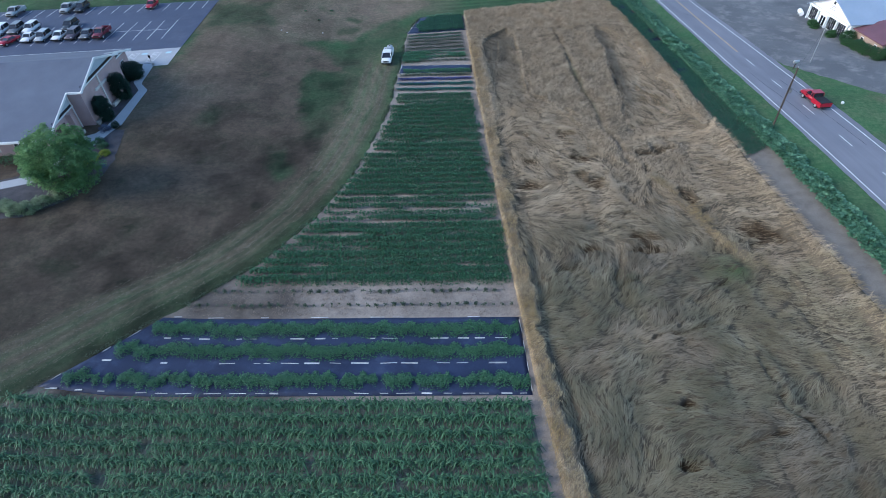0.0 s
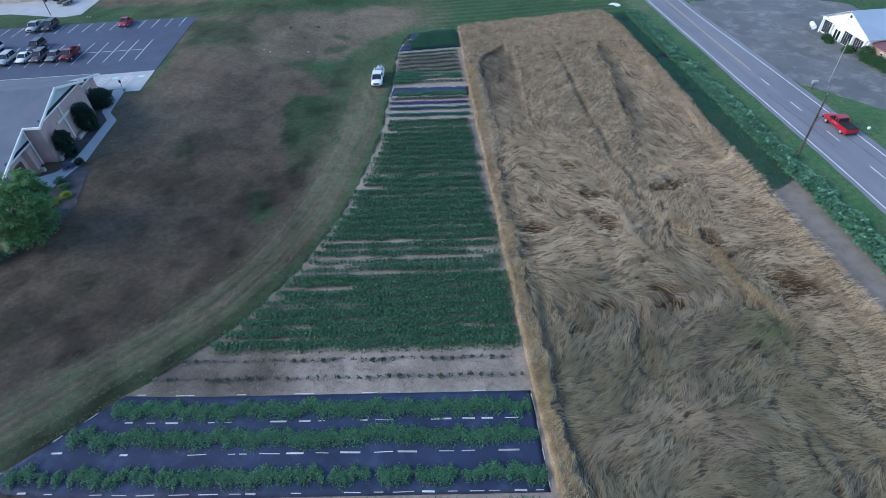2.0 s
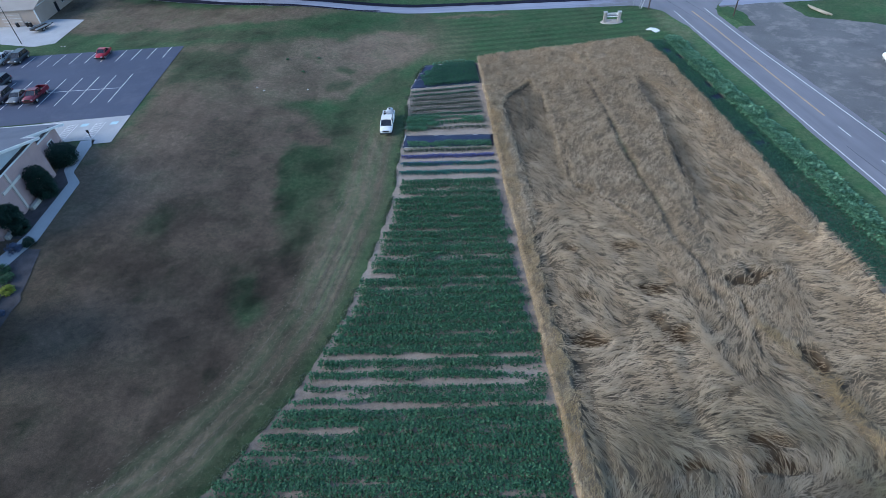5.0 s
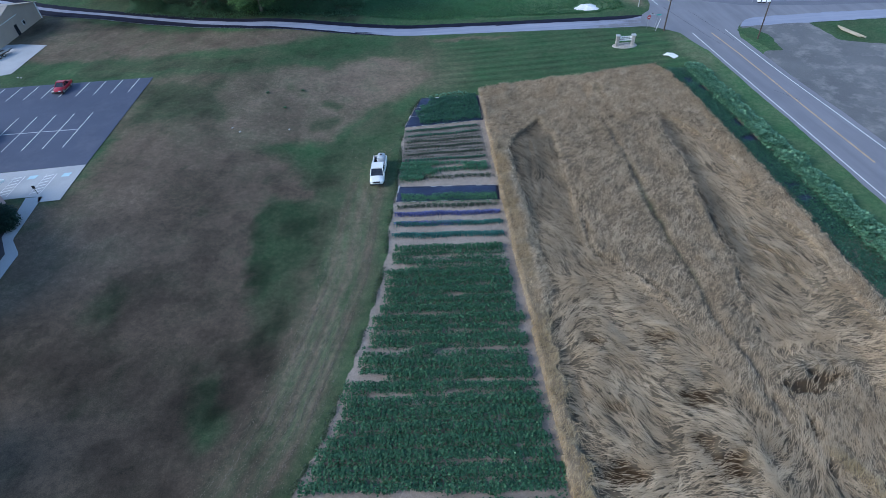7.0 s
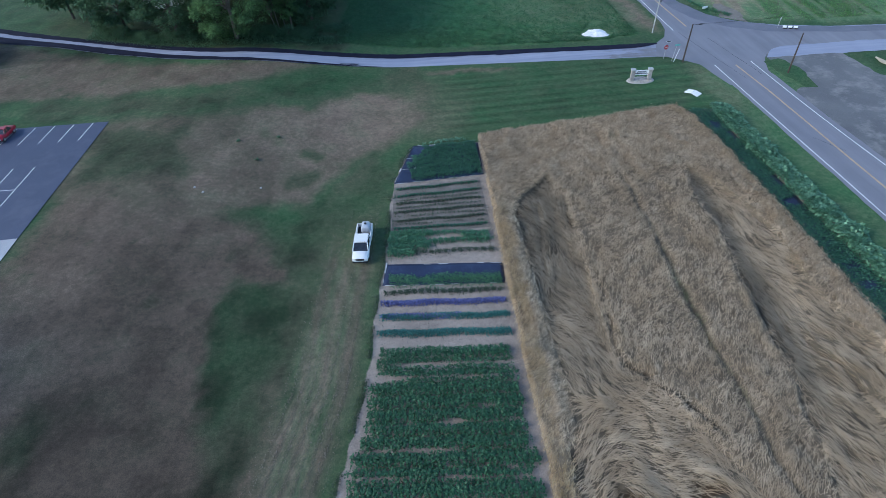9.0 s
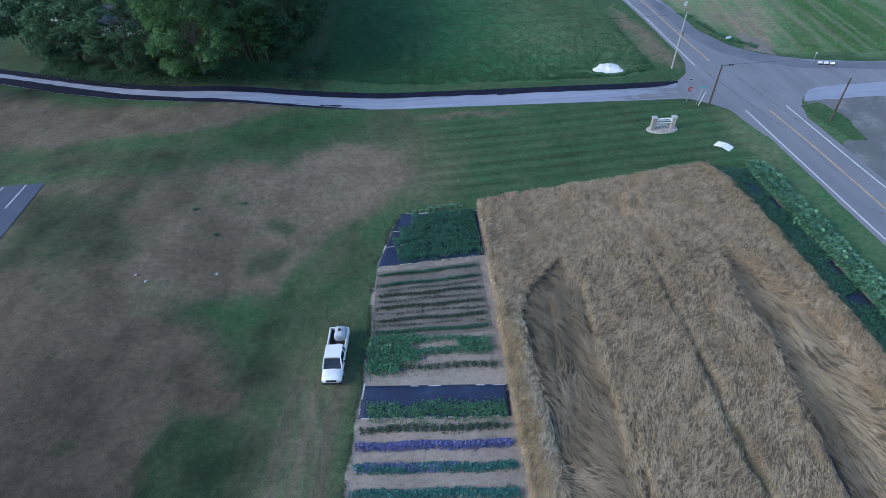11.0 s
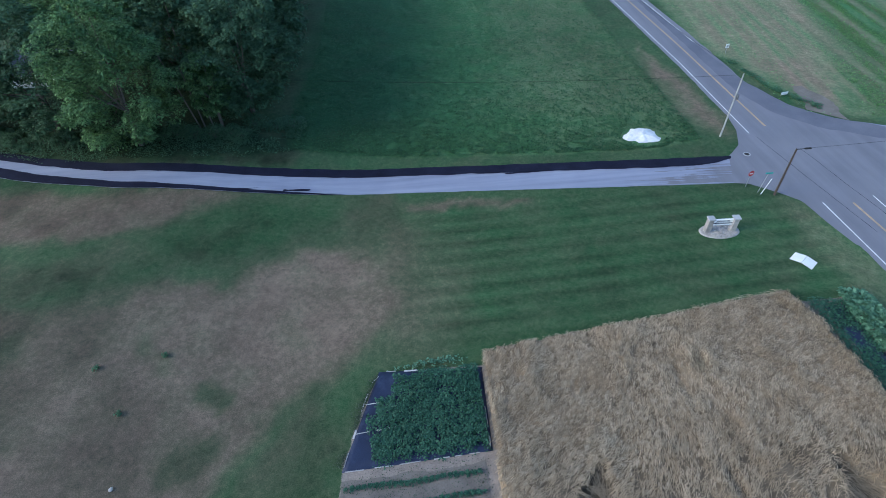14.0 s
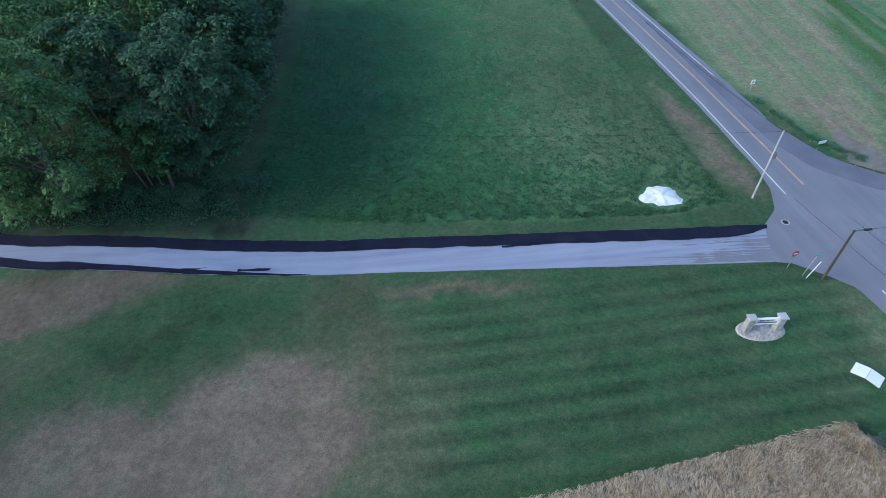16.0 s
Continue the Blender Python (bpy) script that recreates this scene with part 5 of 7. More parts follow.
# ---- buildings ----
BRICK = surf("pink_brick", (0.34, 0.23, 0.225), (0.47, 0.33, 0.32), 0.6, 10.0, 0.85, 0.15)
SHINGLE = surf("grey_shingle", (0.086, 0.1, 0.138), (0.13, 0.147, 0.192), 0.3, 9.0, 0.85, 0.2)
SIDING = surf("pale_blue_siding", (0.36, 0.4, 0.45), (0.46, 0.5, 0.55), 0.4, 6.0, 0.6, 0.05)
TRIM = surf("white_trim", (0.6, 0.6, 0.6), (0.8, 0.8, 0.8), 0.8, 9.0, 0.5, 0.05)
GLASS = surf("dark_window_glass", (0.01, 0.012, 0.018), (0.03, 0.034, 0.045), 0.5, 3.0, 0.08, 0.0, spec=0.6)
TAN = surf("tan_metal_siding", (0.36, 0.28, 0.23), (0.45, 0.36, 0.3), 0.3, 7.0, 0.6, 0.08)
METAL_ROOF = surf("blue_grey_metal_roof", (0.3, 0.36, 0.44), (0.4, 0.46, 0.54), 0.25, 6.0, 0.45, 0.05, metal=0.2)
MAROON_ROOF = surf("maroon_metal_roof", (0.12, 0.05, 0.06), (0.19, 0.085, 0.1), 0.25, 6.0, 0.5, 0.1)
STONE = surf("pale_stone", (0.3, 0.28, 0.26), (0.52, 0.49, 0.46), 2.0, 9.0, 0.85, 0.3, object_random=0.3)
MULCH = surf("dark_mulch", (0.035, 0.033, 0.04), (0.09, 0.085, 0.092), 0.8, 9.0, 0.95, 0.6)
WOOD_POLE = surf("weathered_pole_wood", (0.035, 0.027, 0.023), (0.09, 0.068, 0.055), 1.0, 12.0, 0.9, 0.3)
STEEL = surf("galvanised_steel", (0.3, 0.31, 0.32), (0.5, 0.51, 0.52), 1.0, 10.0, 0.45, 0.05, metal=0.6)
BLACK = surf("black_rubber", (0.008, 0.008, 0.009), (0.025, 0.025, 0.027), 2.0, 14.0, 0.8, 0.1)
WHITE = surf("bright_white_paint", (0.72, 0.72, 0.72), (0.86, 0.86, 0.86), 0.7, 9.0, 0.5, 0.05)


def slab(bm, corners, thick):
    """A flat panel through four corners, thick downwards."""
    top = [bm.verts.new(c) for c in corners]
    low = [bm.verts.new((c[0], c[1], c[2] - thick)) for c in corners]
    n = len(corners)
    bm.faces.new(top)
    bm.faces.new(low[::-1])
    for i in range(n):
        bm.faces.new((top[i], low[i], low[(i + 1) % n], top[(i + 1) % n]))
    bmesh.ops.recalc_face_normals(bm, faces=bm.faces)
    return bm


def window_in(parent, x, y, z, w, h, facing="x", bars=1):
    """A framed window with dark panes, proud of the wall."""
    win = part("window", box(bmesh.new(), x, y, z, *((0.1, w, h) if facing == "x" else (w, 0.1, h)), 0.01), TRIM, parent)
    n = bars + 1
    for i in range(n):
        off = (i + 0.5) / n * (w - 0.12) - (w - 0.12) / 2
        pw = (w - 0.12) / n - 0.06
        part("pane", box(bmesh.new(), x + (0.0 if facing == "x" else off), y + (off if facing == "x" else 0.0), z, *((0.13, pw, h - 0.16) if facing == "x" else (pw, 0.13, h - 0.16))), GLASS, win)
    return win


def build_church():
    c = thing("church", (0, 0, 0), 0, "pink brick church with grey gable roof and white cross", "church")
    ridge_y, ridge_z, slope = 85.8, 10.55, 0.315
    roof_z = lambda y: ridge_z - slope * abs(y - ridge_y)
    g = 2.0
    # main body with its gable ends, and the bay that stands forward with the cross
    south, north = 71.2, 100.4
    part("wall", prism(bmesh.new(), [(south, g), (north, g), (north, roof_z(north) - 0.3), (ridge_y, roof_z(ridge_y) - 0.3), (south, roof_z(south) - 0.3)], -104, -53.75, "yz"), BRICK, c)
    part("wall", prism(bmesh.new(), [(78.9, g), (92.7, g), (92.7, roof_z(92.7) - 0.3), (ridge_y, roof_z(ridge_y) - 0.3), (78.9, roof_z(78.9) - 0.3)], -53.75, -51.6, "yz"), BRICK, c)
    # pale cladding of the gables above a dark band, white rakes
    part("gable_cladding", prism(bmesh.new(), [(79.4, 8.5), (92.2, 8.5), (ridge_y, roof_z(ridge_y) - 0.34)], -51.6, -51.54, "yz"), SIDING, c)
    part("gable_band", box(bmesh.new(), -51.52, 85.8, 8.5, 0.12, 12.6, 0.36), GLASS, c, "dark band of glass")
    part("gable_trim", box(bmesh.new(), -51.5, 85.8, 8.2, 0.16, 13.8, 0.18, 0.02), TRIM, c)
    for y0, y1 in ((72.3, 78.9), (92.7, 99.3)):
        lo, hi = (y0, y1) if y0 < 80 else (y1, y0)
        part("gable_cladding", prism(bmesh.new(), [(lo, 6.05), (hi, 6.05), (hi, roof_z(hi) - 0.34), (lo, roof_z(lo) - 0.34)], -53.75, -53.69, "yz"), SIDING, c)
        part("gable_band", box(bmesh.new(), -53.66, (y0 + y1) / 2, 6.3, 0.12, 6.3, 0.32), GLASS, c, "dark band of glass")
        part("gable_trim", box(bmesh.new(), -53.63, (y0 + y1) / 2, 6.0, 0.16, 6.9, 0.2, 0.02), TRIM, c)
    # the roof: two slopes over the body, two over the bay
    for sgn in (-1, 1):
        e0 = ridge_y + sgn * 16.0
        e1 = ridge_y + sgn * 7.2
        z = lambda y: roof_z(y)
        part("roof", slab(bmesh.new(), [(-105, ridge_y, ridge_z), (-53.4, ridge_y, ridge_z), (-53.4, e0, z(e0)), (-105, e0, z(e0))], 0.22), SHINGLE, c)
        part("roof", slab(bmesh.new(), [(-53.4, ridge_y, ridge_z + 0.004), (-51.2, ridge_y, ridge_z + 0.004), (-51.2, e1, z(e1) + 0.004), (-53.4, e1, z(e1) + 0.004)], 0.22), SHINGLE, c)
        part("fascia", slab(bmesh.new(), [(-51.2, ridge_y, ridge_z + 0.03), (-51.05, ridge_y, ridge_z + 0.03), (-51.05, e1, z(e1) + 0.03), (-51.2, e1, z(e1) + 0.03)], 0.34), TRIM, c)
        part("fascia", slab(bmesh.new(), [(-53.4, e1, z(e1) + 0.03), (-53.25, e1, z(e1) + 0.03), (-53.25, e0, z(e0) + 0.03), (-53.4, e0, z(e0) + 0.03)], 0.34), TRIM, c)
        part("fascia", slab(bmesh.new(), [(-105, e0, z(e0) + 0.03), (-53.25, e0, z(e0) + 0.03), (-53.25, e0 + sgn * 0.14, z(e0)), (-105, e0 + sgn * 0.14, z(e0))], 0.32), TRIM, c)
        part("fascia", slab(bmesh.new(), [(-53.4, e1, z(e1) + 0.03), (-51.05, e1, z(e1) + 0.03), (-51.05, e1 + sgn * 0.14, z(e1)), (-53.4, e1 + sgn * 0.14, z(e1))], 0.3), TRIM, c)
    # cross, with the low stone kerb under it
    part("cross", box(box(bmesh.new(), -51.5, 84.9, 5.5, 0.2, 0.34, 5.3, 0.02), -51.5, 84.9, 6.45, 0.19, 4.0, 0.36, 0.02), surf("cream_stone", (0.5, 0.45, 0.42), (0.62, 0.57, 0.53), 0.8, 9), c, "cream stone cross")
    part("kerb", box(bmesh.new(), -51.0, 85.9, 2.75, 0.5, 2.4, 0.6, 0.05), STONE, c)
    part("kerb", box(bmesh.new(), -51.2, 79.9, 2.75, 0.5, 1.8, 0.6, 0.05), STONE, c)
    part("downpipe", box(bmesh.new(), -53.6, 78.6, 5.2, 0.14, 0.16, 5.9), TRIM, c, "white downpipe")
    # entrance under the lower gable, and windows of the long wall
    door = part("door", box(bmesh.new(), -53.68, 73.9, 3.7, 0.16, 2.6, 3.0, 0.02), surf("brown_door", (0.05, 0.03, 0.025), (0.09, 0.055, 0.045), 1, 8), c, "dark brown double door")
    part("kerb", box(bmesh.new(), -52.9, 76.6, 2.75, 1.2, 0.5, 0.7, 0.06), STONE, c)
    part("wall", box(bmesh.new(), -53.3, 76.4, 4.0, 0.9, 0.5, 3.9, 0.02), BRICK, c)
    for x in (-58.5, -63.0, -67.5, -72, -76.5, -81, -85.5, -90, -94.5):
        window_in(c, x, 71.17, 4.0, 2.2, 1.6, "y", 2)
    for y in (94.5, 97.8):
        window_in(c, -53.72, y, 4.2, 1.4, 1.5, "x", 1)


def build_barn():
    b = thing("storage_building", (0, 0, 0), 0, "tan metal storage building with white trim", "building")
    part("wall", prism(bmesh.new(), [(155.3, 2.2), (174, 2.2), (174, 6.0), (164.6, 8.2), (155.3, 6.0)], -112, -83, "yz"), TAN, b)
    for sgn, y in ((-1, 154.8), (1, 174.5)):
        part("roof", slab(bmesh.new(), [(-112.4, 164.6, 8.35), (-82.6, 164.6, 8.35), (-82.6, y, 5.95), (-112.4, y, 5.95)], 0.12), surf("grey_tan_roof", (0.27, 0.24, 0.22), (0.34, 0.31, 0.28), 0.3, 6), b)
    for y in (155.3, 174.0):
        part("corner_trim", box(bmesh.new(), -82.97, y, 4.1, 0.18, 0.26, 3.8), TRIM, b)
    for y in (158.6, 163.4):
        part("panel_trim", box(bmesh.new(), -82.96, y, 6.0, 0.08, 5.2 if y > 160 else 4.0, 0.12), TRIM, b)
    part("door", box(bmesh.new(), -82.96, 164.0, 3.55, 0.12, 1.0, 2.1, 0.01), GLASS, b)
    window_in(b, -82.96, 167.2, 4.0, 0.9, 0.9)
    for x in (-88.5, -96):
        d = part("door", box(bmesh.new(), x, 155.26, 3.9, 4.2, 0.12, 3.0, 0.02), surf("tan_overhead_door", (0.4, 0.33, 0.28), (0.5, 0.42, 0.37), 0.5, 4), b)
        for k in range(4):
            part("panel_joint", box(bmesh.new(), x, 155.18, 2.8 + k * 0.7, 4.1, 0.03, 0.04), TRIM, d)


def build_behind_grove():
    b = thing("white_house", (0, 0, 0), 0, "low white house behind the grove with grey roof", "house")
    g = 2.3
    part("wall", prism(bmesh.new(), [(189.5, g), (197.5, g), (197.5, g + 3.0), (193.5, g + 5.0), (189.5, g + 3.0)], -61, -49, "yz"), WHITE, b)
    for y in (188.9, 198.1):
        part("roof", slab(bmesh.new(), [(-61.5, 193.5, g + 5.25), (-48.5, 193.5, g + 5.25), (-48.5, y, g + 2.8), (-61.5, y, g + 2.8)], 0.15), SHINGLE, b)
    for x in (-58.5, -55, -51.5):
        window_in(b, x, 189.47, g + 1.6, 1.1, 1.3, "y", 1)
    rail = thing("white_fence", (-69.5, 200.3, float(gz(-69.5, 200.3))), -12, "white board fence on the grass behind the grove", "fence")
    for z in (0.5, 0.95):
        part("rail", box(bmesh.new(), 0, 0, z, 6.6, 0.06, 0.26, 0.01), WHITE, rail)
    for k in range(4):
        part("post", box(bmesh.new(), -3.2 + k * 2.13, 0.08, 0.55, 0.14, 0.12, 1.2, 0.01), WHITE, rail)


def build_shop():
    s = thing("shop_building", (0, 0, 0), 0, "white gabled shop with blue-grey metal roof", "shop")
    g = -0.8
    part("wall", prism(bmesh.new(), [(99.8, g), (113.2, g), (113.2, 2.3), (106.5, 5.3), (99.8, 2.9)], 84.3, 112, "yz"), WHITE, s)
    for y0, z0 in ((99.2, 2.75), (113.8, 2.1)):
        part("roof", slab(bmesh.new(), [(83.6, 106.5, 5.55), (112.6, 106.5, 5.55), (112.6, y0, z0), (83.6, y0, z0)], 0.14), METAL_ROOF, s)
    for i in range(5):
        part("porch_post", box(bmesh.new(), 83.9, 100.4 + i * 3.1, 0.7, 0.22, 0.22, 3.0, 0.02), WHITE, s)
    part("porch_beam", box(bmesh.new(), 83.9, 106.5, 2.25, 0.3, 13.0, 0.4, 0.02), WHITE, s)
    for i in range(4):
        y = 101.9 + i * 3.1
        if i == 2:
            d = part("door", box(bmesh.new(), 84.26, y, 0.35, 0.14, 1.8, 2.3, 0.01), TRIM, s)
            for dy in (-0.42, 0.42):
                part("pane", box(bmesh.new(), 84.22, y + dy, 0.45, 0.14, 0.62, 1.7), GLASS, d)
        else:
            window_in(s, 84.26, y, 0.75, 2.95, 2.5, "x", 4)
    part("vent", box(bmesh.new(), 84.24, 106.6, 4.4, 0.12, 0.5, 0.5, 0.05), GLASS, s)
    for k, w in enumerate((1.6, 1.2, 1.9)):
        part("sign_bar", box(bmesh.new(), 84.25, 106.6, 3.75 - k * 0.3, 0.06, w, 0.12), surf("grey_sign_paint", (0.3, 0.3, 0.32), (0.4, 0.4, 0.42), 1, 8), s)
    a = thing("annex", (0, 0, 0), 0, "low tan brick annex with maroon metal roof", "building")
    part("wall", box(bmesh.new(), 95.2, 95.7, 0.5, 19.6, 8.0, 2.7), surf("tan_brick", (0.36, 0.25, 0.19), (0.46, 0.34, 0.27), 0.5, 8), a)
    part("roof", slab(bmesh.new(), [(84.7, 91.2, 2.0), (84.7, 99.7, 2.0), (95.2, 99.7, 4.3), (95.2, 91.2, 4.3)], 0.14), MAROON_ROOF, a)
    part("roof", slab(bmesh.new(), [(105.7, 91.2, 2.0), (105.7, 99.7, 2.0), (95.2, 99.7, 4.3), (95.2, 91.2, 4.3)], 0.14), MAROON_ROOF, a)
    part("gable", prism(bmesh.new(), [(85.4, 1.85), (105, 1.85), (95.2, 4.1)], 91.7, 91.9, "xz"), MAROON_ROOF, a)
    for y in (93.4, 97.2):
        window_in(a, 85.36, y, 0.6, 0.8, 1.2)
    tank = thing("gas_tank", (83.6, 114.6, float(gz(83.6, 114.6))), 70, "white gas tank on short legs beside the shop", "tank")
    bm = rod(bmesh.new(), (-1.1, 0, 0.75), (1.1, 0, 0.75), 0.45, seg=16)
    part("shell", bm, WHITE, tank)
    for dx in (-0.7, 0.7):
        part("leg", box(bmesh.new(), dx, 0, 0.18, 0.15, 0.6, 0.4, 0.02), STEEL, tank)


# ---- plants ----
MAPLE = leaf_surf("maple_leaf", (0.026, 0.075, 0.03), (0.165, 0.315, 0.118), 0.7, patch=0.4)
FEATHER = leaf_surf("feathery_leaf", (0.05, 0.125, 0.045), (0.21, 0.38, 0.14), 0.7, patch=0.6)
CLIPPED = leaf_surf("clipped_leaf", (0.018, 0.06, 0.026), (0.09, 0.19, 0.075), patch=1.0)
OAK = leaf_surf("shaded_oak_leaf", (0.026, 0.07, 0.038), (0.105, 0.21, 0.105), 0.7, patch=0.5)
WILLOW = leaf_surf("yellow_green_leaf", (0.04, 0.12, 0.03), (0.19, 0.4, 0.12), patch=0.6)
YEW = leaf_surf("dark_evergreen", (0.008, 0.026, 0.022), (0.035, 0.08, 0.055), patch=0.8)
CREAM = leaf_surf("cream_flower", (0.03, 0.09, 0.03), (0.3, 0.37, 0.22), patch=2.0, trans=0.1)
LIME = leaf_surf("lime_leaf", (0.09, 0.14, 0.015), (0.34, 0.4, 0.06), patch=1.0)
BLUELEAF = leaf_surf("blue_grey_leaf", (0.05, 0.07, 0.13), (0.16, 0.2, 0.3), patch=1.0)
BARK = surf("bark", (0.05, 0.042, 0.036), (0.17, 0.15, 0.13), 1.0, 9.0, 0.95, 0.6)


def crown_mesh(name, rng, clumps, leaves, leaf, shell=0.55):
    """Leaves gathered in clumps: clumps is a list of centres and radii."""
    P, A, E = [], [], []
    for (cx, cy, cz), r in clumps:
        d = rng.normal(size=(leaves, 3))
        d /= np.linalg.norm(d, axis=1)[:, None]
        d[:, 2] = np.where(d[:, 2] < -0.4, -d[:, 2], d[:, 2])
        rad = r * rng.uniform(shell, 1.1, leaves)[:, None]
        P.append(np.array([cx, cy, cz]) + d * rad * [1, 1, 0.72])
        A.append(np.arctan2(d[:, 1], d[:, 0]) + rng.normal(0, 0.7, leaves))
        E.append(np.arcsin(d[:, 2].clip(-1, 1)) * 0.4 - 0.25 + rng.normal(0, 0.3, leaves))
    P, A, E = np.concatenate(P), np.concatenate(A), np.concatenate(E)
    s = leaf * rng.uniform(0.6, 1.4, len(P))
    return leaf_mesh(name, P, s, s * 0.72, A, E)


def tree(at, radius, height, base, mat, seed, label, leaf=0.3, lobes=48, leaves=30, stretch=(1, 1), group="", gap=0.0):
    """A tapered trunk that forks into limbs, and a crown of leafy lobes with dark gaps between them."""
    rng = np.random.default_rng(seed)
    t = thing("tree", (at[0], at[1], float(gz(*at)) - 0.05), 0, label, "tree", group)
    bm = bmesh.new()
    fork = height * 0.38
    rod(bm, (0, 0, 0), (0.1, 0.05, fork), 0.022 * height, 0.014 * height, 10)
    mid, half = (base + height) / 2, (height - base) / 2
    centres, clumps = [], []
    for k in range(lobes):
        # spread over the crown by the golden angle, thinned towards the underside
        u = 1 - 1.9 * (k + 0.5) / lobes
        a = k * 2.39996 + rng.normal(0, 0.25)
        w = math.sqrt(max(0.0, 1 - u * u))
        bulge = 0.66 + 0.5 * float(vn(np.array(1.7 * math.cos(a) + seed), np.array(1.7 * math.sin(a) + 2 * u), seed))
        if rng.random() < gap:
            continue
        centres.append((radius * w * bulge * math.cos(a) * stretch[0], radius * w * bulge * math.sin(a) * stretch[1], mid + half * u * (0.62 + 0.38 * bulge), radius * rng.uniform(0.24, 0.42)))
    for k in range(0, len(centres), 5):
        x, y, z, r = centres[k]
        rod(bm, (0.1, 0.05, fork * rng.uniform(0.6, 1.0)), (x * 0.8, y * 0.8, z - r * 0.3), 0.008 * height, 0.002 * height, 6)
    for x, y, z, r in centres:
        out = math.atan2(y, x)
        for j in range(9):
            d = rng.normal(size=3) + np.array([0.7 * math.cos(out), 0.7 * math.sin(out), 0.7])
            d = d / np.linalg.norm(d) * r * rng.uniform(0.6, 1.0)
            clumps.append(((x + d[0], y + d[1], max(0.5, z + d[2] * 0.75)), r * rng.uniform(0.26, 0.42)))
        for j in range(2):
            clumps.append(((x * (0.85 - 0.2 * j), y * (0.85 - 0.2 * j), max(0.6, z - 0.3 * r)), r * 0.7))
    part("trunk", bm, BARK, t)
    me = crown_mesh("crown", rng, clumps, leaves, leaf * 1.3, 0.5)
    me.materials.append(mat)
    crown = new("crown", me)
    crown.parent = t
    return t


def shrub(at, radius, height, mat, seed, label, leaf=0.16, n=40, leaves=40, cone=False, group=""):
    """A bush built of leaf clumps on short stems."""
    rng = np.random.default_rng(seed)
    t = thing("shrub", (at[0], at[1], float(gz(*at)) - 0.03), 0, label, "shrub", group)
    bm = bmesh.new()
    for k in range(5):
        a = k * 1.26
        rod(bm, (0.05 * math.cos(a), 0.05 * math.sin(a), 0), (radius * 0.4 * math.cos(a), radius * 0.4 * math.sin(a), height * 0.6), 0.05, 0.02, 5)
    part("stem", bm, BARK, t)
    clumps = []
    for _ in range(n):
        a, u = rng.uniform(0, 6.28), rng.random()
        z = height * u
        w = radius * ((1 - u) ** 0.7 if cone else math.sqrt(max(0.05, 1 - (1.7 * u - 0.75) ** 2))) * rng.uniform(0.75, 1.0)
        clumps.append(((w * 0.8 * math.cos(a), w * 0.8 * math.sin(a), max(0.2, z * 0.92)), radius * 0.32))
    me = crown_mesh("foliage", rng, clumps, leaves, leaf)
    me.materials.append(mat)
    new("foliage", me).parent = t
    return t


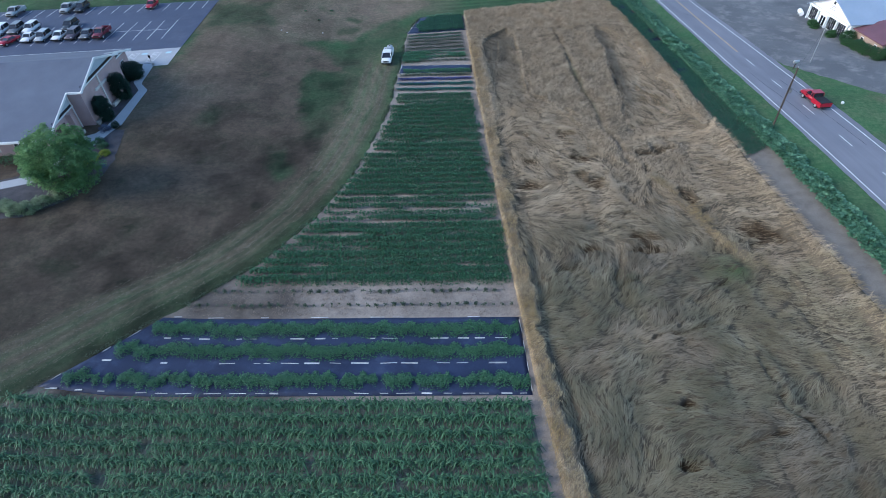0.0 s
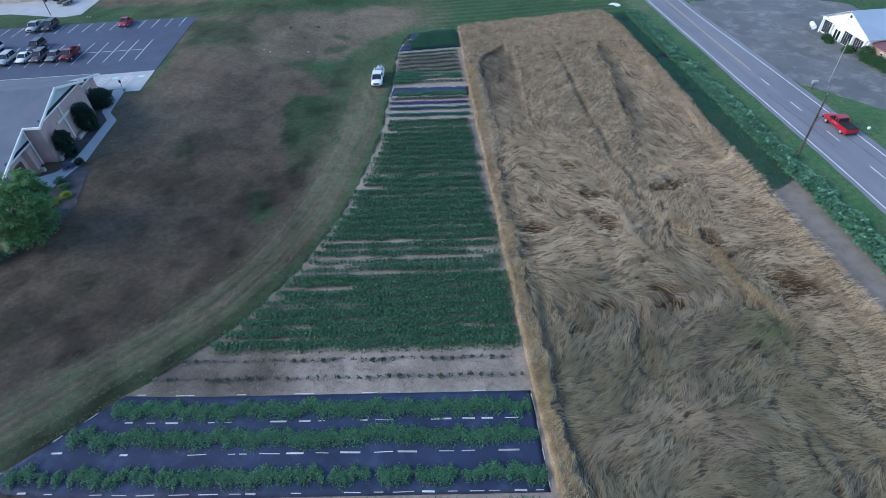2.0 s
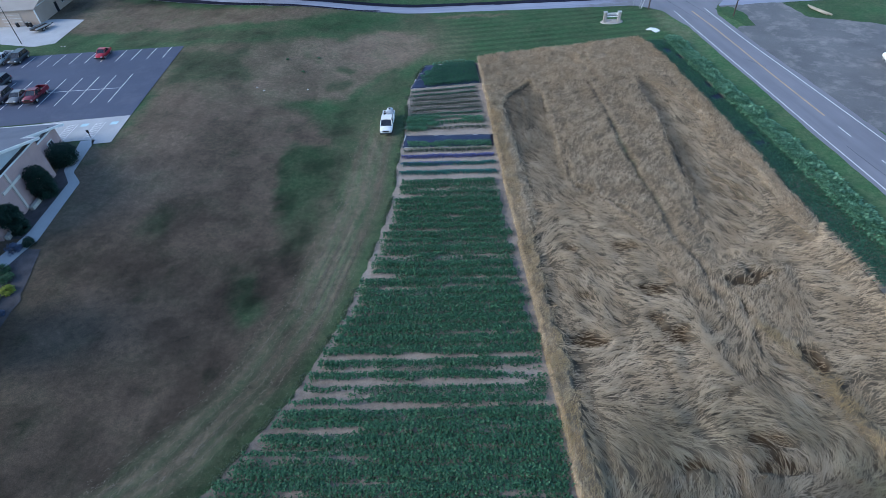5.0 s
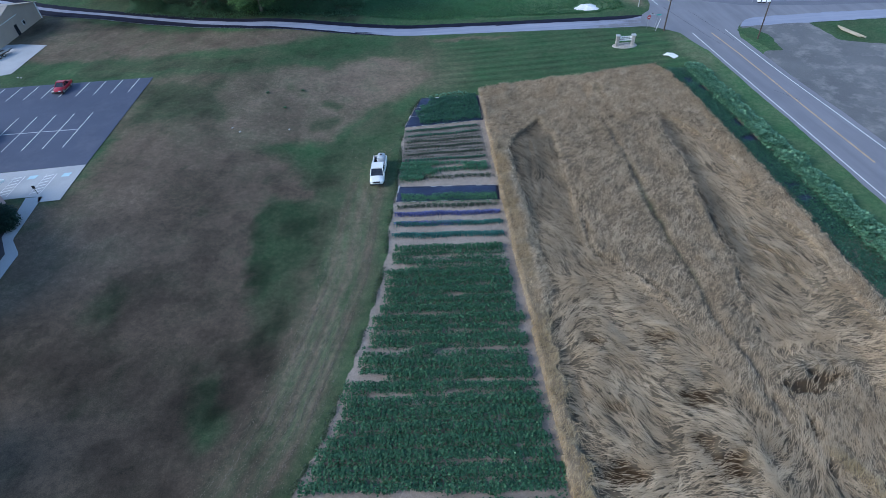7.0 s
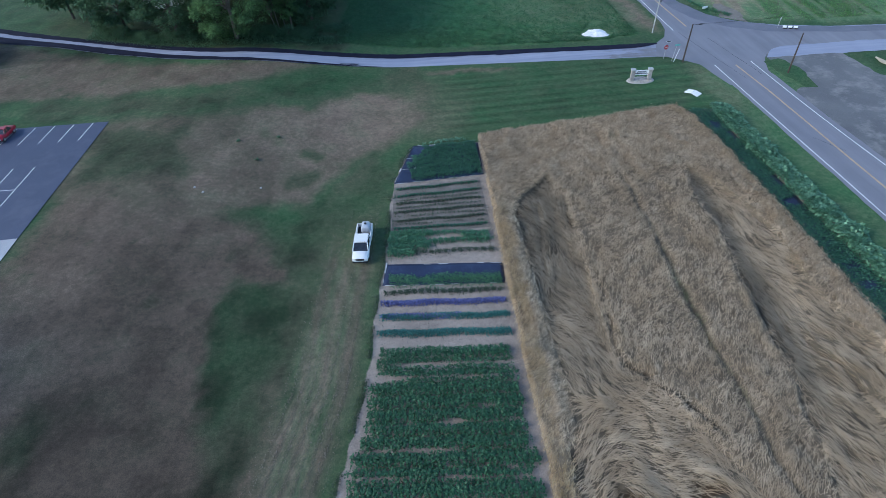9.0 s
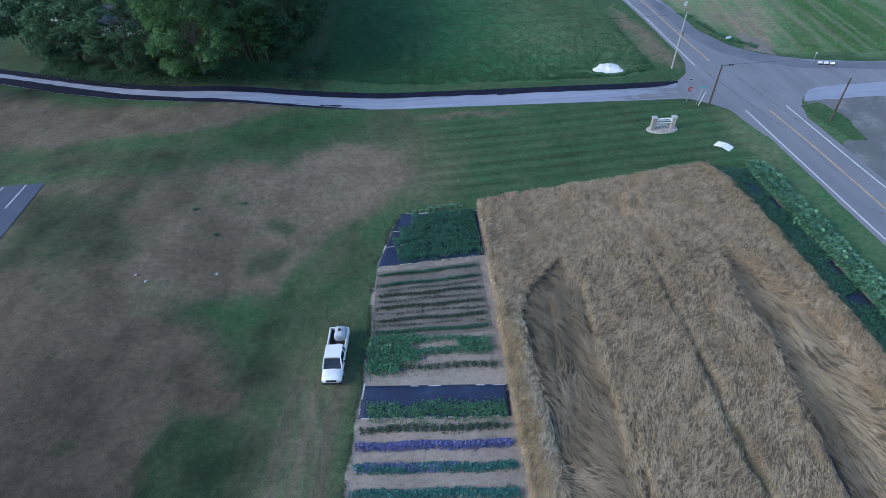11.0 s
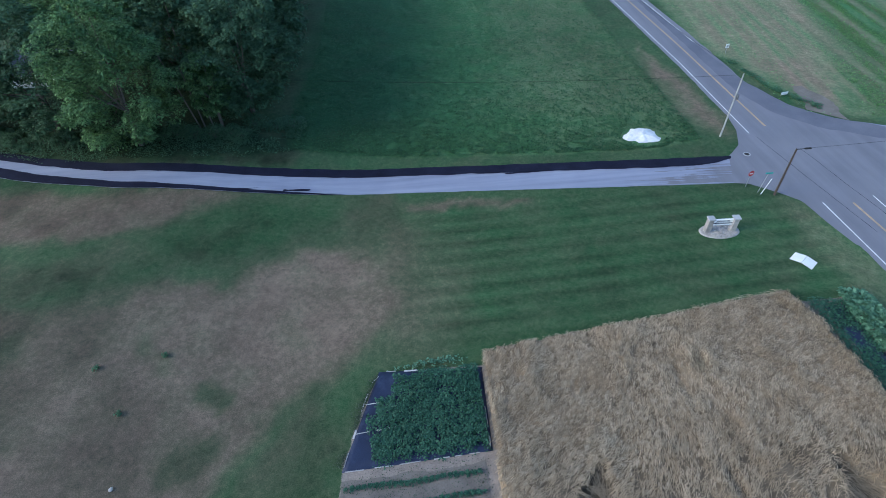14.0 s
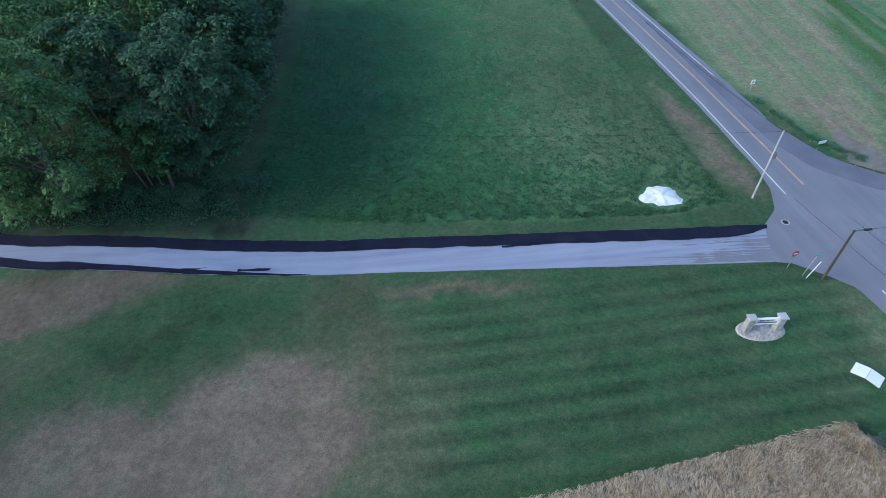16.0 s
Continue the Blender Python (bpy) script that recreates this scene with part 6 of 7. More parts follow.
def build_plants():
    wood = "broad green tree at the edge of a shady grove"
    dark = "dark shaded tree in a dense grove"
    trees = [((-31.9, 167.6), 6.8, 19.5, 0.2, MAPLE, 1, wood, 0.25, 42, 64), ((-45, 172.5), 6.8, 18, 1.2, OAK, 2, dark, 0.28, 40, 50), ((-17.8, 176.5), 6.4, 17.5, 0.0, OAK, 3, dark, 0.28, 44, 54),
             ((-21.4, 171.6), 2.3, 11, 2.4, MAPLE, 4, "slender bright green tree in front of a dark grove", 0.24, 34, 26), ((-27, 180), 5.5, 18, 1.5, OAK, 5, dark, 0.34, 46, 30), ((-17, 192), 7.0, 18, 2.0, OAK, 6, dark, 0.4, 46, 26),
             ((-29, 194), 8.0, 20, 3, MAPLE, 7, wood, 0.4, 50, 28), ((-41, 186), 8.0, 20, 3, MAPLE, 8, wood, 0.36, 52, 30), ((-57, 177), 5.4, 13, 1.2, OAK, 9, dark, 0.36, 42, 26), ((-72, 187), 6.0, 14, 2.0, OAK, 10, dark, 0.42, 40, 24),
             ((-19, 208), 7.5, 18, 2.0, OAK, 11, dark, 0.46, 40, 24), ((-34, 212), 8.5, 20, 2.0, OAK, 12, dark, 0.5, 40, 24), ((-52, 205), 8.5, 18, 2.0, MAPLE, 13, wood, 0.5, 40, 24), ((-20, 226), 8.0, 18, 2.0, OAK, 14, dark, 0.55, 36, 22), ((-38, 232), 9.0, 20, 2.0, OAK, 15, dark, 0.55, 36, 22)]
    for at, radius, tall, base, mat, seed, words, leaf, lobes, leaves in trees:
        tree(at, radius, tall, base, mat, seed, words, leaf, lobes, leaves, (1, 1), "grove trees")
    # bare leaning stems and undergrowth at the foot of the grove
    stems = thing("leaning_stems", (-24.6, 171.5, float(gz(-24.6, 171.5))), 0, "pale leaning bare stems at the grove edge", "tree stem")
    for k, (dx, dy, lean, h) in enumerate(((0, 0, -2.4, 11), (0.5, 0.5, -0.9, 9), (1.9, 0.2, -0.8, 5))):
        part("stem", rod(bmesh.new(), (dx, dy, 0), (dx + lean, dy + 1.0, h), 0.12, 0.05, 7), surf("pale_bark", (0.07, 0.064, 0.058), (0.15, 0.135, 0.12), 1, 9), stems)
    rng = np.random.default_rng(3)
    for k in range(26):
        x = -62 + k * 2.0 + rng.normal(0, 0.6)
        y = 168.6 + 1.2 * rng.random() + max(0, (-48 - x)) * 0.45 + (3.2 if x > -17 else 0)
        shrub((x, y), rng.uniform(1.4, 2.3), rng.uniform(1.0, 2.2), OAK, 50 + k, "dark green undergrowth bush at the grove foot", 0.24, 26, 30, False, "undergrowth")
    for k, (x, y) in enumerate(TUFTS):
        shrub((x, y), 0.3, 0.26, OAK, 140 + k, "small olive weed tuft in dry grass", 0.14, 9, 12, False, "weed tufts")
    # round the church
    tree((-48.2, 62.8), 4.0, 7.6, 0.2, FEATHER, 21, "yellow-green feathery tree in a mulched bed", 0.15, 70, 64, (1, 1), "", 0.14)
    shrub((-50.4, 80.6), 1.25, 4.2, YEW, 22, "dark rounded evergreen against the brick wall", 0.2, 110, 60, False, "church evergreens")
    shrub((-50.4, 87.8), 1.5, 4.6, YEW, 23, "dark rounded evergreen against the brick wall", 0.2, 130, 60, False, "church evergreens")
    shrub((-51.6, 95.8), 1.9, 2.8, YEW, 24, "dark rounded evergreen at the church corner", 0.2, 120, 60, False, "church evergreens")
    for k, (x, y) in enumerate(((-54.4, 57.7), (-53.0, 57.0), (-51.5, 57.2), (-50.2, 58.4), (-49.0, 59.8))):
        shrub((x, y), 1.15, 1.4, CREAM, 30 + k, "white-flowering rounded shrub in a hedge", 0.16, 36, 40, False, "flowering hedge")
    for k, (x, y, r, h, m, words) in enumerate(((-49.3, 76.9, 0.9, 1.0, BLUELEAF, "blue-grey low shrub"), (-48.2, 78.0, 0.7, 0.9, YEW, "small dark evergreen shrub"), (-47.9, 69.0, 0.8, 0.6, LIME, "lime-yellow low shrub"),
                                            (-47.0, 70.4, 0.8, 0.6, LIME, "lime-yellow low shrub"), (-48.8, 67.9, 0.6, 0.5, LIME, "lime-yellow low shrub"), (-49.0, 73.5, 0.8, 0.8, OAK, "dark low shrub"), (-48.0, 72.2, 0.9, 0.7, OAK, "dark low shrub"),
                                            (-59.6, 69.0, 1.2, 1.3, OAK, "dark green shrub below a window"), (-62.4, 69.2, 1.2, 1.3, OAK, "dark green shrub below a window"), (-56.4, 66.6, 0.9, 0.9, OAK, "dark low shrub"), (-57.2, 59.6, 0.7, 0.7, OAK, "dark low shrub"),
                                            (-46.2, 67.2, 0.4, 0.3, BLUELEAF, "small blue-grey plant"))):
        shrub((x, y), r, h, m, 60 + k, words + " in a mulched bed", 0.14, 26, 36)
    bed = ribbon("mulch_bed", [(-48.4, 77.2), (-49.8, 72.5), (-51.6, 69.2), (-54.6, 66.2), (-62, 63.6), (-70, 63.2)], [(-46.6, 77), (-45.2, 69), (-45.6, 63), (-47.6, 59.6), (-52, 56), (-62, 55)], MULCH, 0.06, 90, 24, ragged=0.3)
    tagged(bed, "dark mulched planting bed beside the church", "planting bed", kind="structure")
    bed = ribbon("mulch_bed", [(-51.7, 79), (-51.7, 92), (-52.5, 99)], [(-48.5, 79.2), (-48.6, 86.8), (-50.2, 98)], MULCH, 0.055, 30, 6)
    tagged(bed, "dark mulched bed along the church wall", "planting bed", kind="structure")
    for k, (x, y, r) in enumerate(((82.6, 108.5, 0.9), (82.2, 106.8, 0.8), (82.4, 101.8, 1.0), (84.0, 99.0, 1.5), (82.6, 97.0, 1.0), (83.2, 95.0, 1.3), (83.3, 92.4, 1.4), (83.9, 90.2, 1.5), (85.8, 90.0, 1.4), (88, 90, 1.3))):
        shrub((x, y), r, r * 1.3, CLIPPED, 80 + k, "rounded clipped green shrub before the shop", 0.14, 60, 60, False, "shop shrubs")
    # rough growth beyond the crossing
    n = 60000
    x, y = rng.uniform(66, 108, n), rng.uniform(163, 232, n)
    lines = vn(x * 0.9 - (y - 163) * 0.12, y * 0.04, 17)
    keep = (x > line_right(y) + 2.6) & (y > 166 - (x - 70) * 0.2) & (rng.random(n) < ease((lines - 0.35) * 3) * (0.06 + 0.94 * ease((x - 80 - 0.35 * (y - 180)) / 8)))
    x, y = x[keep], y[keep]
    s = rng.uniform(0.16, 0.36, len(x))
    ob = new("field_growth", leaf_mesh("field_growth", np.stack([x, y, gz(x, y) + rng.uniform(0.03, 0.25, len(x))], -1), s, s * 0.6, rng.uniform(0, 6.28, len(x)), rng.normal(0.4, 0.4, len(x))))
    ob.data.materials.append(WILLOW)
    tagged(ob, "low rough yellow-green growth in the far field", "crop", kind="stuff")
    # rank weeds at the foot of the grove
    n = 14000
    x, y = rng.uniform(-64, -9, n), 163.4 + 7.5 * rng.random(n) ** 0.7
    y = y + np.maximum(0, -44 - x) * 0.42
    keep = (fbm(x * 0.35, y * 0.5, 83, 3) > 0.56 - 0.09 * (y - 163.4) * (x < -16)) & (y > 164.2 + np.maximum(0, -44 - x) * 0.42)
    x, y = x[keep], y[keep]
    s = rng.uniform(0.16, 0.36, len(x))
    tall = 0.9 * fbm(x * 0.5, y * 0.5, 84, 2) * ease((y - 164) / 3)
    ob = new("grove_weeds", leaf_mesh("grove_weeds", np.stack([x, y, gz(x, y) + 0.04 + tall * rng.random(len(x))], -1), s, s * 0.6, rng.uniform(0, 6.28, len(x)), rng.normal(0.4, 0.4, len(x))))
    ob.data.materials.append(OAK)
    tagged(ob, "rank green weeds at the foot of the grove", "weeds", kind="stuff")
    n = 3200
    u = rng.random(n)
    x, y = np.interp(u, [0, 0.45, 0.8, 1], [65.4, 66.6, 68.8, 71.2]) + np.abs(rng.normal(0, 0.7, n)), np.interp(u, [0, 0.45, 0.8, 1], [187, 178, 171.5, 168.6]) + rng.normal(0, 0.6, n)
    keep = fbm(x * 0.8, y * 0.8, 87, 2) > 0.4
    x, y = x[keep], y[keep]
    s = rng.uniform(0.14, 0.3, len(x))
    ob = new("roadside_weeds", leaf_mesh("roadside_weeds", np.stack([x, y, gz(x, y) + 0.04 + 0.5 * rng.random(len(x)) * fbm(x, y, 88, 2)], -1), s, s * 0.5, rng.uniform(0, 6.28, len(x)), rng.normal(0.5, 0.4, len(x))))
    ob.data.materials.append(VINE)
    tagged(ob, "low green weeds along the road edge", "weeds", kind="stuff")
    # short crop plants of the field beyond the side road
    n = 70000
    x, y = rng.uniform(-12, 49.5, n), 160.4 + 110 * rng.random(n) ** 2.0
    low = np.interp(x, [-13, 6.7, 27, 41, 50], [166.6, 163.8, 161.8, 161, 162.4])
    keep = (y > low + 0.5 * vn(x, y * 0, 6)) & (x > -11.9 + 2.6 * ease((y - 172) / 30)) & (np.hypot((x - 41.3) / 3.2, (y - 164.5) / 2.6) > 1) & (vn(x * 1.3, y * 1.3, 12) > 0.25)
    x, y = x[keep], y[keep]
    s = rng.uniform(0.16, 0.34, len(x))
    ob = new("field_crop", leaf_mesh("field_crop", np.stack([x, y, gz(x, y) + rng.uniform(0.05, 0.3, len(x))], -1), s, s * 0.7, rng.uniform(0, 6.28, len(x)), rng.normal(0.2, 0.4, len(x))))
    ob.data.materials.append(leaf_surf("field_leaf", (0.012, 0.052, 0.024), (0.07, 0.175, 0.072), 0.85, 0.8))
    tagged(ob, "low green crop in the field beyond the side road", "crop", kind="stuff")


# ---- vehicles ----
def paint(name, c):
    return surf(name, tuple(v * 0.85 for v in c), c, 0.6, 5.0, 0.3, 0.0, spec=0.5, world_space=False)


PAINTS = {k: paint(k + "_car_paint", c) for k, c in dict(white=(0.78, 0.78, 0.78), silver=(0.4, 0.42, 0.44), red=(0.36, 0.008, 0.024), maroon=(0.16, 0.012, 0.025), dark=(0.035, 0.04, 0.05), grey=(0.16, 0.17, 0.185), plum=(0.1, 0.07, 0.085)).items()}
HEADLAMP = surf("headlamp_lens", (0.5, 0.5, 0.5), (0.7, 0.7, 0.7), 2, 6, 0.15, 0)
TAILLAMP = surf("tail_lamp_lens", (0.25, 0.01, 0.01), (0.35, 0.02, 0.02), 2, 6, 0.2, 0)
CHROME = surf("chrome", (0.5, 0.5, 0.5), (0.65, 0.65, 0.65), 2, 6, 0.15, 0, metal=1.0)


def loft(bm, stations, ring=12):
    """A rounded body through cross-sections (x, half width, low, high)."""
    rings = []
    for x, w, lo, hi in stations:
        row = []
        for i in range(ring):
            a = 2 * math.pi * (i + 0.5) / ring
            c, s = math.cos(a), math.sin(a)
            k = (abs(c) ** 4 + abs(s) ** 4) ** -0.25
            row.append(bm.verts.new((x, w * c * k, (lo + hi) / 2 + (hi - lo) / 2 * s * k)))
        rings.append(row)
    for a, b in zip(rings[:-1], rings[1:]):
        for i in range(ring):
            bm.faces.new((a[i], a[(i + 1) % ring], b[(i + 1) % ring], b[i]))
    bm.faces.new(rings[0][::-1])
    bm.faces.new(rings[-1])
    bmesh.ops.recalc_face_normals(bm, faces=bm.faces)
    for f in bm.faces:
        f.smooth = True
    return bm


def cab(bm, x0, x1, t0, t1, w, tw, z0, z1):
    """A glasshouse that narrows to the roof."""
    lo = [bm.verts.new(p) for p in ((x0, -w, z0), (x1, -w, z0), (x1, w, z0), (x0, w, z0))]
    hi = [bm.verts.new(p) for p in ((t0, -tw, z1), (t1, -tw, z1), (t1, tw, z1), (t0, tw, z1))]
    for i in range(4):
        bm.faces.new((lo[i], lo[(i + 1) % 4], hi[(i + 1) % 4], hi[i]))
    bm.faces.new(hi)
    bm.faces.new(lo[::-1])
    bmesh.ops.bevel(bm, geom=list(bm.edges), offset=0.05, segments=2, affect="EDGES")
    return bm


def wheels(car, xs, w, r):
    for x in xs:
        for sgn in (-1, 1):
            tyre = part("wheel", rod(bmesh.new(), (x, sgn * (w - 0.22), r), (x, sgn * (w + 0.01), r), r, seg=18), BLACK, car)
            part("rim", rod(bmesh.new(), (x, sgn * (w + 0.0), r), (x, sgn * (w + 0.025), r), r * 0.62, seg=14), STEEL, tyre)


def finish_car(car, L, W, zl, zt, r):
    for sgn in (-1, 1):
        part("headlight", box(bmesh.new(), L / 2 - 0.08, sgn * (W / 2 - 0.28), zl, 0.14, 0.36, 0.16, 0.03), HEADLAMP, car)
        part("tail_light", box(bmesh.new(), -L / 2 + 0.06, sgn * (W / 2 - 0.16), zt, 0.1, 0.2, 0.3, 0.02), TAILLAMP, car)
        part("mirror", box(bmesh.new(), L * 0.16, sgn * (W / 2 + 0.08), 1.05, 0.12, 0.2, 0.16, 0.03), BLACK, car)
    part("bumper", box(bmesh.new(), L / 2 - 0.02, 0, 0.48, 0.16, W - 0.2, 0.2, 0.04), BLACK, car)
    part("bumper", box(bmesh.new(), -L / 2 + 0.02, 0, 0.5, 0.16, W - 0.2, 0.2, 0.04), BLACK, car)
    wheels(car, (L * 0.31, -L * 0.3), W / 2 - 0.03, r)


def saloon(colour, label, L=4.6, W=1.8, H=1.45, tall=False):
    car = thing("car", (0, 0, 0), 0, label, "car", "parked cars")
    p = PAINTS[colour]
    belt = 1.05 if tall else 0.93
    h = L / 2
    part("body", loft(bmesh.new(), [(-h, W * 0.4, 0.42, belt - 0.2), (-h + 0.12, W * 0.47, 0.3, belt - 0.02), (-h + 0.7, W * 0.5, 0.26, belt), (0.3, W * 0.5, 0.24, belt), (h - 1.25, W * 0.5, 0.26, belt - 0.02), (h - 0.35, W * 0.47, 0.28, belt - 0.16), (h - 0.06, W * 0.42, 0.34, belt - 0.3), (h, W * 0.36, 0.4, belt - 0.4)]), p, car)
    rear = -h + (0.12 if tall else 0.75)
    part("window_glass", cab(bmesh.new(), rear, h - 1.25, rear + (0.25 if tall else 0.7), h - 2.05, W * 0.46, W * 0.37, belt - 0.08, H - 0.05), GLASS, car)
    part("roof", box(bmesh.new(), (rear + (0.25 if tall else 0.7) + h - 2.05) / 2, 0, H - 0.03, h - 2.05 - rear - (0.25 if tall else 0.7) + 0.12, W * 0.76, 0.07, 0.03), p, car)
    for x0, x1 in ((h - 1.3, h - 2.02), (rear + 0.05, rear + (0.3 if tall else 0.72)), (-0.15, -0.2)):
        for sgn in (-1, 1):
            part("pillar", rod(bmesh.new(), (x0, sgn * W * 0.455, belt - 0.05), (x1, sgn * W * 0.375, H - 0.04), 0.045, seg=6), p, car)
    finish_car(car, L, W, belt - 0.28, belt - 0.18, 0.33)
    return car


def pickup(colour, label, L=5.9, W=2.0, H=1.88, cap=False, crew=True):
    car = thing("pickup_truck", (0, 0, 0), 0, label, "pickup truck", "")
    p = PAINTS[colour]
    h, belt = L / 2, 1.2
    part("body", loft(bmesh.new(), [(-0.5, W * 0.49, 0.45, belt), (0.6, W * 0.5, 0.42, belt), (h - 1.5, W * 0.5, 0.42, belt), (h - 0.5, W * 0.49, 0.45, belt - 0.06), (h - 0.08, W * 0.47, 0.5, belt - 0.16), (h, W * 0.43, 0.55, belt - 0.26)]), p, car)
    rear = -0.5
    part("window_glass", cab(bmesh.new(), rear + 0.04, h - 1.15, rear + 0.18, h - 2.0, W * 0.47, W * 0.4, belt - 0.06, H - 0.05), GLASS, car)
    part("roof", box(bmesh.new(), (rear + 0.18 + h - 2.0) / 2, 0, H - 0.03, h - 2.0 - rear - 0.18 + 0.12, W * 0.83, 0.08, 0.035), p, car)
    for x0, x1 in ((h - 1.2, h - 1.98), (rear + 0.08, rear + 0.2), (0.1, 0.12)):
        for sgn in (-1, 1):
            part("pillar", rod(bmesh.new(), (x0, sgn * W * 0.462, belt - 0.05), (x1, sgn * W * 0.405, H - 0.04), 0.06, seg=6), p, car)
    bed = part("bed_floor", box(bmesh.new(), (-h + rear) / 2, 0, 0.72, h + rear - 0.06, W * 0.86, 0.06), BLACK, car)
    for sgn in (-1, 1):
        part("bed_side", box(bmesh.new(), (-h + rear) / 2 + 0.01, sgn * W * 0.455, 0.83, h + rear - 0.04, W * 0.075, 0.74, 0.03), p, car)
    part("tailgate", box(bmesh.new(), -h + 0.05, 0, 0.85, 0.09, W * 0.83, 0.66, 0.02), p, car)
    if cap:
        part("bed_cover", box(bmesh.new(), (-h + rear) / 2, 0, 1.22, h + rear - 0.1, W * 0.9, 0.05, 0.015), BLACK, car, "dark soft bed cover")
    else:
        for k in range(5):
            part("roof_light", box(bmesh.new(), h - 1.95, -0.5 + k * 0.25, H + 0.03, 0.1, 0.09, 0.05, 0.015), surf("amber_lens", (0.4, 0.18, 0.03), (0.5, 0.25, 0.05), 2, 6, 0.3, 0), car)
    part("grille", box(bmesh.new(), h - 0.005, 0, 0.86, 0.06, W * 0.5, 0.26, 0.01), BLACK, car)
    finish_car(car, L, W, 0.88, 0.98, 0.39)
    return car


def park(ob, x, y, heading, lift=0.07):
    ob.matrix_basis = pose(x, y, float(gz(x, y)) + lift, 0, 0, heading)
    return ob


def build_vehicles():
    lot = [("white", False, (-81.0, 117.6), "white parked hatchback"), ("silver", True, (-78.0, 117.4), "silver parked sport utility car"), ("white", False, (-74.7, 117.6), "white parked saloon car"),
           ("plum", True, (-71.8, 117.7), "dark plum parked minivan"), ("grey", False, (-68.9, 117.5), "grey parked compact car"), ("white", True, (-83.2, 123.0), "white parked sport utility car"),
           ("dark", True, (-75.0, 123.4), "dark parked sport utility car"), ("grey", True, (-86.4, 123.0), "dark grey parked sport utility car"), ("white", True, (-89.4, 122.6), "white parked van-like car"),
           ("dark", True, (-77.4, 134.9), "black parked sport utility car")]
    for colour, tall, (x, y), words in lot:
        car = saloon(colour, words + " on the sealed lot", 4.7 if tall else 4.5, 1.85, 1.72 if tall else 1.45, tall)
        park(car, x, y, -92.5)
    park(saloon("red", "red parked sports car on the sealed lot", 4.5, 1.8, 1.3), -84.6, 116.4, -110)
    park(saloon("red", "red parked compact car at the far row", 4.2, 1.75, 1.45), -61.0, 134.2, -93)
    tagged(park(pickup("maroon", "maroon parked pickup truck on the sealed lot", 5.4, 1.9, 1.75), -65.9, 117.6, -92), group="parked cars")
    tagged(park(pickup("silver", "silver parked pickup truck with dark bed", 5.5, 1.9, 1.8), -80.4, 134.9, -92.5), group="parked cars")
    tagged(park(pickup("silver", "silver parked pickup truck with dark bed", 5.5, 1.9, 1.8), -92.4, 134.6, -92.5), group="parked cars")
    park(pickup("white", "white work pickup truck on the grass track", 6.3, 2.0, 1.9), -5.95, 105.4, -95, 0.02)
    tank = thing("water_tank", (-5.5, 107.55, float(gz(-5.5, 107.5)) + 0.79), -95, "pale grey plastic tank in the truck bed", "tank")
    part("shell", loft(bmesh.new(), [(-0.6, 0.46, 0.03, 1.02), (-0.54, 0.55, 0.0, 1.1), (0.54, 0.55, 0.0, 1.1), (0.6, 0.46, 0.03, 1.02)], 20), surf("milky_plastic", (0.32, 0.35, 0.4), (0.46, 0.49, 0.54), 1, 6, 0.4, 0.03), tank)
    part("lid", rod(bmesh.new(), (0, 0, 1.14), (0, 0, 1.22), 0.15, seg=14), BLACK, tank)
    bags = surf("white_sack_cloth", (0.5, 0.5, 0.5), (0.72, 0.72, 0.72), 3, 10, 0.8, 0.3)
    for k, (dx, dy) in enumerate(((-6.15, 106.35), (-5.75, 106.4), (-5.45, 106.3))):
        s = thing("sack", (dx, dy, float(gz(dx, dy)) + 0.77), 20 * k, "white sack in the truck bed", "sack", "sacks in the truck bed")
        part("bag", loft(bmesh.new(), [(-0.25, 0.1, 0.02, 0.16), (-0.15, 0.19, 0, 0.26), (0.12, 0.2, 0, 0.28), (0.25, 0.08, 0.04, 0.16)], 10), bags, s)
    park(pickup("red", "red pickup truck with dark bed cover on the road", 5.5, 1.95, 1.8, cap=True), 63.2, 75.2, 91, 0.06)


# ---- poles, wires, signs and other small things ----
def pole(at, tall, label, lean=(0, 0), arm=True, mat=WOOD_POLE, radius=0.15):
    z = float(gz(*at))
    p = thing("utility_pole", (at[0], at[1], z), 0, label, "utility pole", "roadside poles")
    top = (lean[0], lean[1], tall)
    part("shaft", rod(bmesh.new(), (0, 0, -0.1), top, radius, radius * 0.7, 10), mat, p)
    if arm:
        part("transformer", rod(bmesh.new(), (0.3 + lean[0] * 0.7, lean[1] * 0.7, tall * 0.62), (0.3 + lean[0] * 0.7, lean[1] * 0.7, tall * 0.62 + 0.7), 0.2, seg=12), surf("grey_can", (0.1, 0.1, 0.11), (0.18, 0.18, 0.19), 1, 8), p)
        part("insulator", rod(bmesh.new(), (lean[0], lean[1], tall), (lean[0], lean[1], tall + 0.18), 0.05, seg=8), STEEL, p)
    return Vector((at[0] + lean[0], at[1] + lean[1], z + tall))


def wire(a, b, sag, r=0.018):
    pts = []
    for i in range(25):
        u = i / 24
        q = a.lerp(b, u)
        pts.append((q.x, q.y, q.z - sag * 4 * u * (1 - u)))
    bm = bmesh.new()
    for p, q in zip(pts[:-1], pts[1:]):
        rod(bm, p, q, r, seg=5)
    ob = part("wire", bm, BLACK, None)
    return tagged(ob, "thin dark overhead wire between poles", "wire", "overhead wires")


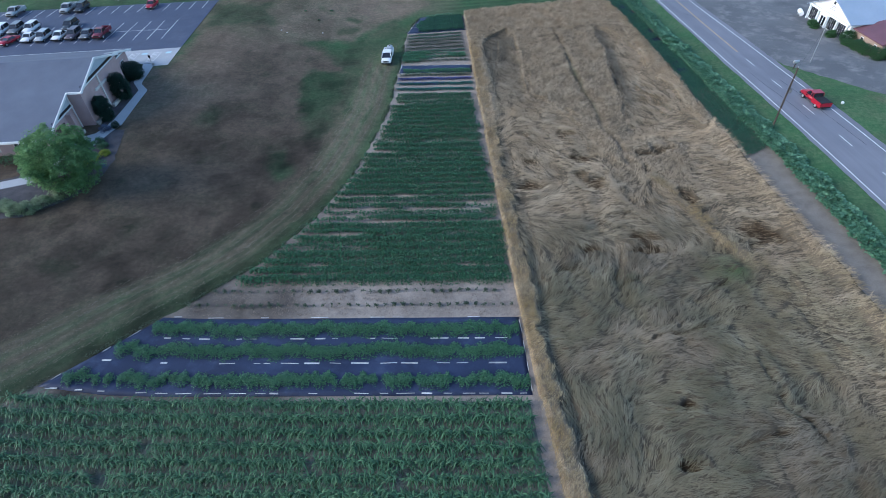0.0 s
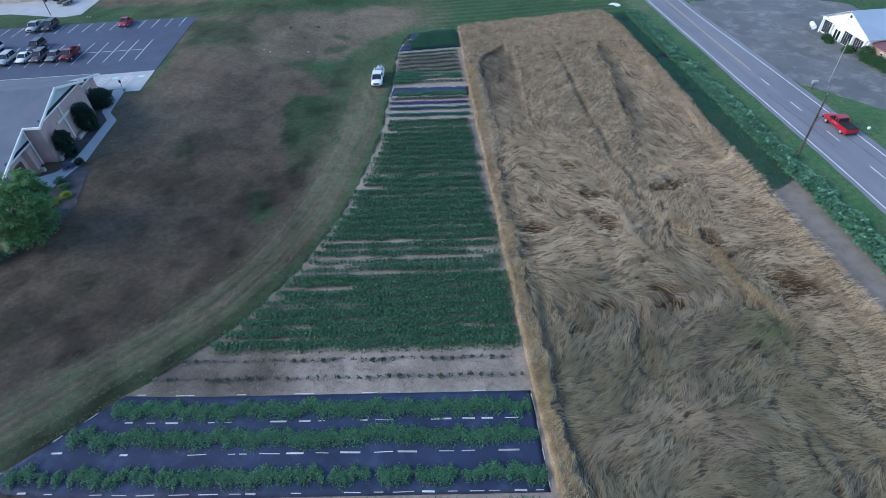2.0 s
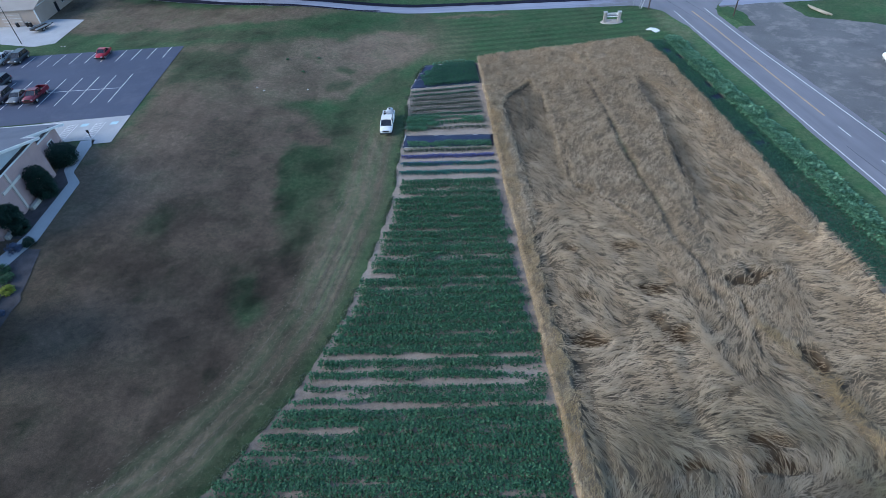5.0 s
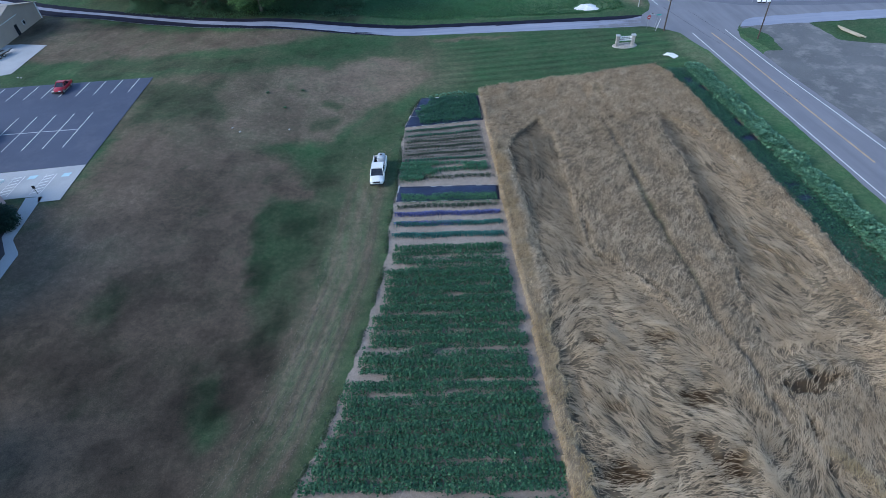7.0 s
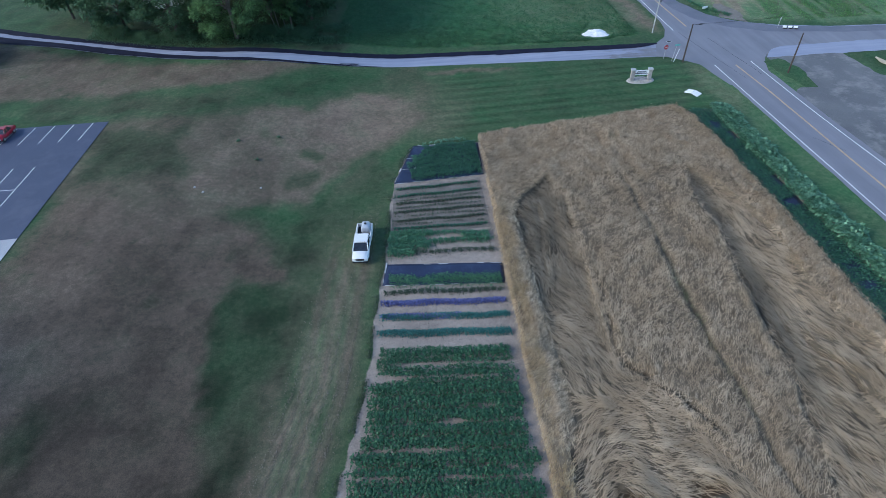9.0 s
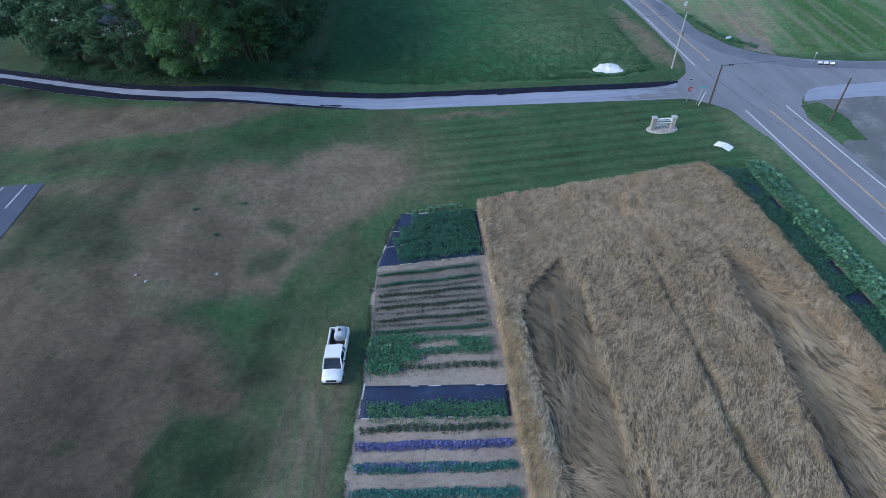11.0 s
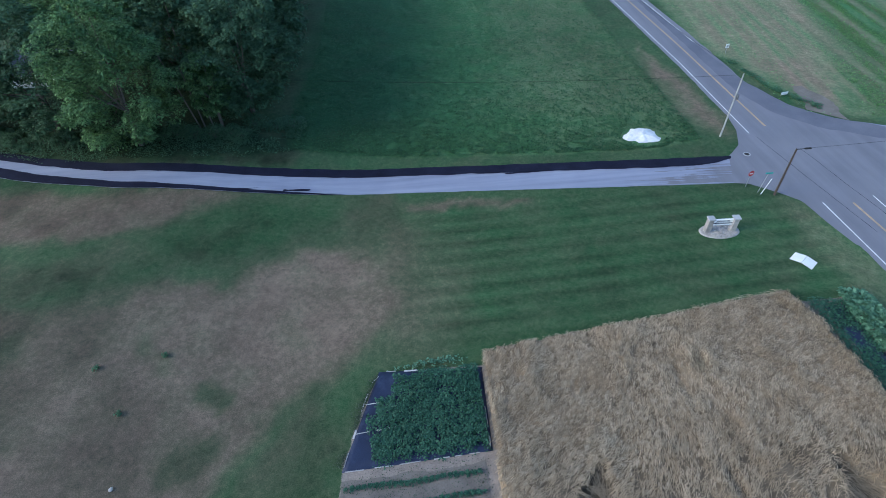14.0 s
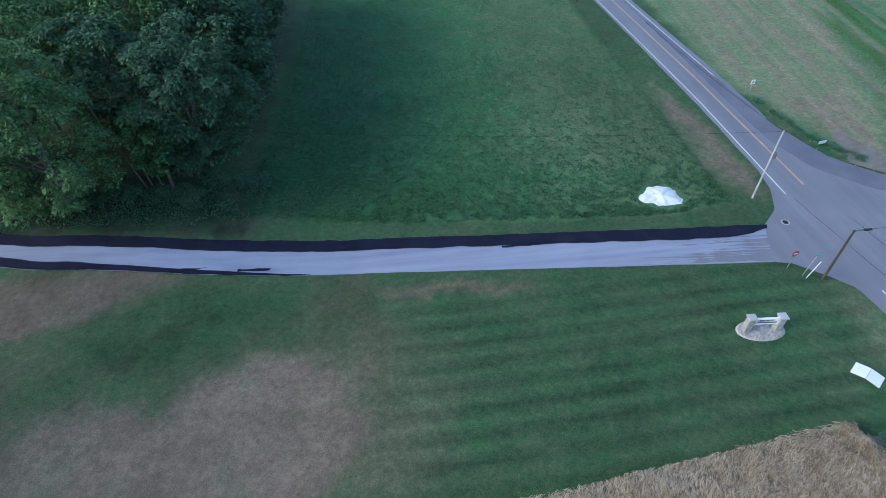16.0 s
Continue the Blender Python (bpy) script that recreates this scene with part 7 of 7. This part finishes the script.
def sign_post(name, at, tall, plate, words, cat, turn=0.0, lean=0.0, post_mat=None):
    s = thing(name, (at[0], at[1], float(gz(*at))), turn, words, cat)
    part("post", rod(bmesh.new(), (0, 0, -0.05), (lean, 0, tall), 0.04, seg=6), post_mat or STEEL, s)
    plate(s, lean, tall)
    return s


def build_small():
    a = pole((52.45, 67.9), 9.9, "dark wooden utility pole on the road verge")
    b = pole((52.7, 148.4), 6.9, "dark wooden utility pole at the crossing", (0.1, 0.1), False)
    c = pole((52.5, 162.8), 9.7, "pale weathered utility pole beyond the side road", (0.1, 0.0), True, surf("pale_pole_wood", (0.28, 0.28, 0.27), (0.42, 0.42, 0.41), 1, 10), 0.13)
    d = pole((68.5, 140.8), 7.0, "dark utility pole on the grass island", (0.0, 0.2), False)
    e = pole((71.5, 90.2), 7.0, "pale steel lamp pole at the forecourt", (0, 0), False, STEEL, 0.08)
    f = pole((-81.7, 144.0), 7.6, "dark slender lamp pole beside the parking lot", (0, 0), False, BLACK, 0.09)
    far = pole((50.5, 236), 9.5, "far wooden utility pole by the road")
    wire(a, e, 0.3, 0.012)
    wire(c, far, 1.5)
    wire(c, Vector((-60, 186, 9)), 2.2, 0.014)
    arm = thing("street_light", (b.x, b.y, b.z - 0.15), 0, "dark street light arm with a long lamp head", "street light")
    part("arm", rod(bmesh.new(), (0, 0, 0), (1.1, 0.05, 0.05), 0.03, seg=6), BLACK, arm)
    part("lamp_head", box(bmesh.new(), 1.5, 0.05, 0.05, 0.8, 0.22, 0.14, 0.04), BLACK, arm)
    wire(b, Vector((110, 150, 7.5)), 0.8, 0.014)
    # stop sign seen from behind and edge, street name sign, their posts
    red = surf("red_sign_paint", (0.4, 0.03, 0.04), (0.55, 0.05, 0.06), 1, 8, 0.4)

    def octagon(s, lean, tall):
        bm = bmesh.new()
        bmesh.ops.create_cone(bm, cap_ends=True, segments=8, radius1=0.42, radius2=0.42, depth=0.03, matrix=pose(0, -0.06, tall - 0.3, 90, 22.5, 0))
        plate = part("sign_plate", bm, red, s, "red eight-sided plate")
        part("sign_border", box(bmesh.new(), 0, -0.085, tall - 0.3, 0.5, 0.012, 0.16), WHITE, plate)

    sign_post("stop_sign", (49.9, 150.5), 2.5, octagon, "red stop sign on a thin steel post", "stop sign", 8)

    def name_blade(s, lean, tall):
        part("name_plate", box(bmesh.new(), lean + 0.1, 0, tall + 0.12, 0.95, 0.03, 0.2, 0.01), surf("green_sign_paint", (0.03, 0.3, 0.26), (0.06, 0.42, 0.36), 1, 8, 0.4), s, "green name plate")

    sign_post("street_name_sign", (50.9, 149.2), 2.9, name_blade, "green street name sign on a pale post", "street sign", -4, 0.3)
    sign_post("marker_post", (51.1, 148.8), 2.3, lambda s, l, t: part("cap", box(bmesh.new(), l, 0, t, 0.1, 0.1, 0.06, 0.01), WHITE, s), "pale leaning marker post at the crossing", "post", 0, 0.55, WHITE)
    sign_post("marker_post", (77.3, 159.9), 2.3, lambda s, l, t: part("reflector", box(bmesh.new(), l, 0, t - 0.2, 0.25, 0.05, 0.4, 0.02), WHITE, s), "white marker post beside a barrier", "post", 0, 0.1)

    def small_plate(s, lean, tall):
        p = part("sign_plate", box(bmesh.new(), 0, 0, tall - 0.3, 0.7, 0.04, 0.8, 0.02), WHITE, s)
        part("sign_bar", box(bmesh.new(), 0, -0.03, tall - 0.3, 0.4, 0.02, 0.12), BLACK, p)

    sign_post("road_sign", (66.9, 190.3), 1.7, small_plate, "white road sign on a post by the road", "road sign", 0)
    for x, y in BAY_POSTS:
        sign_post("bay_sign", (x, y), 1.3, lambda s, l, t: part("sign_plate", box(bmesh.new(), 0, 0, t - 0.2, 0.36, 0.04, 0.46, 0.01), BLACK, s), "small dark sign post at a marked bay", "sign post", 10, 0.0, BLACK)
    # white barrier, manhole, mailbox, white marker
    bar = thing("roadside_barrier", (79.6, 159.3, float(gz(79.6, 159.3))), -20, "white and black low roadside barrier", "barrier")
    for k in range(3):
        part("rail", box(bmesh.new(), -1.0 + k * 1.0, 0, 0.42, 0.72, 0.28, 0.4, 0.08), WHITE, bar)
        part("foot", box(bmesh.new(), -0.85 + k * 1.0, 0, 0.12, 0.7, 0.44, 0.3, 0.05), BLACK, bar)
    man = thing("manhole_cover", (53.9, 157.7, float(gz(53.9, 157.7)) + 0.06), 0, "round pale-rimmed manhole cover in the asphalt", "manhole cover")
    part("rim", rod(bmesh.new(), (0, 0, 0), (0, 0, 0.02), 0.5, seg=20), CONCRETE, man)
    part("lid", rod(bmesh.new(), (0, 0, 0.018), (0, 0, 0.03), 0.36, seg=20), BLACK, man)
    mb = thing("mailbox", (67.3, 88.2, float(gz(67.3, 88.2))), 0, "pale grey mailbox on a wooden post", "mailbox")
    part("post", box(bmesh.new(), 0, 0, 0.5, 0.12, 0.12, 1.1, 0.01), WOOD_POLE, mb)
    part("box", loft(bmesh.new(), [(-0.45, 0.22, 1.0, 1.5), (-0.4, 0.26, 0.98, 1.54), (0.4, 0.26, 0.98, 1.54), (0.45, 0.22, 1.0, 1.5)]), STEEL, mb)
    ball = thing("verge_marker", (67.3, 74.2, float(gz(67.3, 74.2))), 0, "small white cap on the grass verge", "marker")
    part("cap", loft(bmesh.new(), [(-0.2, 0.05, 0.02, 0.3), (-0.14, 0.2, 0, 0.4), (0.14, 0.2, 0, 0.4), (0.2, 0.05, 0.02, 0.3)], 10), WHITE, ball)
    small = thing("road_sign", (68.2, 173.0, float(gz(68.2, 173.0))), 10, "low white sign board in roadside weeds", "road sign")
    part("panel", box(bmesh.new(), 0, 0, 0.5, 1.3, 0.06, 0.5, 0.02), WHITE, small)
    for dx in (-0.5, 0.5):
        part("leg", box(bmesh.new(), dx, 0, 0.15, 0.06, 0.06, 0.35), WOOD_POLE, small)
    # monument sign on an oval stone bed
    gx, gy = 42.5, 142.6
    gzz = float(gz(gx, gy))
    bed = thing("stone_bed", (gx, gy, gzz), -2, "oval bed of pale stones round a sign", "stone bed")
    bm = bmesh.new()
    bmesh.ops.create_cone(bm, cap_ends=True, segments=40, radius1=1.0, radius2=0.96, depth=0.14, matrix=pose(0, 0, 0.06) @ Matrix.Diagonal((2.45, 1.35, 1, 1)))
    part("edging", bm, STONE, bed)
    rng = np.random.default_rng(31)
    bm = bmesh.new()
    bmesh.ops.create_icosphere(bm, subdivisions=1, radius=1.0)
    for v in bm.verts:
        v.co *= 1 + 0.25 * (rng.random() - 0.5)
    proto = part("stone", bm, STONE, bed)
    proto.matrix_basis = pose(0, -0.6, 0.17) @ Matrix.Diagonal((0.12, 0.1, 0.08, 1))
    for _ in range(150):
        r, a = math.sqrt(rng.random()) * 0.93, rng.uniform(0, 6.28)
        st = new("stone", proto.data)
        st.parent = bed
        s = rng.uniform(0.05, 0.13)
        st.matrix_basis = pose(2.4 * r * math.cos(a), 1.3 * r * math.sin(a), 0.16, 0, 0, rng.uniform(0, 360)) @ Matrix.Diagonal((s * 1.3, s, s * 0.8, 1))
    sign = thing("monument_sign", (gx, gy, gzz + 0.13), -4, "white church sign between two stone pillars", "sign")
    for dx in (-1.55, 1.45):
        p = part("pillar", box(bmesh.new(), dx, 0, 0.95, 0.62, 0.62, 1.9, 0.04), STONE, sign, "pale stone pillar")
        part("cap", box(bmesh.new(), dx, 0, 1.97, 0.82, 0.82, 0.16, 0.03), CONCRETE, p)
    panel = part("panel", box(bmesh.new(), -0.05, 0, 1.35, 2.5, 0.2, 0.85, 0.03), WHITE, sign, "white sign panel")
    ink = surf("dark_sign_ink", (0.03, 0.03, 0.05), (0.06, 0.06, 0.09), 1, 8)
    for z, w, h in ((1.58, 1.5, 0.1), (1.42, 1.7, 0.05), (1.24, 2.3, 0.13)):
        part("text_bar", box(bmesh.new(), -0.05, -0.108, z, w, 0.012, h), ink, panel)
    # two hinged white boards on the lawn
    bx, by = 49.37, 136.53
    lid = thing("folding_board", (bx, by, float(gz(bx, by))), -53, "white folding sign board lying half open on the lawn", "sign board")
    for side in (-1, 1):
        edge = [(side * 1.2, -0.765, 0.06), (side * 0.02, -0.765, 0.28), (side * 0.02, 0.765, 0.28), (side * 1.2, 0.765, 0.06)]
        part("panel", slab(bmesh.new(), edge[::side], 0.05), WHITE, lid)
    part("hinge", rod(bmesh.new(), (0, -0.77, 0.27), (0, 0.77, 0.27), 0.03, seg=6), STEEL, lid)
    for dx, dy, h in ((0.0, 0.7, 0.27), (0.0, -0.7, 0.27), (-1.16, -0.72, 0.08), (1.16, -0.72, 0.08)):
        part("leg", box(bmesh.new(), dx, dy, h / 2 - 0.03, 0.06, 0.06, h, 0.005), WOOD_POLE, lid)
    # heap of white stone
    px, py = 41.3, 164.6
    heap = thing("gravel_heap", (px, py, float(gz(px, py))), 0, "low heap of bright white crushed stone", "heap")
    n, rows = 48, 14
    bm = bmesh.new()
    grid = []
    for j in range(rows):
        u = j / (rows - 1)
        row = []
        for i in range(n):
            a = 2 * math.pi * i / n
            r = u * (1 + 0.42 * (float(fbm(np.array(math.cos(a) * 1.7 + 5), np.array(math.sin(a) * 1.7), 7)) - 0.5) * 2)
            x, y = 2.8 * r * math.cos(a), 2.2 * r * math.sin(a)
            z = 0.6 * (1 - u ** 1.6) * (0.3 + 1.3 * float(fbm(np.array(x * 0.8 + 3), np.array(y * 0.8), 11))) - 0.03
            row.append(bm.verts.new((x, y, z)))
        grid.append(row)
    for j in range(1, rows):
        for i in range(n):
            bm.faces.new((grid[j - 1][i], grid[j - 1][(i + 1) % n], grid[j][(i + 1) % n], grid[j][i]) if j > 1 else (grid[0][0], grid[1][(i + 1) % n], grid[1][i]))
    bmesh.ops.remove_doubles(bm, verts=bm.verts, dist=0.0005)
    bmesh.ops.recalc_face_normals(bm, faces=bm.faces)
    part("mound", bm, surf("white_limestone", (0.55, 0.55, 0.56), (0.86, 0.86, 0.86), 0.9, 5, 0.9, 0.9), heap)
    # bench of logs, junk on the concrete yard, pale stones in the lawn
    seat = thing("log_pile", (86.9, 140.6, float(gz(86.9, 140.6))), 103, "pale weathered logs lying on the grass", "logs")
    for k in range(4):
        part("log", rod(bmesh.new(), (-3.4 + k * 0.3, -0.4 + k * 0.3, 0.2 + 0.1 * (k % 2)), (3.0 - k * 0.5, -0.3 + k * 0.25, 0.25), 0.18, 0.14, 8), surf("pale_log", (0.24, 0.22, 0.17), (0.42, 0.38, 0.3), 1, 9), seat)
    tr = thing("flat_trailer", (-81.0, 151.6, float(gz(-81, 151.6)) + 0.07), 70, "dark flat trailer with scrap on a concrete yard", "trailer")
    part("deck", box(bmesh.new(), 0, 0, 0.6, 4.2, 1.8, 0.15, 0.02), WOOD_POLE, tr)
    for sgn in (-1, 1):
        part("side_rail", box(bmesh.new(), 0, sgn * 0.88, 0.85, 4.2, 0.06, 0.3, 0.01), STEEL, tr)
    wheels(tr, (0.5, -0.4), 0.95, 0.3)
    part("tow_bar", rod(bmesh.new(), (2.1, 0, 0.5), (3.3, 0, 0.45), 0.06, seg=6), BLACK, tr)
    for k, (x, y) in enumerate(((-87.6, 154.6), (-84.6, 154.3), (-85.4, 154.5))):
        dr = thing("barrel", (x, y, float(gz(x, y)) + 0.066), 0, "dark barrel against the building wall", "barrel", "barrels")
        part("drum", rod(bmesh.new(), (0, 0, 0), (0, 0, 0.9), 0.32, seg=14), BLACK, dr)
        part("rim", rod(bmesh.new(), (0, 0, 0.9), (0, 0, 0.93), 0.34, seg=14), STEEL, dr)
    for k, (x, y) in enumerate(((-28.7, 117.9), (-27.4, 116.9), (-20.1, 118.0), (-72.2, 141.0), (-71.5, 140.8))):
        st = thing("field_stone", (x, y, float(gz(x, y))), 40 * k, "pale field stone in dry grass", "stone", "field stones")
        bm = bmesh.new()
        bmesh.ops.create_icosphere(bm, subdivisions=2, radius=1.0, matrix=Matrix.Diagonal((0.2, 0.17, 0.1, 1)))
        for v in bm.verts:
            v.co *= 1 + 0.3 * (rng.random() - 0.5)
            v.co.z += 0.08
        part("rock", bm, STONE, st)


build_church()
build_barn()
build_behind_grove()
build_shop()
build_vehicles()
build_small()
build_plants()
